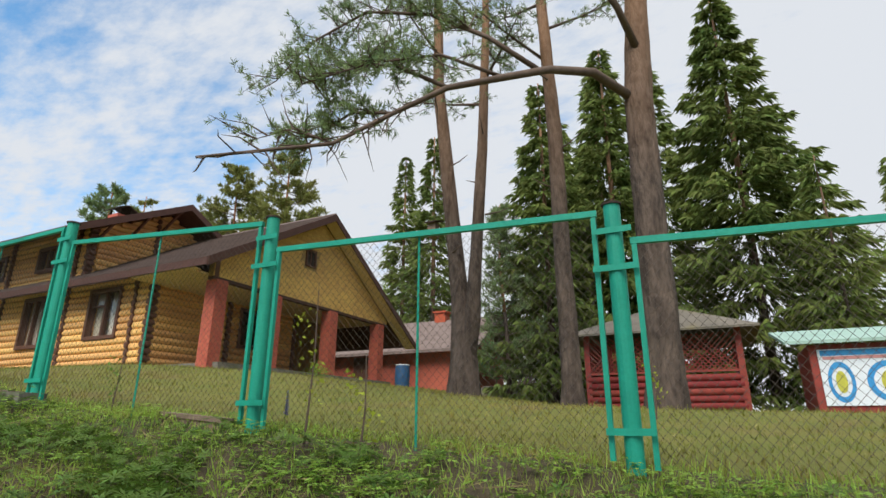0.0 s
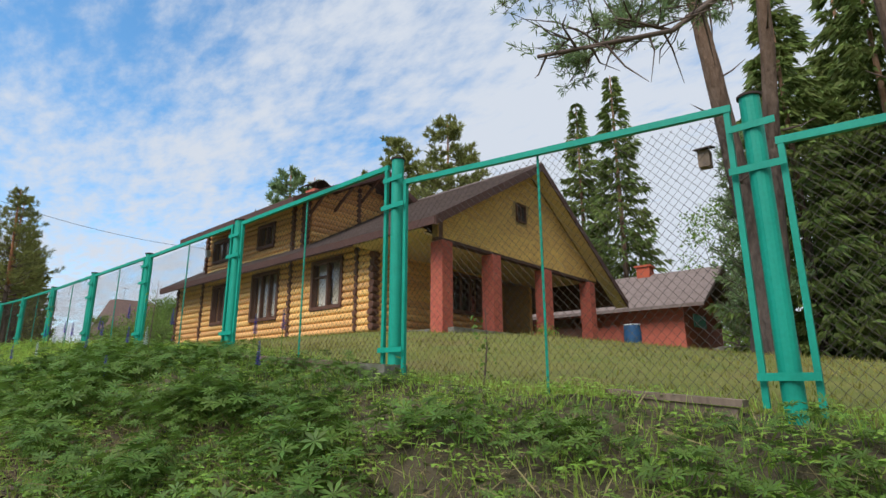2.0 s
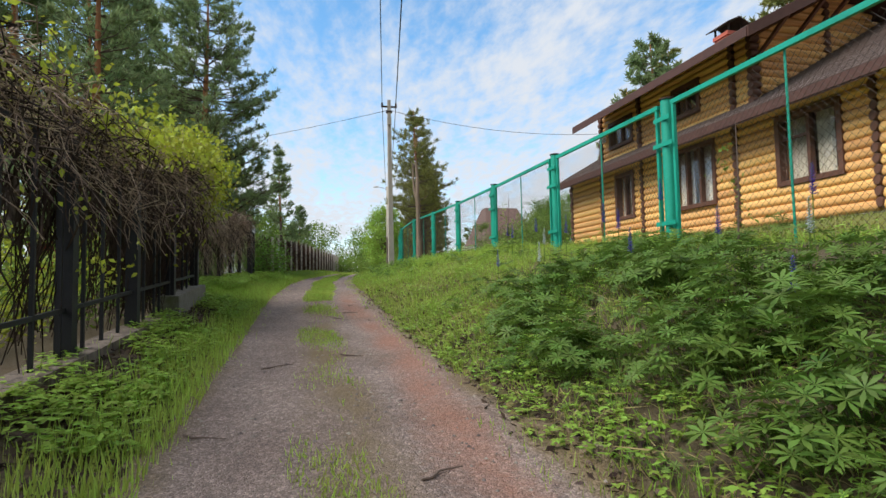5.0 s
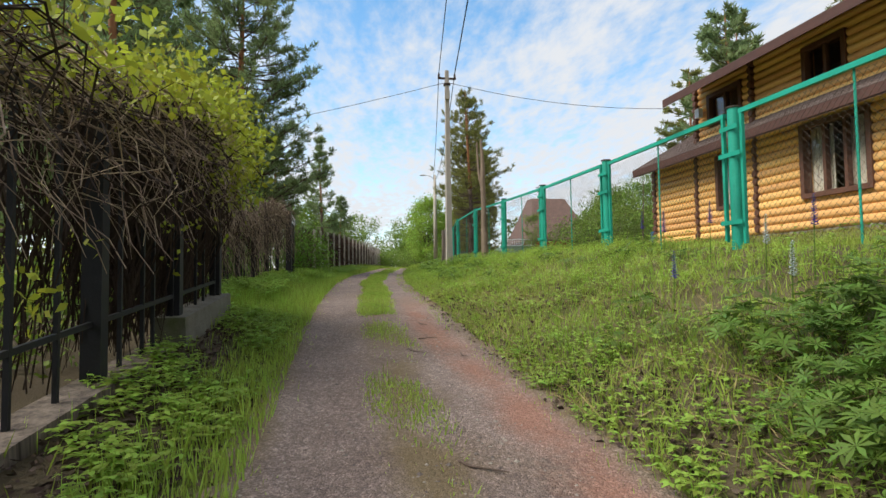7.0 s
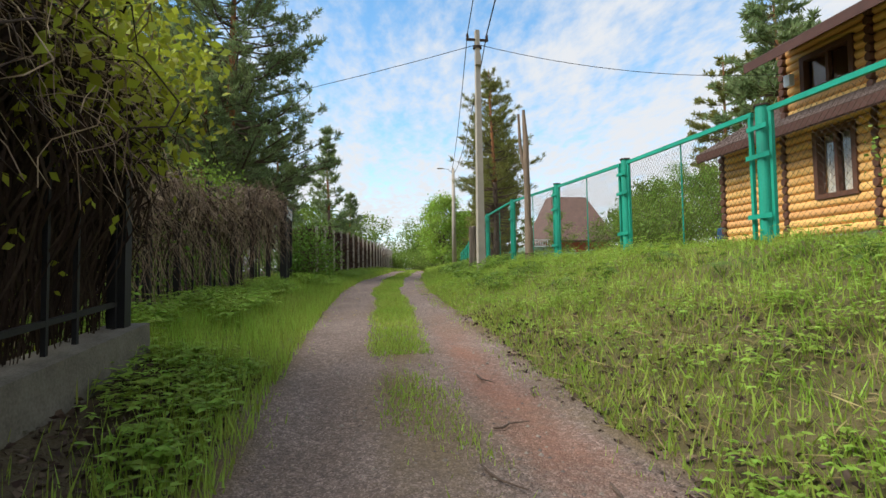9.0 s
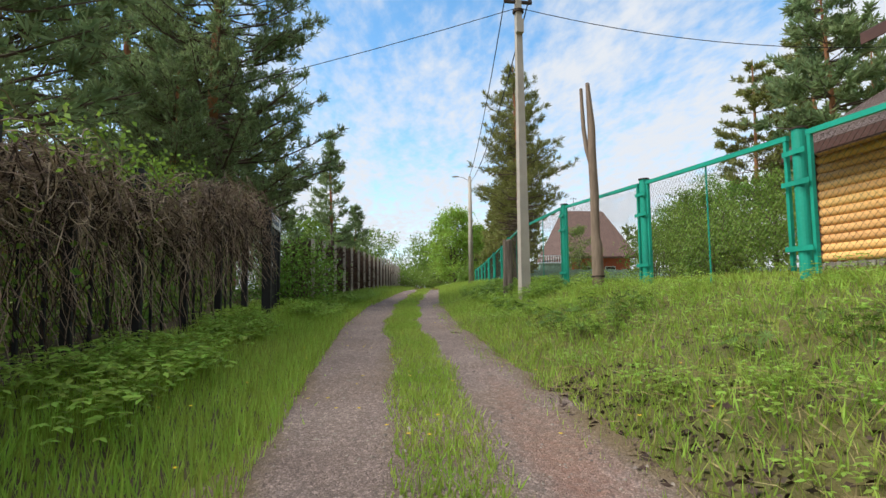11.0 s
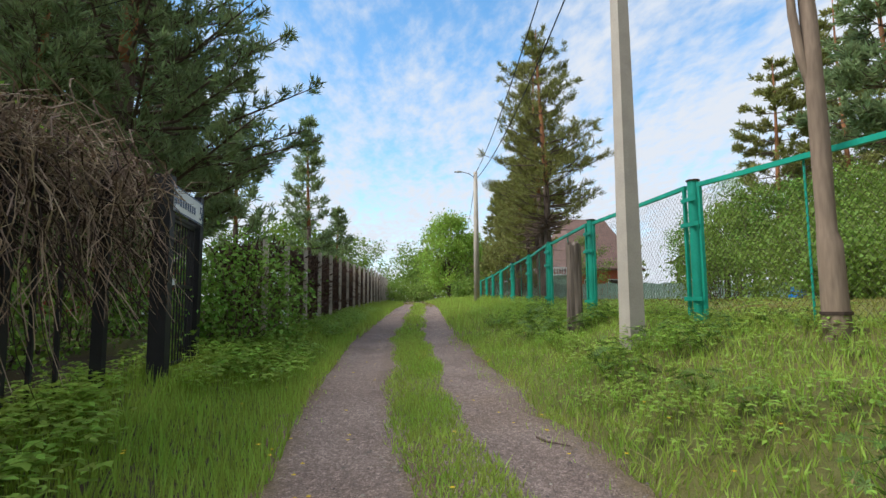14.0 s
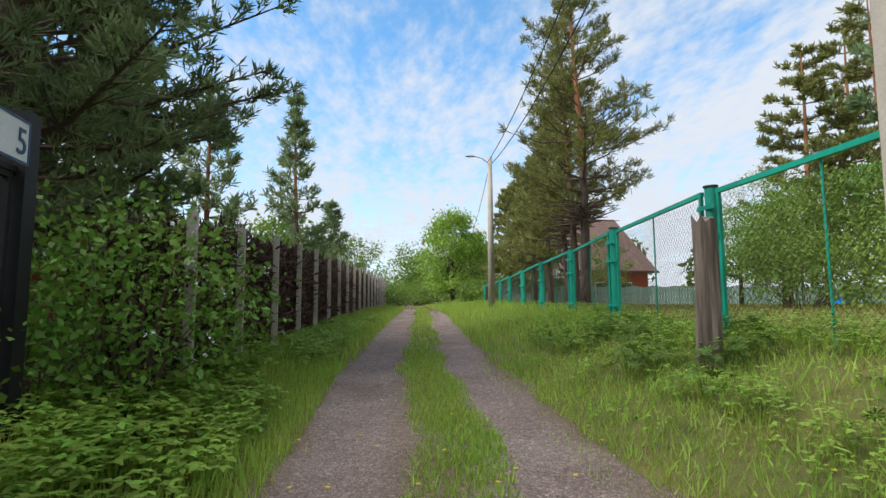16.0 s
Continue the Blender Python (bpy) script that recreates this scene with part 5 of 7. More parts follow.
part("side_wing", Bag().box(-86, 20.5, 2.5, -80.2, 24.4, 5.6).mesh("side_wing", M_fence_far), nb, "pale boarded side wing with a balcony")
part("balcony_rail", Bag().box(-80.1, 20.5, 6.4, -80.0, 24.3, 6.5).box(-80.1, 20.5, 5.6, -80.0, 24.3, 5.72).mesh("balcony_rail", M_white), nb)
for k in range(13):
    part("baluster", Bag().box(-80.08, 20.55 + 0.3 * k, 5.72, -80.02, 20.63 + 0.3 * k, 6.4).mesh("baluster", M_white), nb)
for y in (25.6, 28.4):
    w_ = part("window", Bag().box(-80.0, y, 3.7, -79.93, y + 1.3, 5.2).mesh("window", M_white), nb, "white framed window")
    part("pane", Bag().box(-79.93, y + 0.08, 3.78, -79.915, y + 1.22, 5.12).mesh("pane", M_inside), w_)
bf = thing("board_fence", (-57, 18, 2.7), "low grey-green board fence across the field", "fence")
me_b = Bag().box(-0.012, -0.075, 0, 0.012, 0.075, 1.15).mesh("board", M_fence_far)
y = 9.0
while y < 33:
    piece("board", me_b, bf, Matrix.Translation((-58 + 0.12 * (y - 9), y, h(-57, y) - 0.05 + 0.04 * math.sin(y * 5))))
    y += 0.165
part("rail", Bag().bar((-58.03, 9, h(-58, 9) + 0.8), (-55.15, 33, h(-55, 33) + 0.8), 0.04, 0.08).mesh("rail", M_fence_far), bf)
cb = thing("blue_tub", (-54.5, 28.2, h(-54.5, 28.2)), "bright blue plastic tub standing on the grass", "tub")
cz = h(-54.5, 28.2)
part("body", Bag().prism([(-54.9, 27.8), (-54.1, 27.8), (-54.1, 28.6), (-54.9, 28.6)], "z", cz, cz + 0.7).mesh("body", M_cyan), cb)
part("rim", Bag().box(-54.95, 27.75, cz + 0.7, -54.05, 28.65, cz + 0.75).mesh("rim", M_cyan), cb)
lh = thing("cottage", (-47, -11, 2.3), "brown cottage with white roof edges behind the hedge", "house")
part("wall", Bag().box(-52, -15, 1.9, -43.5, -7.4, 4.6).mesh("wall", M_redboard), lh)
part("roof", Bag().prism([(-16, 4.3), (-11, 7.3), (-6.6, 4.3)], "x", -52.6, -42.9).mesh("roof", M_roof), lh)
for ya in (-16.0, -6.6):
    part("barge_board", Bag().prism([(ya, 4.22), (ya, 4.5), (-11, 7.52), (-11, 7.25)], "x", -42.9, -42.82).mesh("barge_board", M_white), lh, "white painted barge board")

# ---- plants ----
def stuff(name, me, label, category="plants"):
    return tagged(new(name, me), label, category, kind="stuff")


def blades(P, lo, hi, width, lean=0.45, sink=0.02):
    """Grass blades at the spots P (n, 2)."""
    n = len(P)
    base = np.column_stack([P, height(P[:, 0], P[:, 1]) - sink])
    a = rng.uniform(0, 2 * math.pi, n)
    k = rng.uniform(0.1, 1, n) * lean
    d = np.column_stack([np.cos(a) * k, np.sin(a) * k, np.ones(n)])
    b = rng.uniform(0, 2 * math.pi, n)
    side = np.column_stack([np.cos(b), np.sin(b), np.zeros(n)])
    length = lo + (hi - lo) * rng.beta(1.5, 2.5, n)
    return kites(base, d, side, length, np.full(n, width) * rng.uniform(0.6, 1.3, n), droop=0.08 * lean, widest=0.35)


def spots(x0, x1, u0, u1, n, keep=None):
    """n random spots between x0 and x1 and between u0 and u1 from the road's middle."""
    x = rng.uniform(x0, x1, n)
    u = rng.uniform(u0, u1, n)
    if keep is not None:
        m = keep(x, u)
        x, u = x[m], u[m]
    return np.column_stack([x, line_y(x) + u])


def lump(x, y, f, seed=0.0):
    """A soft wandering number from 0 to 1."""
    return 0.5 + 0.25 * (np.sin(x * f + seed + 1.7 * np.sin(y * f * 0.7 + seed)) + np.sin(y * f * 1.3 - x * f * 0.6 + 2.1 * seed))


def leaf_balls(C, n_each, radius, size, up=0.25, flat=0.8):
    """Clumps of leaves round the centres C (m, 3)."""
    m = len(C)
    off = rng.normal(size=(m * n_each, 3)) * np.array([1, 1, flat]) * np.repeat(np.broadcast_to(radius, (m,)), n_each)[:, None] * 0.55
    base = np.repeat(C, n_each, axis=0) + off
    d = unit_dirs(m * n_each, up) + off * 0.8
    s = unit_dirs(m * n_each)
    L = size * rng.uniform(0.6, 1.3, m * n_each)
    return kites(base, d, s, L, L * 0.62, droop=0.15)


def lupins(P, leaves, spread, tall, leaflet):
    """Lupin plants: whorled leaves of nine leaflets on stalks."""
    n = len(P)
    z0 = height(P[:, 0], P[:, 1])
    m = n * leaves
    a = rng.uniform(0, 2 * math.pi, m)
    r = spread * np.sqrt(rng.uniform(0.02, 1, m))
    crest = smooth((P[:, 1] - line_y(P[:, 0]) - 2.5) / 1.3)
    size = np.repeat(rng.uniform(0.65, 1.25, n) * (1 - 0.4 * crest), leaves)
    c = np.column_stack([np.repeat(P[:, 0], leaves) + np.cos(a) * r, np.repeat(P[:, 1], leaves) + np.sin(a) * r,
                         np.repeat(z0, leaves) + tall * size * (1.05 - 0.6 * (r / spread) ** 2) * rng.uniform(0.55, 1.05, m)])
    nrm = np.column_stack([np.cos(a) * 0.55 * r / spread, np.sin(a) * 0.55 * r / spread, np.ones(m)]) + rng.normal(size=(m, 3)) * 0.22
    nrm /= np.linalg.norm(nrm, axis=1, keepdims=True)
    e1 = np.cross(nrm, unit_dirs(m))
    e1 /= np.linalg.norm(e1, axis=1, keepdims=True)
    e2 = np.cross(nrm, e1)
    out = []
    K = 8
    L = leaflet * size * rng.uniform(0.7, 1.25, m)
    for k in range(K):
        t = 2 * math.pi * k / K
        d = e1 * math.cos(t) + e2 * math.sin(t) + nrm * 0.22
        s = np.cross(d, nrm)
        out.append(kites(c.copy(), d, s, L * rng.uniform(0.85, 1.1, m), L * 0.25, droop=0.12, widest=0.55))
    root = np.column_stack([np.repeat(P[:, 0], leaves), np.repeat(P[:, 1], leaves), np.repeat(z0, leaves)])
    st = c - root
    stalk = kites(root, st, unit_dirs(m), np.linalg.norm(st, axis=1), np.full(m, 0.007), widest=0.5)
    return np.concatenate(out + [stalk])


def weeds(P, leaves, spread, tall, size):
    """Low broad-leaved weeds: leaves in threes on short stalks."""
    n = len(P)
    m = n * leaves
    z0 = np.repeat(height(P[:, 0], P[:, 1]), leaves)
    a = rng.uniform(0, 2 * math.pi, m)
    r = spread * np.sqrt(rng.uniform(0, 1, m))
    c = np.column_stack([np.repeat(P[:, 0], leaves) + np.cos(a) * r, np.repeat(P[:, 1], leaves) + np.sin(a) * r, z0 + tall * rng.uniform(0.4, 1.05, m)])
    out = []
    L = size * rng.uniform(0.6, 1.25, m)
    a0 = rng.uniform(0, 2 * math.pi, m)
    for k in (-1.0, 0.0, 1.0):
        t = a0 + k * 1.15
        d = np.column_stack([np.cos(t), np.sin(t), rng.uniform(-0.25, 0.25, m)])
        s = np.column_stack([-np.sin(t), np.cos(t), rng.uniform(-0.3, 0.3, m)])
        out.append(kites(c.copy(), d, s, L, L * 0.58, droop=0.15, widest=0.4))
    return np.concatenate(out)


# grass on the banks, verges and yard
G = []
def bank_keep(x, u):
    fy = np.interp(x, FENCE_X, FENCE_Y) - line_y(x)
    bare = lump(x, u * 2, 1.3, 0.7)
    return (rng.uniform(0, 1, len(x)) < np.where(x > -15, 0.25 + 0.75 * bare, 0.5 + 0.5 * bare))
G.append(blades(spots(-36, -14, 1.15, 4.6, 66000, bank_keep), 0.05, 0.26, 0.011, 0.8))
G.append(blades(spots(-14, 3.5, 1.3, 4.9, 32000, bank_keep), 0.05, 0.26, 0.010, 0.8))
G.append(blades(spots(-36, -8, -1.5, -0.85, 9000, lambda x, u: rng.uniform(0, 1, len(x)) < lump(x, u * 2, 2.9, 0.4) ** 2 * np.clip((-u - 0.8) / 0.5, 0.1, 1)), 0.03, 0.15, 0.009, 0.9))
G.append(blades(spots(-36, -10, 0.85, 1.5, 11000, lambda x, u: rng.uniform(0, 1, len(x)) < lump(x, u, 2.2, 1.1)), 0.03, 0.16, 0.008))
G.append(blades(spots(-36, -9, -2.4, -1.05, 52000, lambda x, u: rng.uniform(0, 1, len(x)) < np.where(x > -20.5, np.clip(0.75 + (u + 1.5) * 2, 0.05, 0.7), 1.0)), 0.06, 0.3, 0.011))
G.append(blades(spots(-36, -21, -3.3, -2.2, 12000), 0.08, 0.34, 0.012))
G.append(blades(spots(-75, -36, 1.05, 4.4, 19000), 0.12, 0.45, 0.02))
G.append(blades(spots(-75, -36, -2.5, -1.0, 18000), 0.08, 0.36, 0.02))
stuff("verge_grass", quads("verge_grass", np.concatenate(G), M_grass), "tall green grass along the track and bank", "grass")

# the strip of grass between the ruts, thicker farther on
def mid_keep(x, u):
    dens = np.interp(x, [-60, -30, -24, -20, -13, -6], [1.3, 1.3, 1.2, 1.0, 1.0, 0.7])
    wob = 0.05 * np.sin(x * 0.9) + 0.04 * np.sin(x * 2.7)
    w = np.interp(x, [-30, -22, -10], [0.34, 0.33, 0.27])
    return (rng.uniform(0, 1, len(x)) < dens * np.clip(1.15 - ((u + 0.02 - np.interp(x, [-24, -12], [0.1, -0.1]) - wob) / w) ** 2, 0, 1) * np.where(x > -21, np.clip((lump(x, u, 2.4, 2.0) - 0.42) * 3.2, 0.03, 1), 0.5 + 0.5 * lump(x, u, 2.4, 2.0)))
stuff("track_grass", quads("track_grass", np.concatenate([blades(spots(-36, -8, -0.75, 0.75, 90000, mid_keep), 0.02, 0.12, 0.009, 0.7, -0.01), blades(spots(-37, -21, -0.75, 0.75, 52000, mid_keep), 0.03, 0.15, 0.011, 0.8, -0.01), blades(spots(-70, -36, -0.6, 0.6, 12000, mid_keep), 0.06, 0.18, 0.025, 0.7, -0.01)]), M_grass), "short grass strip between the wheel ruts", "grass")

# lawn behind the fence
x = rng.uniform(-34, 9, 92000)
y = 4.2 + 24 * rng.beta(1.0, 2.4, 92000)
inside = (x > HX0 - 0.1) & (x < PORCH_X + 0.4) & (y > HY - 0.2)
ok = ~inside & (rng.uniform(0, 1, len(x)) < 0.35 + 0.65 * lump(x, y, 0.9, 3.0))
P = np.column_stack([x, y])[ok]
far_p = np.column_stack([rng.uniform(-75, -34, 20000), 4.4 + 34 * rng.beta(1, 2, 20000)])
lawn = np.concatenate([blades(P, 0.04, 0.17, 0.016, 0.9), blades(far_p, 0.06, 0.22, 0.035, 0.8)])
stuff("lawn_grass", quads("lawn_grass", lawn, M_lawn), "short mown grass of the yard behind the fence", "grass")
x = rng.uniform(-12, 7, 9000)
y = 4.2 + 9 * rng.beta(1.0, 1.5, 9000)
stuff("dry_lawn_grass", quads("dry_lawn_grass", blades(np.column_stack([x, y]), 0.03, 0.12, 0.01, 1.1), M_dry), "dry straw-coloured grass in the yard", "grass")

# dead stalks on the bank
lit = spots(-24, -4, 1.1, 2.6, 9000, lambda x, u: rng.uniform(0, 1, len(x)) < lump(x, u * 2, 1.5, 6.0) ** 1.5)
lit = np.concatenate([lit, spots(-21, -9, -2.3, -1.2, 7500), spots(-24, -8, 1.0, 1.6, 2600)])
lb = np.column_stack([lit, height(lit[:, 0], lit[:, 1]) + rng.uniform(0.0, 0.04, len(lit))])
ldir = unit_dirs(len(lit)) * np.array([1, 1, 0.35])
lsz = rng.uniform(0.025, 0.085, len(lit))
stuff("leaf_litter", quads("leaf_litter", kites(lb, ldir, unit_dirs(len(lit)) + np.array([0, 0, 0.2]), lsz, lsz * rng.uniform(0.2, 0.7, len(lit))), M_litter), "brown dead leaves and twigs on the bank", "leaf litter")
stuff("dry_grass", quads("dry_grass", np.concatenate([blades(spots(-30, 2, 1.2, 4.0, 9000, lambda x, u: rng.uniform(0, 1, len(x)) < lump(x, u, 1.9, 5.0) ** 2), 0.1, 0.4, 0.008, 2.2),
      blades(spots(-22, 1, 1.15, 2.9, 16000), 0.05, 0.3, 0.008, 3.0)]), M_dry), "matted dry grass stalks on the bank", "grass")

stalk_p = np.concatenate([spots(-26, -5, 1.1, 2.6, 2600, lambda x, u: rng.uniform(0, 1, len(x)) < lump(x, u * 2, 1.5, 6.0)), spots(-12, 0, 1.4, 3.6, 900)])
sb = np.column_stack([stalk_p, height(stalk_p[:, 0], stalk_p[:, 1]) + rng.uniform(0.02, 0.07, len(stalk_p))])
sd_ = unit_dirs(len(stalk_p)) * np.array([1, 1, 0.3]) + np.array([0, 0, 0.12])
stuff("dry_stalks", quads("dry_stalks", kites(sb, sd_, unit_dirs(len(stalk_p)), rng.uniform(0.12, 0.48, len(stalk_p)), rng.uniform(0.004, 0.011, len(stalk_p))), M_dry), "pale dry stalks lying on the bank", "dead stalks")

# lupins and weeds
lp = [lupins(spots(-15.5, -7.6, 1.55, 4.0, 520, lambda x, u: lump(x, u * 2, 2.1, 0.3) > 0.4), 14, 0.25, 0.42, 0.088)]
lp.append(lupins(spots(-7.6, 1.5, 1.7, 4.0, 240, lambda x, u: lump(x, u * 2, 1.6, 0.7) > 0.42), 15, 0.25, 0.30, 0.085))
lp.append(lupins(spots(-14, 2, 1.4, 4.2, 200), 14, 0.24, 0.18, 0.055))
lp.append(lupins(spots(-30, -16, 1.9, 3.8, 120, lambda x, u: lump(x, u * 2, 1.1, 4.7) > 0.55), 18, 0.25, 0.3, 0.06))
lp.append(lupins(spots(-37, -29, 1.9, 3.8, 55), 18, 0.25, 0.34, 0.07))
stuff("lupin_leaves", quads("lupin_leaves", np.concatenate(lp), M_lupin), "dense green lupin foliage on the bank", "lupins")
wd = [weeds(spots(-37, -21, -3.2, -1.9, 620, lambda x, u: lump(x, u * 2, 1.6, 2.2) > 0.35), 13, 0.22, 0.3, 0.07)]
wd.append(weeds(spots(-46, -30.5, -2.35, -1.4, 620, lambda x, u: lump(x, u * 2, 1.3, 0.9) > 0.3), 13, 0.2, 0.24, 0.07))
wd.append(weeds(spots(-42, -29, 1.9, 4.2, 520, lambda x, u: lump(x, u * 2, 1.2, 5.3) > 0.4), 16, 0.2, 0.3, 0.05))
wd.append(weeds(spots(-21, -9, -2.4, -1.3, 620, lambda x, u: lump(x, u * 2, 1.9, 2.6) > 0.4), 11, 0.17, 0.15, 0.062))
wd.append(weeds(spots(-18, -7, 1.12, 1.9, 330), 9, 0.16, 0.1, 0.045))
wd.append(weeds(spots(-15, 2, 1.35, 4.2, 420), 12, 0.2, 0.15, 0.05))
wd.append(weeds(spots(-8, 3, 1.5, 4.6, 420), 12, 0.2, 0.11, 0.04))
wd.append(weeds(spots(-37, 2, 1.4, 4.1, 700, lambda x, u: lump(x, u * 2, 1.7, 1.2) > 0.5), 13, 0.2, 0.17, 0.042))
wd.append(weeds(spots(-34, -14, 1.5, 4.2, 650, lambda x, u: lump(x, u * 2, 2.1, 3.3) > 0.5), 13, 0.2, 0.24, 0.044))
wd.append(weeds(spots(-31, -14, 1.5, 3.6, 330), 13, 0.22, 0.18, 0.04))
stuff("broad_leaved_weeds", quads("broad_leaved_weeds", np.concatenate(wd), M_leafd), "bright green broad-leaved weeds along the verges", "weeds")

# blue flower spikes
def lupin_flower(x, y, tall, colour_mat, hue):
    z = h(x, y)
    t = thing("lupin_flower", (x, y, z), hue + " lupin flower spike among green leaves", "flower", "lupin flowers")
    part("stalk", Bag().tube([(x, y, z), (x + 0.02, y, z + tall)], [0.006, 0.004], 5).mesh("stalk", M_lupin), t)
    n = 70
    k = np.linspace(0, 1, n)
    a = np.arange(n) * 2.4
    c = np.column_stack([x + 0.02 * np.ones(n), y * np.ones(n), z + tall - 0.26 + 0.26 * k])
    d = np.column_stack([np.cos(a), np.sin(a), np.full(n, 0.35)])
    part("flower_spike", quads("flower_spike", kites(c, d, np.cross(d, [0, 0, 1.0]), 0.05 - 0.03 * k, 0.03 - 0.018 * k), colour_mat), t)


for x, y, tall in ((-9.6, 3.9, 0.72), (-10.0, 3.75, 0.66), (-9.1, 3.3, 0.55), (-12.4, 3.7, 0.7), (-13.0, 3.3, 0.6), (-14.4, 3.75, 0.85), (-15.4, 3.6, 0.7), (-13.9, 3.0, 0.55), (-15.9, 3.3, 0.72), (-14.9, 3.5, 0.6),
                   (-17.6, 3.6, 0.7), (-18.2, 3.4, 0.62), (-16.8, 2.6, 0.5), (-19.2, 3.7, 0.6), (-4.4, 4.9, 0.4), (-11.6, 2.6, 0.5)):
    lupin_flower(x, y, tall, M_blue, "violet-blue")
for x, y, tall in ((-15.5, 2.7, 0.6), (-16.2, 3.1, 0.65), (-12.0, 3.2, 0.62)):
    lupin_flower(x, y, tall, M_white, "creamy white")

# dandelions and small stones on the track
dn = 160
P = spots(-36, -22, -2.0, 2.2, dn, lambda x, u: np.abs(u) > 0.0)
c = np.column_stack([P, height(P[:, 0], P[:, 1]) + rng.uniform(0.08, 0.2, len(P))])
ds = []
for k in range(6):
    d = np.tile([math.cos(k * 1.05), math.sin(k * 1.05), 0.3], (len(P), 1))
    ds.append(kites(c.copy(), d, np.cross(d, [0, 0, 1.0]), np.full(len(P), 0.018), np.full(len(P), 0.014)))
M_dand = mat("dandelion_yellow", lin("d8b820"), lin("c9a818"), 0.6, 9, 30, 0)
stuff("dandelions", quads("dandelions", np.concatenate(ds), M_dand), "small yellow dandelion heads in the grass", "flowers")
pb = Bag()
for i in range(11000):
    x = rng.uniform(-36, -6)
    u = rng.normal(0, 0.62)
    if abs(u) > 1.25:
        continue
    y = float(line_y(x)) + u
    r = 0.004 + 0.017 * rng.random() ** 3
    z = h(x, y) + 0.028 - 0.025 * math.exp(-((abs(u + 0.06) - 0.68) / 0.25) ** 2)
    q = [(r * rng.uniform(0.7, 1.3), 0, 0), (0, r * rng.uniform(0.7, 1.3), 0), (-r, 0, 0), (0, -r, 0), (0, 0, r * 0.7)]
    pb.add([(x + p[0], y + p[1], z + p[2]) for p in q], [(0, 1, 4), (1, 2, 4), (2, 3, 4), (3, 0, 4)])
stuff("pebbles", pb.mesh("pebbles", M_pebble), "loose small stones on the gravel track", "stones")
for x, u, a, L in ((-18.2, 0.25, 0.4, 0.4), (-18.9, 0.5, 1.9, 0.3), (-17.9, 0.75, 0.1, 0.35), (-15.0, 0.2, 0.8, 0.35), (-14.6, -0.55, 2.2, 0.4), (-20.0, 0.6, 0.2, 0.4), (-12.6, -0.9, 1.0, 0.35), (-19.6, 0.9, 2.6, 0.3), (-28.3, 0.9, 0.5, 0.35), (-11.7, 0.4, 2.0, 0.3)):
    y = float(line_y(x)) + u
    pts = [(x + L * (k - 0.5) * math.cos(a) + 0.03 * math.sin(k * 6), y + L * (k - 0.5) * math.sin(a) + 0.03 * math.cos(k * 5), h(x, y) + 0.035) for k in (0, 0.33, 0.66, 1)]
    tagged(new("fallen_twig", Bag().tube(pts, [0.007, 0.008, 0.006, 0.004], 5).mesh("fallen_twig", M_twig)), "thin dry twig lying on the gravel", "twig", "fallen twigs")

# ---- vines over the left fence ----
def stems(n, start, end, wob, r0, mt, name, label, seg=7, sag=0.0):
    bag = Bag()
    for i in range(n):
        a, b = Vector(start()), Vector(end())
        if i % 3 == 0:
            b = a.lerp(b, rng.uniform(0.4, 1))
        pts = []
        f1, f2 = rng.uniform(0, 6, 2)
        for k in range(seg):
            t = k / (seg - 1)
            p = a.lerp(b, t)
            w = wob * math.sin(math.pi * min(t * 1.2, 1))
            p += Vector((w * math.sin(f1 + t * 7), w * math.sin(f2 + t * 6), w * 0.5 * math.sin(f1 + f2 + t * 8) - sag * t * t))
            pts.append(p)
        r = r0 * rng.uniform(0.5, 1.4)
        bag.tube(pts, [r * (1 - 0.5 * k / (seg - 1)) for k in range(seg)], 3, False)
    return stuff(name, bag.mesh(name, mt), label, "vines")


def top1(x):
    return h(x, -2.3) + float(np.interp(x, [-20.5, -15], [2.62, 2.4])) + 0.12 * math.sin(x * 1.3)


state = {}
def wall_start():
    k = rng.uniform(0, 1)
    post = -20.5 + 1.98 * rng.integers(0, 7)
    state["x"] = rng.uniform(-20.7, -17.6) if k < 0.3 else post + rng.normal(0, 0.13) if k < 0.72 else rng.uniform(-18, -7)
    return (state["x"], rng.uniform(-3.0, -2.1), top1(state["x"]) - rng.uniform(0.0, 0.6))
def wall_end():
    x = state["x"] + rng.normal(0, 0.22)
    return (x, rng.uniform(-3.0, -2.42), h(x, -2.4) + rng.uniform(0.0, 0.7))
# these near-black stems paint the shaded depth of the thicket
stems(900, wall_start, wall_end, 0.1, 0.010, M_vineshade, "vine_thicket", "tangle of vine stems on the fence, coloured dark for the shade inside")
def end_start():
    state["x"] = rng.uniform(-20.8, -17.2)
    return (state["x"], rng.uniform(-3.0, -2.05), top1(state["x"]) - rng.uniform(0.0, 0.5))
stems(950, end_start, wall_end, 0.16, 0.010, M_vineshade, "vine_thicket_end", "dense vine tangle at the fence end, coloured dark for shade")
def fringe_start():
    state["x"] = rng.uniform(-20.7, -7)
    return (state["x"], rng.uniform(-2.9, -1.95), top1(state["x"]) - rng.uniform(0, 0.25))
def fringe_end():
    x = state["x"] + rng.normal(0, 0.45)
    return (x, rng.uniform(-2.15, -1.6), top1(x) - rng.uniform(0.25, 1.3))
stems(300, fringe_start, fringe_end, 0.3, 0.0075, M_vineshade, "vine_fringe_dark", "vine shoots hanging over the fence top, coloured dark for shade", seg=9, sag=0.1)
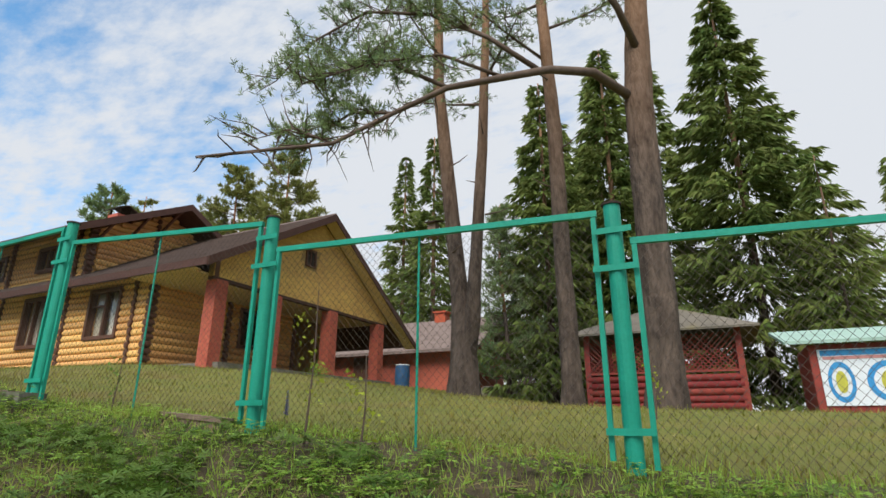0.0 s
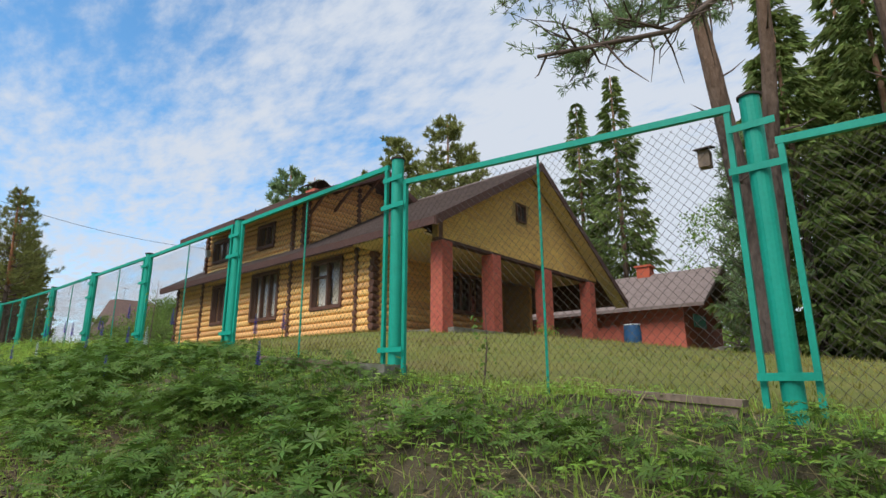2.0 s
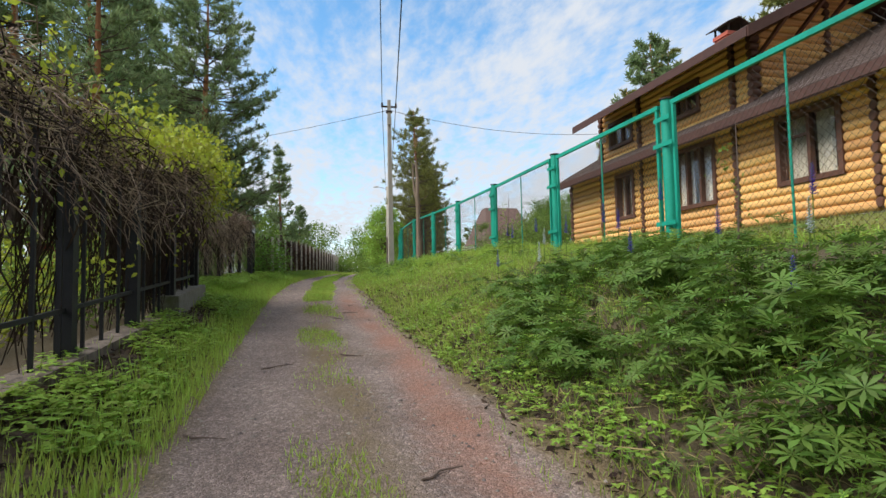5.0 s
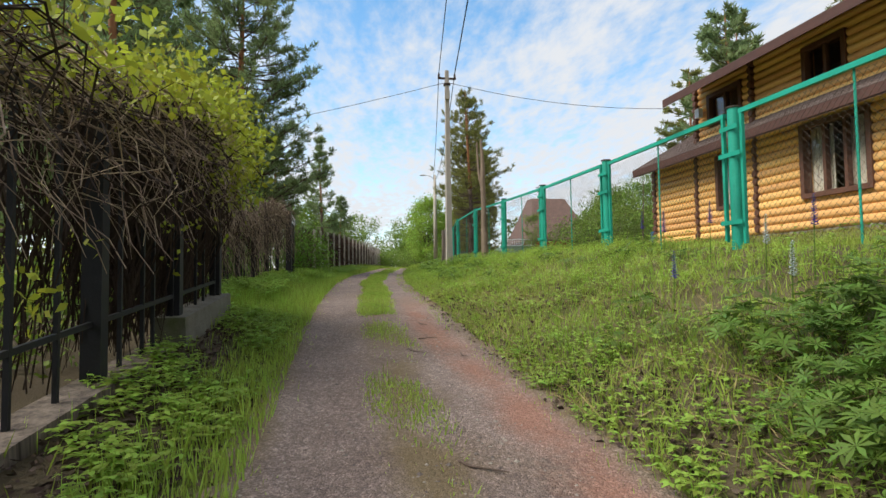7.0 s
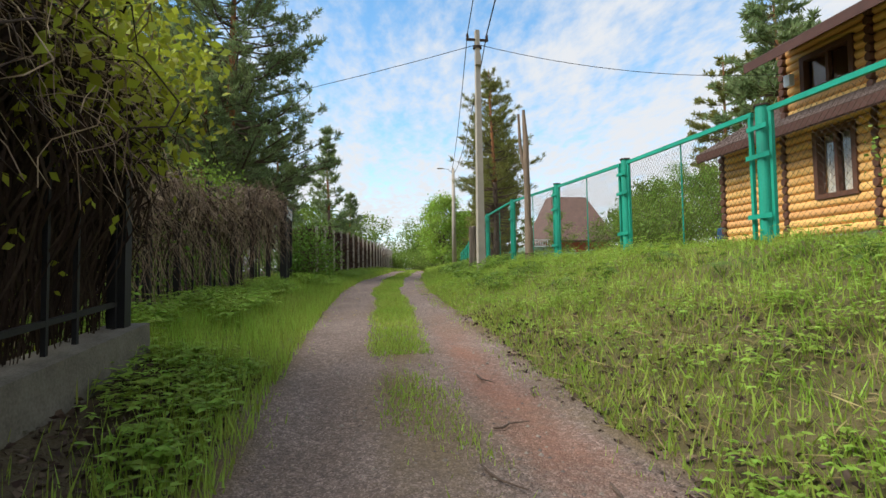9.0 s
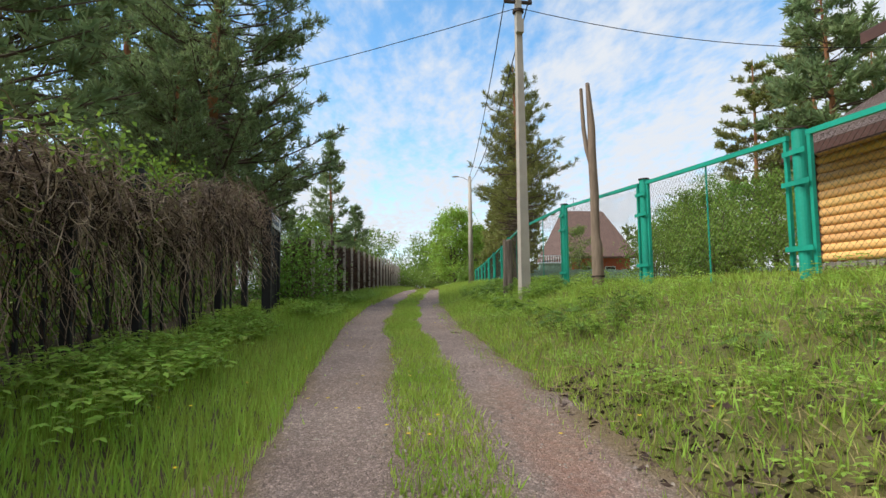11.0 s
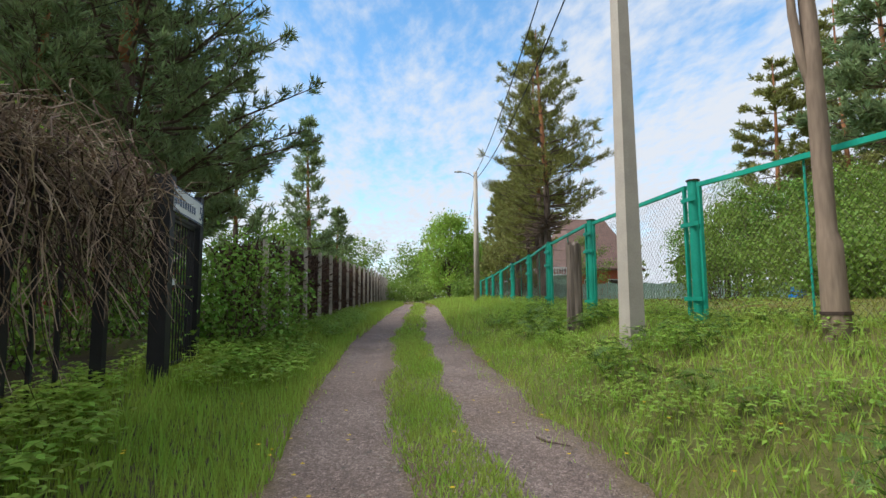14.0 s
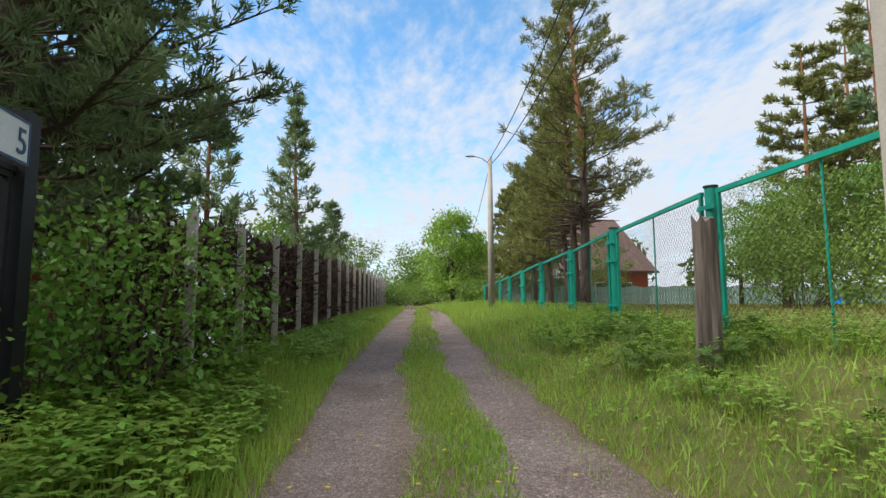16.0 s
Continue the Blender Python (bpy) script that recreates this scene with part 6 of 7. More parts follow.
stems(520, fringe_start, fringe_end, 0.3, 0.0048, M_vine, "vine_fringe", "grey dry vine shoots hanging over the fence top", seg=9, sag=0.12)
def mat_start():
    x = rng.uniform(-20.7, -7)
    state["x"] = x
    return (x, rng.uniform(-4.2, -2.0), top1(x) + rng.uniform(-0.2, 0.05))
def mat_end():
    x = state["x"] + rng.normal(0, 1.0)
    return (x, rng.uniform(-3.6, -1.9), top1(x) + rng.uniform(-0.35, 0.02))
stems(650, mat_start, mat_end, 0.12, 0.007, M_vine, "vine_mat", "matted vine stems lying over the fence top")

def along(n, x0, x1, y0, y1, dz0, dz1, topf):
    x = rng.uniform(x0, x1, n)
    return np.column_stack([x, rng.uniform(y0, y1, n), np.array([topf(v) for v in x]) + rng.uniform(dz0, dz1, n)])
lv = [leaf_balls(along(330, -20.9, -7, -3.9, -2.1, -0.15, 0.14, top1), 18, 0.19, 0.07), leaf_balls(along(110, -20.9, -16, -3.4, -1.75, -0.1, 0.28, top1), 18, 0.2, 0.075)]
lv.append(leaf_balls(along(110, -20.9, -14, -2.3, -1.7, -0.3, 0.25, top1), 14, 0.2, 0.08))
lv.append(leaf_balls(along(85, -20.9, -18.2, -2.4, -1.65, -0.9, 0.3, top1), 12, 0.2, 0.1))
stuff("vine_leaves", quads("vine_leaves", np.concatenate(lv), M_leafy), "yellow-green young vine leaves on the fence top", "vine leaves")
stuff("vine_leaf_sprigs", quads("vine_leaf_sprigs", leaf_balls(along(50, -20.6, -7, -2.5, -2.1, -1.7, -0.4, top1), 6, 0.12, 0.07), M_leafy), "sparse young leaves among the vine stems", "vine leaves")

# second stretch
def y2(x):
    return -3.3 + 0.85 * max(0.0, (-25 - x) / 5)
def top2(x):
    return h(x, -3) + 1.95 + 0.12 * math.sin(x * 1.7) + (0.25 if x < -27 else 0)
def s_start():
    state["x"] = rng.uniform(-30.3, -21)
    return (state["x"], y2(state["x"]) + rng.uniform(-0.7, 0.35), top2(state["x"]) - rng.uniform(-0.1, 0.3))
def s_end():
    x = state["x"] + rng.normal(0, 0.35)
    return (x, y2(x) + rng.uniform(-0.2, 0.5), h(x, y2(x)) + rng.uniform(0.05, 1.3) * (1 if x > -28.5 else 0.6) + (0 if x > -28.5 else 0.55))
stems(850, s_start, s_end, 0.2, 0.0062, M_vine, "hanging_vines", "grey dry vines hanging down the fence", sag=0.0)
# dark stems behind the pale ones, the shade put into their colour
stems(600, s_start, s_end, 0.16, 0.008, M_vineshade, "old_hanging_vines", "vine stems under the dry shoots, coloured dark for shade")
def s_end2():
    x = max(state["x"] + rng.normal(0, 0.6), -31.0)
    return (x, y2(x) + rng.uniform(-0.5, 0.6), top2(x) - rng.uniform(-0.15, 0.8))
stems(900, s_start, s_end2, 0.26, 0.006, M_vine, "vine_crest", "tangled pale vine shoots on the fence crest")
lp_bag = Bag()
for i in range(330):
    far_part = i % 3 > 0
    x = rng.uniform(-30.2, -21) if far_part else rng.uniform(-20.8, -9)
    c = Vector((x, (y2(x) + rng.uniform(-0.4, 0.5)) if far_part else rng.uniform(-2.6, -1.85), (top2(x) if far_part else top1(x)) + rng.uniform(-0.45, 0.15)))
    R = rng.uniform(0.1, 0.38)
    a0, turn, tilt = rng.uniform(0, 6.3), rng.uniform(2.5, 6.5), rng.uniform(-0.6, 0.6)
    pts = [c + Vector((R * math.cos(a0 + turn * k / 9), tilt * R * math.sin(a0 + turn * k / 9) + 0.1 * k / 9, R * (0.8 - 0.4 * k / 9) * math.sin(a0 + turn * k / 9) - 0.12 * k / 9)) for k in range(10)]
    lp_bag.tube(pts, [0.008 * (1 - 0.05 * k) for k in range(10)], 3, False)
stuff("curled_vine_shoots", lp_bag.mesh("curled_vine_shoots", M_vine), "curled dry vine shoots above the fence", "vines")
stuff("crest_leaves", quads("crest_leaves", np.concatenate([leaf_balls(along(170, -30, -21, -4.2, -2.7, -0.1, 0.35, top2), 14, 0.2, 0.07), leaf_balls(along(120, -30.4, -21, -4.6, -2.9, -1.9, -0.2, top2), 14, 0.22, 0.07)]), M_leafd), "green leaves behind the dry vines", "vine leaves")

# ---- shrubs ----
def shrub(name, x, y, r, tall, label, mt, n=60, each=26, leaf=0.07, flowers=0):
    z = h(x, y)
    t = thing(name, (x, y, z), label, "shrub", "")
    bag = Bag()
    C = []
    for i in range(n):
        a = rng.uniform(0, 2 * math.pi)
        k = math.sqrt(rng.uniform(0, 1))
        zz = z + tall * rng.uniform(0.1, 1) * math.sqrt(max(1 - 0.6 * k * k, 0.05))
        p = (x + r * k * math.cos(a), y + r * k * math.sin(a), zz)
        C.append(p)
        if i % 3 == 0:
            bag.tube([(x + 0.2 * r * math.cos(a), y + 0.2 * r * math.sin(a), z - 0.02), (x + 0.6 * r * k * math.cos(a), y + 0.6 * r * k * math.sin(a), z + (zz - z) * 0.6), p], [0.014, 0.01, 0.004], 4, False)
    part("stemwork", bag.mesh("stemwork", M_twig), t)["kind"] = "stuff"
    part("foliage", quads("foliage", leaf_balls(np.array(C), each, 0.3 * max(r, tall) ** 0.5, leaf), mt), t)
    if flowers:
        F = np.array(C)[:flowers] + rng.normal(size=(flowers, 3)) * 0.1 + np.array([0.1, 0.15, 0.12])
        part("blossom", quads("blossom", leaf_balls(F, 5, 0.05, 0.035), M_white), t, "small white blossom")
    return t


shrub("flowering_shrub", -32.9, -1.95, 0.75, 1.75, "green shrub with small white blossom by the gate", M_shrubshade, 110, 26, 0.075, 22)
shrub("flowering_shrub", -34.2, -1.75, 0.7, 1.6, "green leafy shrub growing over the hedge fence", M_shrubshade, 100, 26, 0.075, 14)
shrub("flowering_shrub", -32.3, -2.4, 0.6, 1.2, "low green shrub beside the gate post", M_shrubshade, 70, 24, 0.075, 6)
for x, y, r, t in ((-36.2, 11.8, 1.5, 2.6), (-38.2, 13.8, 1.9, 3.4), (-35.3, 15, 1.6, 3.0), (-41, 12.5, 1.5, 2.4), (-34.2, 10.4, 0.9, 1.4)):
    shrub("garden_shrub", x, y, r, t, "leafy green shrub near the house corner", M_leaf, 110, 34, 0.11)
shrub("porch_shrub", -13.3, 16.3, 0.45, 0.6, "small bushy plant by the porch columns", M_leafd, 30, 24, 0.06)
for x, y, r, t in ((-64, 1.2, 1.4, 1.2), (-70, 3.2, 2.0, 1.8), (-62, 9, 1.6, 1.5), (-86, 6, 4, 2.6), (-84, 11, 4, 3.0), (-92, 8, 5, 4), (-78, 0.5, 3, 3.5), (-55, -1.6, 1.0, 1.2)):
    shrub("roadside_shrub", x, y, r, t, "green roadside shrub at the far end of the track", M_leaf, 110, 30, 0.16)
for i in range(9):
    shrub("undergrowth_shrub", -10 - 2.6 * i, -5.4 - 0.6 * math.sin(i * 2.1), 1.3, 1.5, "sunlit green shrub behind the picket fence", M_leafy if i % 2 else M_leaf, 60, 30, 0.1)
for x in (-35.8, -33.9, -32.2, -30.4, -28.6, -26.5, -24.4):
    shrub("undergrowth_shrub", x, -4.6, 1.2, 1.7, "green shrub behind the gate, its leaves darkened for pine shade", M_shrubshade, 60, 28, 0.09)

for i in range(11):
    shrub("undergrowth_shrub", -8.5 - 1.25 * i, -3.75 - 0.25 * math.sin(i * 1.7), 0.75, 1.1 + 0.3 * math.sin(i * 2.3), "low tangled shrub close behind the picket fence", M_leaf if i % 3 else M_leafy, 42, 24, 0.07)

# thin climbing plants and saplings in the fence
def sapling(x, y, tall, mt):
    z = h(x, y)
    t = thing("sapling", (x, y, z), "thin sapling with sparse yellow-green leaves at the fence", "sapling", "saplings at the fence")
    part("stem", Bag().tube([(x, y, z - 0.03), (x + 0.05, y, z + tall * 0.5), (x, y + 0.05, z + tall)], [0.012, 0.008, 0.003], 5).mesh("stem", M_twig), t)
    tall *= 0.8
    C = np.array([(x + 0.06 * math.sin(k * 5), y + 0.06 * math.cos(k * 4), z + tall * (0.3 + 0.7 * k)) for k in np.linspace(0, 1, 9)])
    part("foliage", quads("foliage", leaf_balls(C, 6, 0.1, 0.05), mt), t)


for x, y, tall, mt in ((-3.35, 4.0, 1.5, M_leafy), (-2.7, 3.9, 0.9, M_leafy), (-13.2, 3.7, 1.3, M_leaf), (-19.2, 3.7, 1.2, M_leaf), (-0.9, 8.6, 1.0, M_leafy), (-7.0, 4.6, 0.8, M_leaf)):
    sapling(x, y, tall, mt)

# the dead hedge behind the posts
NH = 40000
x = np.concatenate([rng.uniform(-78, -33.2, NH // 3), -33.2 - 14 * rng.beta(1, 1.4, NH - NH // 3)])
hy = np.array(line_y(x)) - 2.3 + rng.uniform(-0.75, -0.04, NH)
zz = height(x, hy) + rng.uniform(0.02, 1.62, NH) + 0.08 * np.sin(x * 2.1) + 0.05 * np.sin(x * 7.3)
d = unit_dirs(NH, 0.6)
L = rng.uniform(0.1, 0.3, NH)
stuff("dead_hedge", quads("dead_hedge", kites(np.column_stack([x, hy, zz]), d, unit_dirs(NH), L, L * 0.15), M_hedge), "dense dead brown conifer hedge behind wire", "hedge")
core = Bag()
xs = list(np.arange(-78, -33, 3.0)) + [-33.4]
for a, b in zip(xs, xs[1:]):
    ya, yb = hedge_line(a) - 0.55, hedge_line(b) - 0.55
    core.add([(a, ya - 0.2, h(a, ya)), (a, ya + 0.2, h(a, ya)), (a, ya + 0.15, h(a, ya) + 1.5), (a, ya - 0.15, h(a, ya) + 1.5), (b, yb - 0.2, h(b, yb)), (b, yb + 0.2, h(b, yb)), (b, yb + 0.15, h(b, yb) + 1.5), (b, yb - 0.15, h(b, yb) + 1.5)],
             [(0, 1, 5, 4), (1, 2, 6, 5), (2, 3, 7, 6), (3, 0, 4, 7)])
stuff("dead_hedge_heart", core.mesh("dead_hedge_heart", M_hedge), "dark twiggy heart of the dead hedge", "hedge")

# ---- trees ----
def tufts(C, D, n_each, length, width, spread=0.9, near=False):
    """Needle tufts at the centres C, pointing about D."""
    m = len(C)
    if near:
        n_each, width = max(6, int(n_each * 0.72)), width * 1.3
    else:
        n_each, length, width = max(5, int(n_each * 0.5)), length * 1.25, width * 2.0
    d = np.repeat(D, n_each, axis=0) * 0.9 + rng.normal(size=(m * n_each, 3)) * spread * 0.6
    base = np.repeat(C, n_each, axis=0) - np.repeat(D, n_each, axis=0) * length * 0.4 * rng.uniform(0, 1.6, (m * n_each, 1))
    return kites(base, d, unit_dirs(m * n_each), length * rng.uniform(0.6, 1.25, m * n_each), np.full(m * n_each, width), widest=0.5)


def pine(x, y, H, start, spread, label, trunk_r, whorls=18, per=5, tuft_n=11, tuft_len=0.2, needle=None, top_round=0.5, lean=(0, 0), bark=None, density=1.0, width=0.022, stubs=0, seed=1, limb_rise=0.35, near=False):
    """A pine: a tapered trunk, limbs in whorls from the height start, and tufts of needles on their twigs."""
    r_ = random.Random(seed)
    z = h(x, y)
    t = thing("pine_tree", (x, y, z), label, "pine tree", "")
    def axis(k):
        return Vector((x + lean[0] * k + 0.12 * math.sin(k * 5 + seed), y + lean[1] * k + 0.1 * math.cos(k * 4 + seed) - 0.1 * math.cos(seed), z + H * k))
    pts = [axis(k / 12) for k in range(13)]
    pts[0] = pts[0] - Vector((0, 0, 0.25))
    rad = [trunk_r * (1.35 if k == 0 else 1) * (1 - 0.86 * (k / 12) ** 1.1) for k in range(13)]
    cutk = 5
    tr = part("trunk", Bag().tube(pts[:cutk + 1], rad[:cutk + 1], 14).mesh("trunk", M_bark, True), t)
    part("upper_trunk", Bag().tube(pts[cutk:], rad[cutk:], 10).mesh("upper_trunk", bark or M_barkred, True), t)
    limbs = Bag()
    C, D = [], []
    for w in range(whorls):
        k = (start + (H - start) * (w + 0.3 * r_.random()) / whorls) / H
        rel = (k * H - start) / (H - start)
        reach = spread * ((1 - rel) ** top_round) * (0.55 + 0.45 * min(1, rel * 5 + 0.3))
        for j in range(per):
            a = r_.uniform(0, 2 * math.pi)
            L = reach * r_.uniform(0.62, 1.02)
            if L < 0.25:
                L = 0.25
            o = axis(k)
            rise = limb_rise * (0.4 + rel) * r_.uniform(0.5, 1.4)
            dirv = Vector((math.cos(a), math.sin(a), rise))
            mid = o + dirv * L * 0.5 + Vector((0, 0, -0.04 * L))
            end = o + dirv * L + Vector((0, 0, 0.12 * L))
            rl = max(trunk_r * 0.22 * (1 - 0.7 * rel), 0.012)
            limbs.tube([o, mid, end], [rl, rl * 0.65, rl * 0.2], 5, False)
            flat = Vector((-math.sin(a), math.cos(a), 0))
            fwd = Vector((math.cos(a), math.sin(a), rise)).normalized()
            for i in range(max(4, int(density * (3 + 3.6 * L)))):
                s = r_.uniform(0.28, 1.0) if L > 0.8 else r_.uniform(0.05, 1.0)
                p = o.lerp(mid, min(1, s * 2)) if s < 0.5 else mid.lerp(end, s * 2 - 1)
                tw = (0.16 + 0.26 * L * (1.12 - s)) * r_.uniform(0.6, 1.15)
                td = (flat * r_.choice((-1, 1)) * r_.uniform(0.3, 1.1) + fwd * 0.8 + Vector((0, 0, r_.gauss(0.22, 0.3)))).normalized()
                q = p + td * tw + Vector((0, 0, 0.12 * tw))
                if near or i % 2:
                    limbs.tube([p, q], [rl * 0.18 + 0.004, 0.003], 3, False)
                for j2 in range(3 if tw < 0.5 else 4):
                    ss = r_.uniform(0.35, 1.0) if j2 else 1.0
                    C.append(tuple(p.lerp(q, ss) + Vector((r_.gauss(0, 1), r_.gauss(0, 1), r_.gauss(0.3, 0.8))) * 0.1 * (tw + 0.15)))
                    D.append(tuple((td * 0.75 + Vector((r_.gauss(0, 0.3), r_.gauss(0, 0.3), 0.55))).normalized()))
    for i in range(stubs):
        k = r_.uniform(0.25, start / H)
        a = r_.uniform(0, 2 * math.pi)
        o = axis(k)
        e = o + Vector((math.cos(a), math.sin(a), r_.uniform(-0.2, 0.3))) * r_.uniform(0.3, 1.2)
        limbs.tube([o, e], [0.03, 0.008], 4, False)
    part("branchwork", limbs.mesh("branchwork", M_twig), t)["kind"] = "stuff"
    part("crown", quads("crown", tufts(np.array(C), np.array(D), tuft_n, tuft_len, width, near=near), needle or M_needle), t)
    return t


def spruce(x, y, H, base_r, label, seed, kpl=22, mt=None, tag="spruce_tree", start=0.04):
    r_ = np.random.default_rng(seed)
    z = h(x, y)
    t = thing(tag, (x, y, z), label, "spruce tree", "")
    part("trunk", Bag().tube([(x, y, z - 0.2), (x, y, z + H * 0.5), (x, y, z + H)], [0.011 * H, 0.007 * H, 0.002 * H], 8).mesh("trunk", M_bark, True), t)
    whorls = int(H / 0.36)
    B, Dr, Sd, Ln = [], [], [], []
    for w in range(whorls):
        rel = start + (1 - start) * (w + r_.uniform(0, 0.6)) / whorls
        zz = z + H * rel
        R = base_r * (1 - rel) ** 0.85 * r_.uniform(0.8, 1.1) + 0.12
        n = 9 if rel < 0.7 else 6
        for j in range(n):
            a = r_.uniform(0, 2 * math.pi)
            L = R * r_.uniform(0.65, 1.15)
            k = int(kpl * (0.35 + 0.65 * L / base_r)) + 4
            s = np.sqrt(r_.uniform(0.03, 1, k))
            dx, dy = math.cos(a), math.sin(a)
            px = x + dx * L * s
            py = y + dy * L * s
            pz_ = zz - 0.32 * L * s + 0.20 * L * s * s * (1 + 0.3 * r_.normal())
            side = r_.choice([-1, 1], k) * r_.uniform(0.2, 1.0, k)
            B.append(np.column_stack([px - dy * side * 0.16 * L * (1.1 - s), py + dx * side * 0.16 * L * (1.1 - s), pz_ - 0.1 * np.abs(side) * r_.uniform(0, 1, k)]))
            Dr.append(np.column_stack([dx * 0.8 - dy * side, dy * 0.8 + dx * side, r_.uniform(-0.75, 0.15, k)]))
            Sd.append(r_.normal(size=(k, 3)) * 0.5 + np.array([0, 0, 1.0]))
            Ln.append((0.42 if kpl > 30 else 0.46) * r_.uniform(0.6, 1.25, k) * (0.7 + 0.02 * H))
    B, Dr, Sd, Ln = np.concatenate(B), np.concatenate(Dr), np.concatenate(Sd), np.concatenate(Ln)
    part("crown", quads("crown", kites(B, Dr, Sd, Ln, Ln * 0.26, droop=0.3, widest=0.4), mt or M_spruce), t)
    return t


def broadleaf(x, y, H, r, label, mt, n=90, each=46, leaf=0.11, trunk_r=0.1, seed=1, low=0.25):
    r_ = random.Random(seed)
    z = h(x, y)
    t = thing("broadleaf_tree", (x, y, z), label, "tree", "")
    fork = z + H * low
    limbs = Bag()
    part("trunk", Bag().tube([(x, y, z - 0.15), (x + 0.05, y, fork), (x, y + 0.1, z + H * 0.6)], [trunk_r * 1.2, trunk_r, trunk_r * 0.4], 8).mesh("trunk", M_bark, True), t)
    C = []
    for i in range(n):
        a = r_.uniform(0, 2 * math.pi)
        v = r_.uniform(0, 1)
        rad = r * math.sqrt(max(0.05, 1 - (2 * v - 0.85) ** 2 / 1.4)) * math.sqrt(r_.uniform(0.15, 1)) * (0.8 + 0.3 * math.sin(3 * a + seed))
        p = Vector((x + rad * math.cos(a), y + rad * math.sin(a), fork + (z + H - fork) * v))
        C.append(tuple(p))
        if i % 4 == 0:
            limbs.tube([(x, y, fork + (p.z - fork) * 0.25), tuple(Vector((x, y, fork)).lerp(p, 0.6)), tuple(p)], [trunk_r * 0.4, trunk_r * 0.2, 0.008], 5, False)
    part("branchwork", limbs.mesh("branchwork", M_twig), t)["kind"] = "stuff"
    part("crown", quads("crown", leaf_balls(np.array(C), each, 0.13 * r + 0.18, leaf), mt), t)
    return t


# pines in the yard: the big one with the long bough, the twin, and a slim one
def yard_pine(pts, rad, name_label):
    t = thing("pine_tree", (pts[0][0], pts[0][1], h(pts[0][0], pts[0][1])), name_label, "pine tree", "pines in the yard")
    part("trunk", bark_tube(pts, rad).mesh("trunk", M_bark, True), t)
    return t


def boughs(t, path, r0, n_side, reach, n_tufts, tuft_len, seed, from_k=0.35, up=0.25, width=0.0155, tn=15):
    """A long bough with side shoots and needle tufts along its outer part."""
    r_ = random.Random(seed)
    P = [Vector(p) for p in path]
    n = len(P)
    wood = Bag().tube(P, [r0 * (1 - 0.8 * i / (n - 1)) for i in range(n)], 8)
    C, D = [], []
    for i in range(n_side):
        s = from_k + (1 - from_k) * r_.random()
        f = s * (n - 1)
        k = min(int(f), n - 2)
        o = P[k].lerp(P[k + 1], f - k)
        dirb = (P[k + 1] - P[k]).normalized()
        d = (dirb * 0.5 + Vector((r_.gauss(0, 0.8), r_.gauss(0, 0.8), r_.gauss(up, 0.5)))).normalized()
        L = reach * r_.uniform(0.4, 1.1)
        mid = o + d * L * 0.5 + Vector((0, 0, r_.gauss(0, 0.08 * L)))
        e = o + d * L + Vector((r_.gauss(0, 0.15), r_.gauss(0, 0.15), r_.gauss(0, 0.15))) * L
        wood.tube([o, mid, e], [0.018, 0.011, 0.004], 4, False)
        for j in range(n_tufts):
            ss = r_.uniform(0.3, 1.05)
            p = o.lerp(mid, ss * 2) if ss < 0.5 else mid.lerp(e, ss * 2 - 1)
            q = p + Vector((r_.gauss(0, 1), r_.gauss(0, 1), r_.gauss(0.15, 0.7))) * 0.15 * L
            wood.tube([p, q], [0.005, 0.003], 3, False)
            C.append(tuple(q))
            D.append(tuple(((q - p).normalized() * 0.7 + d * 0.5 + Vector((0, 0, 0.4))).normalized()))
    part("bough", wood.mesh("bough", M_twig, True), t)
    if n_tufts:
        part("needle_mass", quads("needle_mass", tufts(np.array(C), np.array(D), tn, tuft_len, width, near=True), M_needle), t)


zA = h(-0.9, 11.5)
tA = yard_pine([(-1.0, 11.6, zA - 0.3), (-0.95, 11.55, zA + 0.6), (-0.9, 11.5, 4.5), (-0.85, 11.5, 8.1), (-0.6, 11.6, 11.5), (-0.5, 11.7, 15.0), (-0.6, 11.6, 19.0)], [0.46, 0.35, 0.315, 0.30, 0.25, 0.2, 0.06], "tall thick pine with dark furrowed bark and long boughs")
boughs(tA, [(-0.9, 11.5, 8.1), (-1.6, 10.4, 8.35), (-2.3, 9.4, 8.0), (-2.96, 8.5, 7.45), (-3.9, 8.0, 7.2), (-4.8, 7.55, 6.65), (-5.4, 6.6, 5.7), (-6.24, 4.68, 4.75)], 0.11, 34, 0.7, 0, 0.1, 11, 0.6, -0.1)
boughs(tA, [(-2.5, 9.2, 7.95), (-3.4, 8.9, 8.8), (-4.6, 8.6, 9.6), (-6.0, 8.2, 9.9), (-7.4, 8.0, 9.4), (-8.2, 7.9, 8.6)], 0.06, 59, 0.95, 11, 0.15, 12, 0.25, 0.2)
boughs(tA, [(-2.96, 8.5, 7.45), (-4.0, 7.9, 7.9), (-5.2, 7.3, 7.7), (-6.3, 6.7, 7.2)], 0.04, 34, 0.8, 9, 0.15, 13, 0.2, 0.1)
boughs(tA, [(-4.8, 7.55, 6.65), (-5.8, 7.6, 6.95), (-6.8, 7.8, 6.8), (-7.5, 7.9, 6.4)], 0.035, 39, 0.8, 9, 0.16, 18, 0.1, 0.15)
boughs(tA, [(-3.9, 8.0, 7.2), (-5.2, 8.1, 8.2), (-6.6, 8.3, 8.7), (-7.8, 8.5, 8.9)], 0.045, 50, 0.95, 10, 0.16, 19, 0.2, 0.2)
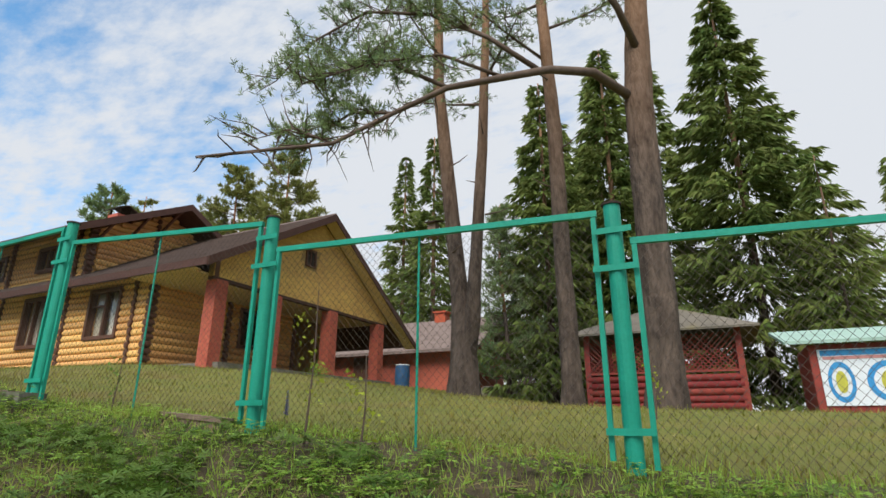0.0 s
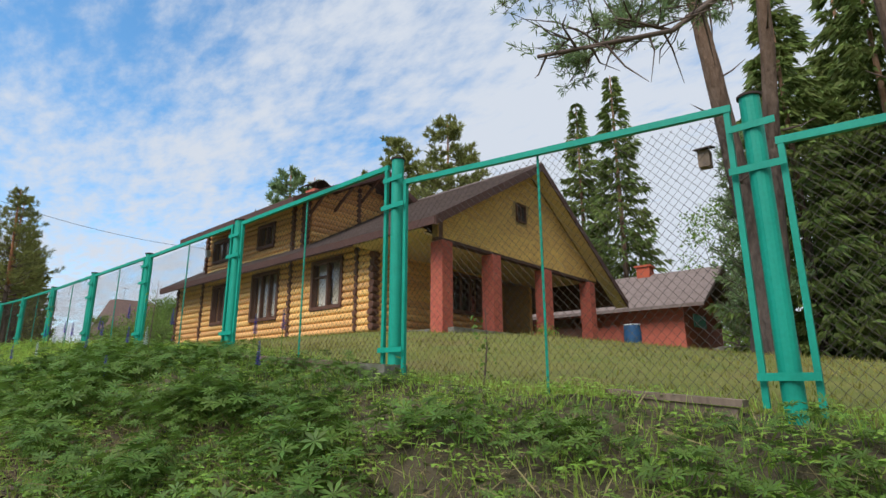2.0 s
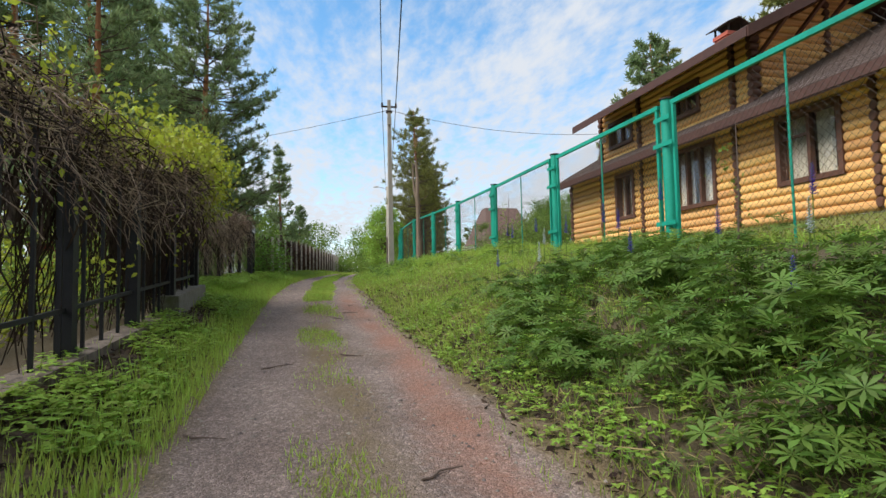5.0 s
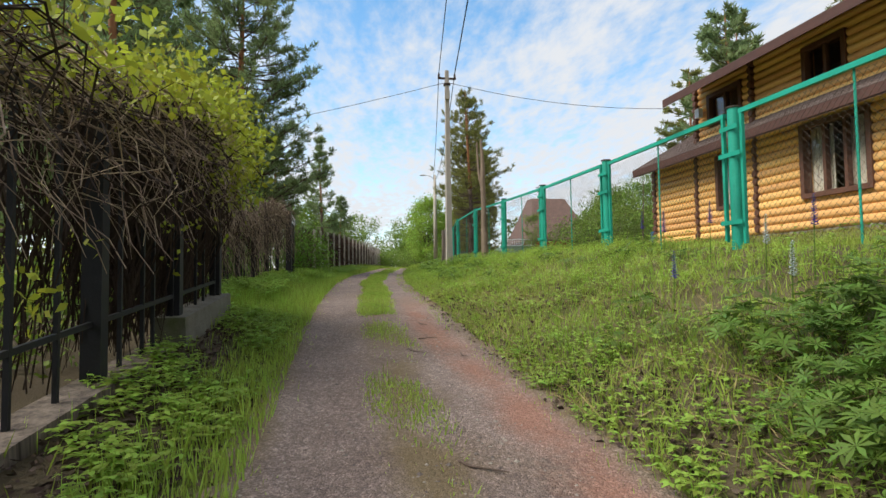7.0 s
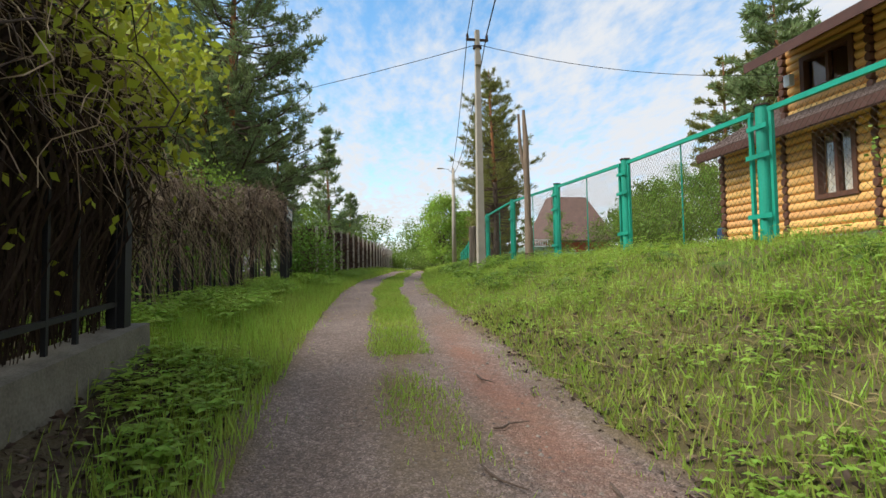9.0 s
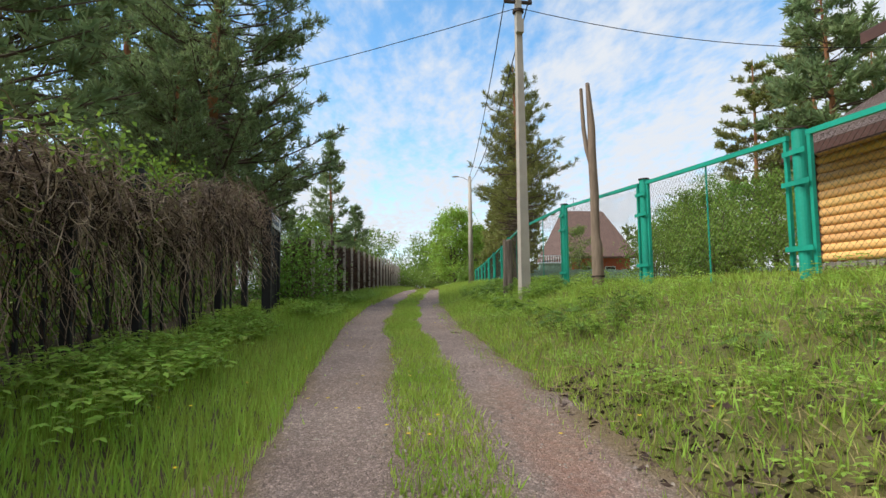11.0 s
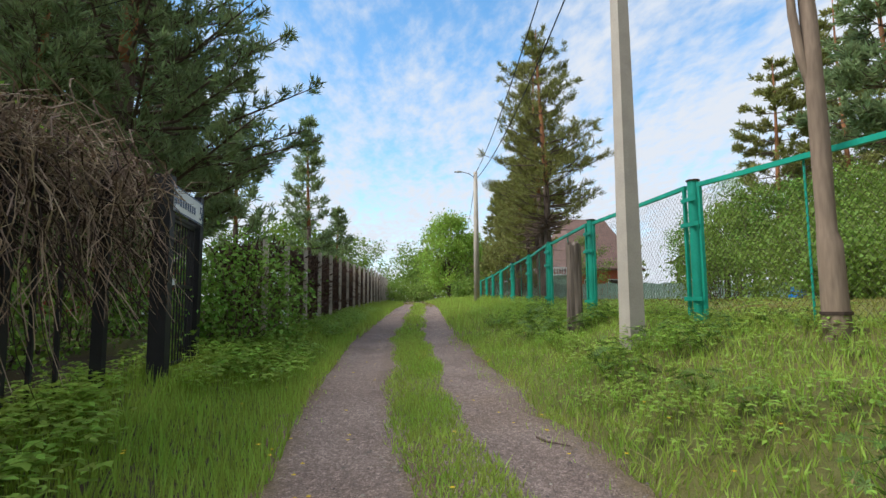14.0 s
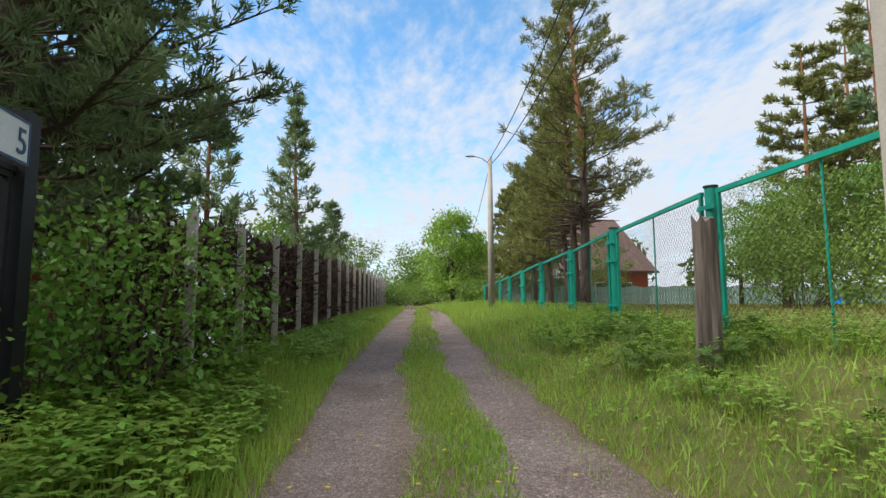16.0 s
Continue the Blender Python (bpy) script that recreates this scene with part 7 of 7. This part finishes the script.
boughs(tA, [(-5.4, 6.6, 5.7), (-5.9, 6.2, 5.9), (-6.6, 5.9, 5.7)], 0.025, 26, 0.7, 3, 0.12, 20, 0.1, 0.1)
boughs(tA, [(-0.7, 11.5, 9.2), (-1.0, 10.6, 10.0), (-1.6, 9.8, 11.0), (-2.8, 9.3, 11.6), (-4.2, 9.0, 11.4)], 0.1, 46, 1.0, 11, 0.16, 14, 0.35, 0.2)
boughs(tA, [(-0.6, 11.6, 11.0), (-2.2, 10.8, 12.2), (-4.4, 10.2, 12.4), (-6.4, 9.6, 11.8)], 0.09, 52, 1.1, 11, 0.17, 15, 0.3, 0.2)
boughs(tA, [(-0.5, 11.7, 13), (0.8, 11.2, 14), (2.2, 11, 14.4)], 0.08, 34, 1.2, 11, 0.18, 16, 0.3, 0.2)
boughs(tA, [(-0.55, 11.6, 15), (-1.8, 12.6, 16.4), (-2.6, 13.2, 17.4)], 0.07, 46, 1.3, 11, 0.18, 17, 0.2, 0.2)

zB = h(-6.1, 13.3)
tB = yard_pine([(-6.0, 13.3, zB - 0.3), (-6.0, 13.3, zB + 0.9), (-6.1, 13.3, 4.4), (-6.3, 13.15, 7.0), (-6.65, 13.0, 11.1), (-6.7, 13.0, 15.0), (-6.6, 13, 18)], [0.48, 0.36, 0.24, 0.21, 0.17, 0.13, 0.05], "twin-stemmed pine with orange upper bark")
part("second_stem", bark_tube([(-5.9, 13.3, zB + 1.0), (-5.7, 13.2, 3.8), (-5.55, 13.1, 5.2), (-5.25, 13.0, 8.5), (-5.05, 13.0, 12.6), (-5.0, 13, 16.5)], [0.24, 0.21, 0.17, 0.145, 0.12, 0.05]).mesh("second_stem", M_bark, True), tB)
zC = h(-3.1, 12.75)
tC = yard_pine([(-3.05, 12.75, zC - 0.3), (-3.05, 12.75, zC + 0.5), (-3.1, 12.8, 4.8), (-3.12, 12.9, 8.4), (-3.3, 13.0, 13.0), (-3.4, 13, 17.5)], [0.33, 0.23, 0.2, 0.19, 0.15, 0.05], "slim tall pine with a bare trunk")
for t, x0, y0, top, sd in ((tB, -6.65, 13.0, 17.5, 21), (tB, -5.05, 13, 16.2, 22), (tC, -3.35, 13, 17.2, 23)):
    for i in range(7):
        a = i * 2.4 + sd
        z0 = top - 6.2 + 0.95 * i
        L = 2.3 - 0.2 * i
        boughs(t, [(x0, y0, z0), (x0 + 0.5 * L * math.cos(a), y0 + 0.5 * L * math.sin(a), z0 + 0.3), (x0 + L * math.cos(a), y0 + L * math.sin(a), z0 + 0.7)], 0.05, 12, 0.9, 7, 0.15, sd * 10 + i, 0.2, 0.2)
for t, x0, y0, zs, sd in ((tB, -6.4, 13.1, (5.6, 6.4, 7.4, 8.3), 31), (tB, -5.2, 13, (6.6, 7.6, 9), 32), (tC, -3.1, 12.9, (5.5, 6.9, 8.0, 9.2, 10.1), 33)):
    for i, z0 in enumerate(zs):
        a = i * 2.2 + sd
        boughs(t, [(x0, y0, z0), (x0 + 0.4 * math.cos(a), y0 + 0.4 * math.sin(a), z0 + 0.1), (x0 + 0.7 * math.cos(a), y0 + 0.7 * math.sin(a), z0 + 0.25)], 0.03, 0, 0.5, 0, 0.1, sd + i)

# spruces behind the yard
for i, (x, y, H, r) in enumerate(((1.9, 25.6, 19.9, 5.3), (-4.4, 27.5, 18.5, 3.2), (-1.6, 29, 19, 3.2), (-17.1, 32.8, 19.1, 3.0), (-20.8, 34.9, 19.2, 3.0), (-8.2, 30, 15, 3.2), (9.5, 34, 13.5, 1.6), (13.5, 36, 8, 2.4), (-3.4, 24.2, 17.5, 3.5), (-6.3, 23.2, 15.5, 3.2), (4.2, 22.8, 9.5, 2.8), (-7.4, 32, 18, 3.2))):
    spruce(x, y, H, r, "tall dark green spruce at the back of the yard", 40 + i, (110 if i == 0 else 62) if i in (0, 1, 8, 9) else 26)
pine(-7.9, 21.8, 8.5, 0.8, 2.0, "young bluish pine in front of the spruces", 0.11, 22, 6, 12, 0.22, M_needle, 0.8, seed=51, density=0.6)

# pines behind the house
for i, (x, y, H, st) in enumerate(((-36.0, 37.4, 24.2, 13.4), (-45.7, 40.0, 26.1, 15.8), (-47.3, 27.8, 18.7, 8.1), (-61, 40, 25, 6), (-66, 43, 25, 7), (-62, 47, 24, 6), (-64, 36, 21, 5))):
    pine(x, y, H, st, 5.0, "tall pine with a yellow-green crown far behind", 0.3, 15, 6, 12, 0.42, M_needle if i == 2 else M_needle_y, 0.5, seed=60 + i, width=0.06, density=0.62, limb_rise=0.15)

# left row of pines
pine(-36.2, -4.8, 13.4, 1.5, 4.4, "broad dark pine standing behind the hedge", 0.26, 28, 7, 12, 0.21, M_needle, 0.36, seed=71, density=1.35, width=0.027, near=True, limb_rise=0.2)
pine(-26.8, -6.4, 10.4, 1.8, 3.2, "bushy pine behind the vine fence", 0.2, 22, 7, 13, 0.22, M_needle, 0.65, seed=72, density=0.7, width=0.026, limb_rise=0.2)
pine(-33.4, -4.9, 6.3, 0.8, 2.3, "young pine close behind the gate", 0.16, 20, 7, 10, 0.17, M_needle, 0.5, seed=70, density=1.0, width=0.02, near=True, limb_rise=0.2)
pine(-23.2, -6.6, 8.2, 1.2, 2.2, "bushy pine behind the vine fence", 0.18, 20, 7, 12, 0.22, M_needle, 0.65, seed=69, density=0.75, width=0.026, limb_rise=0.2)
pine(-31.5, -8.2, 12.5, 1.5, 3.6, "dark pine behind the gate", 0.22, 24, 7, 10, 0.22, M_needle, 0.65, seed=73, density=0.9, width=0.028, near=True, limb_rise=0.2)
pine(-39.6, -8.6, 15.0, 1.5, 4.2, "tall dark pine standing behind the others", 0.24, 26, 7, 12, 0.28, M_needle, 0.5, seed=68, density=0.95, width=0.04, limb_rise=0.2)
pine(-41.5, -6.2, 10.5, 1.5, 3.0, "dark pine behind the dead hedge", 0.2, 22, 7, 13, 0.26, M_needle, 0.65, seed=74, density=1.1, width=0.034, limb_rise=0.2)
pine(-51.2, -1.9, 9.2, 0.8, 2.2, "airy young pine beside the hedge", 0.13, 18, 5, 12, 0.26, M_needle, 0.85, seed=75, width=0.028, density=0.6)
pine(-47.5, -4.5, 8.2, 0.8, 2.4, "young pine behind the dead hedge", 0.13, 18, 5, 12, 0.26, M_needle, 0.85, seed=76, width=0.028, density=0.6)
pine(-59, -0.8, 6.0, 0.6, 2.0, "small pine at the far hedge", 0.1, 14, 5, 11, 0.28, M_needle, 0.85, seed=78, width=0.03, density=0.6)

# two unseen pines, added only to shade the near bank and lawn
pine(-3.0, -9.0, 19.0, 3.0, 4.4, "unseen tall pine added south of the track for shade", 0.22, 20, 6, 10, 0.3, M_needle, 0.6, seed=91, density=0.5, width=0.04)
pine(3.5, -8.0, 20.0, 3.0, 4.6, "unseen tall pine added south of the track for shade", 0.24, 20, 6, 10, 0.3, M_needle, 0.6, seed=92, density=0.5, width=0.04)

# right row of pines beyond the fence
pine(-42.4, 6.7, 10.0, 3.0, 2.8, "slender pine with an orange trunk beyond the fence", 0.15, 19, 5, 14, 0.2, M_needle_y, 0.6, seed=81, width=0.018, stubs=50, density=0.95, near=True)
pine(-44.4, 7.3, 10.2, 3.0, 2.4, "slender pine with an orange trunk beyond the fence", 0.13, 19, 5, 14, 0.2, M_needle_y, 0.75, seed=82, width=0.02, stubs=40, density=0.9, near=True)
pine(-46.6, 8.0, 8.6, 2.8, 2.4, "slender pine with bare lower twigs", 0.12, 18, 5, 14, 0.2, M_needle_y, 0.7, seed=83, width=0.02, stubs=36, density=0.9, near=True)
pine(-50.5, 8.9, 8.4, 2.0, 2.2, "pine at the fence beside the pole", 0.13, 15, 5, 12, 0.28, M_needle_y, 0.8, seed=84, width=0.03, stubs=20, density=0.6)
pine(-54.5, 9.6, 8.0, 1.2, 2.2, "pine at the far end of the fence", 0.13, 16, 5, 12, 0.28, M_needle_y, 0.8, seed=85, width=0.03, density=0.6)

for i, (x, y, H) in enumerate(((-57.5, 10.8, 8.5), (-61.5, 11.5, 8.5), (-66, 12.2, 8.5))):
    pine(x, y, H, 0.8, 2.6, "bushy pine in the thicket beyond the fence", 0.13, 16, 6, 12, 0.3, M_needle_y, 0.7, seed=180 + i, width=0.05, density=0.5)

# broadleaf trees
for i, (x, y, H, r) in enumerate(((-96, 2, 8, 4.5), (-92, -6, 8, 4.5), (-84, -3, 6.5, 3.5), (-74, -1.5, 5.0, 2.6), (-100, 10, 8, 5), (-98, 17, 8, 5), (-88, 16, 7, 4), (-66, -4, 6, 3), (-104, -14, 10, 6), (-79, 12.5, 6.5, 3.2), (-90, 8.5, 5.5, 3))):
    broadleaf(x, y, H, r, "leafy green tree closing the end of the track", M_leaf, 120, 30, 0.3, 0.14, 160 + i, 0.05)
for i, (x, y, H, r) in enumerate(((-46.5, 17.0, 4.2, 1.9), (-43.2, 15.6, 4.4, 2.0))):
    broadleaf(x, y, H, r, "young fruit tree behind the green fence", M_leaf, 90, 60, 0.13, 0.08, 175 + i, 0.25)
broadleaf(-62, 17.6, 4.6, 1.7, "small leafy tree before the neighbouring house", M_leaf, 50, 60, 0.14, 0.08, 93, 0.25)
broadleaf(-70, 8.6, 7.0, 3.0, "bright green leafy tree by the far track", M_leafd, 200, 64, 0.2, 0.14, 91, 0.1)
for i, (x, y, H, r) in enumerate(((-42.5, 17.5, 4.6, 2.2), (-41.5, 18.5, 5.0, 2.4), (-49.5, 20, 5.2, 2.4), (-46, 25.5, 6.0, 2.6), (-52.5, 20, 5.0, 2.4), (-38.8, 20.5, 5.0, 2.3), (-61, 29, 9.5, 2.8), (-57, 37, 7, 3.0))):
    broadleaf(x, y, H, r, "leafy green fruit tree in the yard", M_leaf if i % 2 else M_shrubshade, 75, 90, 0.12, 0.1, 95 + i, 0.25)
for i, (x, y, H, r) in enumerate(((-24, 42, 11, 4.5), (-14, 44, 12, 5), (-30, 38, 9, 4), (10, 42, 10, 5), (20, 36, 9, 5), (18, 26, 7, 3.5))):
    broadleaf(x, y, H, r, "light green tree at the edge of the wood", M_leaf, 100, 44, 0.24, 0.16, 120 + i, 0.1)

# woods all round, far off
far_v = []
for i in range(110):
    a = rng.uniform(0, 2 * math.pi)
    R = rng.uniform(85, 140)
    x, y = -25 + R * math.cos(a), 8 + R * math.sin(a) * 0.85
    if x < -80 and abs(y - 8) < 5:
        continue
    H = rng.uniform(7, 14) * (0.75 if x < -70 and -20 < y < 22 else 1.0)
    z = h(x, y)
    m = 300
    v = rng.uniform(0, 1, m)
    ang = rng.uniform(0, 2 * math.pi, m)
    con = i % 2
    rr_ = (H * 0.2 * (1 - v) if con else H * 0.3 * np.sqrt(np.clip(1 - (2 * v - 0.9) ** 2, 0.05, 1))) * np.sqrt(rng.uniform(0.2, 1, m)) + 0.2
    c = np.column_stack([x + rr_ * np.cos(ang), y + rr_ * np.sin(ang), z + H * v])
    d = unit_dirs(m, 0.1)
    L = rng.uniform(0.7, 1.5, m)
    far_v.append(kites(c, d, unit_dirs(m), L, L * 0.55))
stuff("distant_woods", quads("distant_woods", np.concatenate(far_v), M_spruce), "distant mixed woods round the village", "woods")
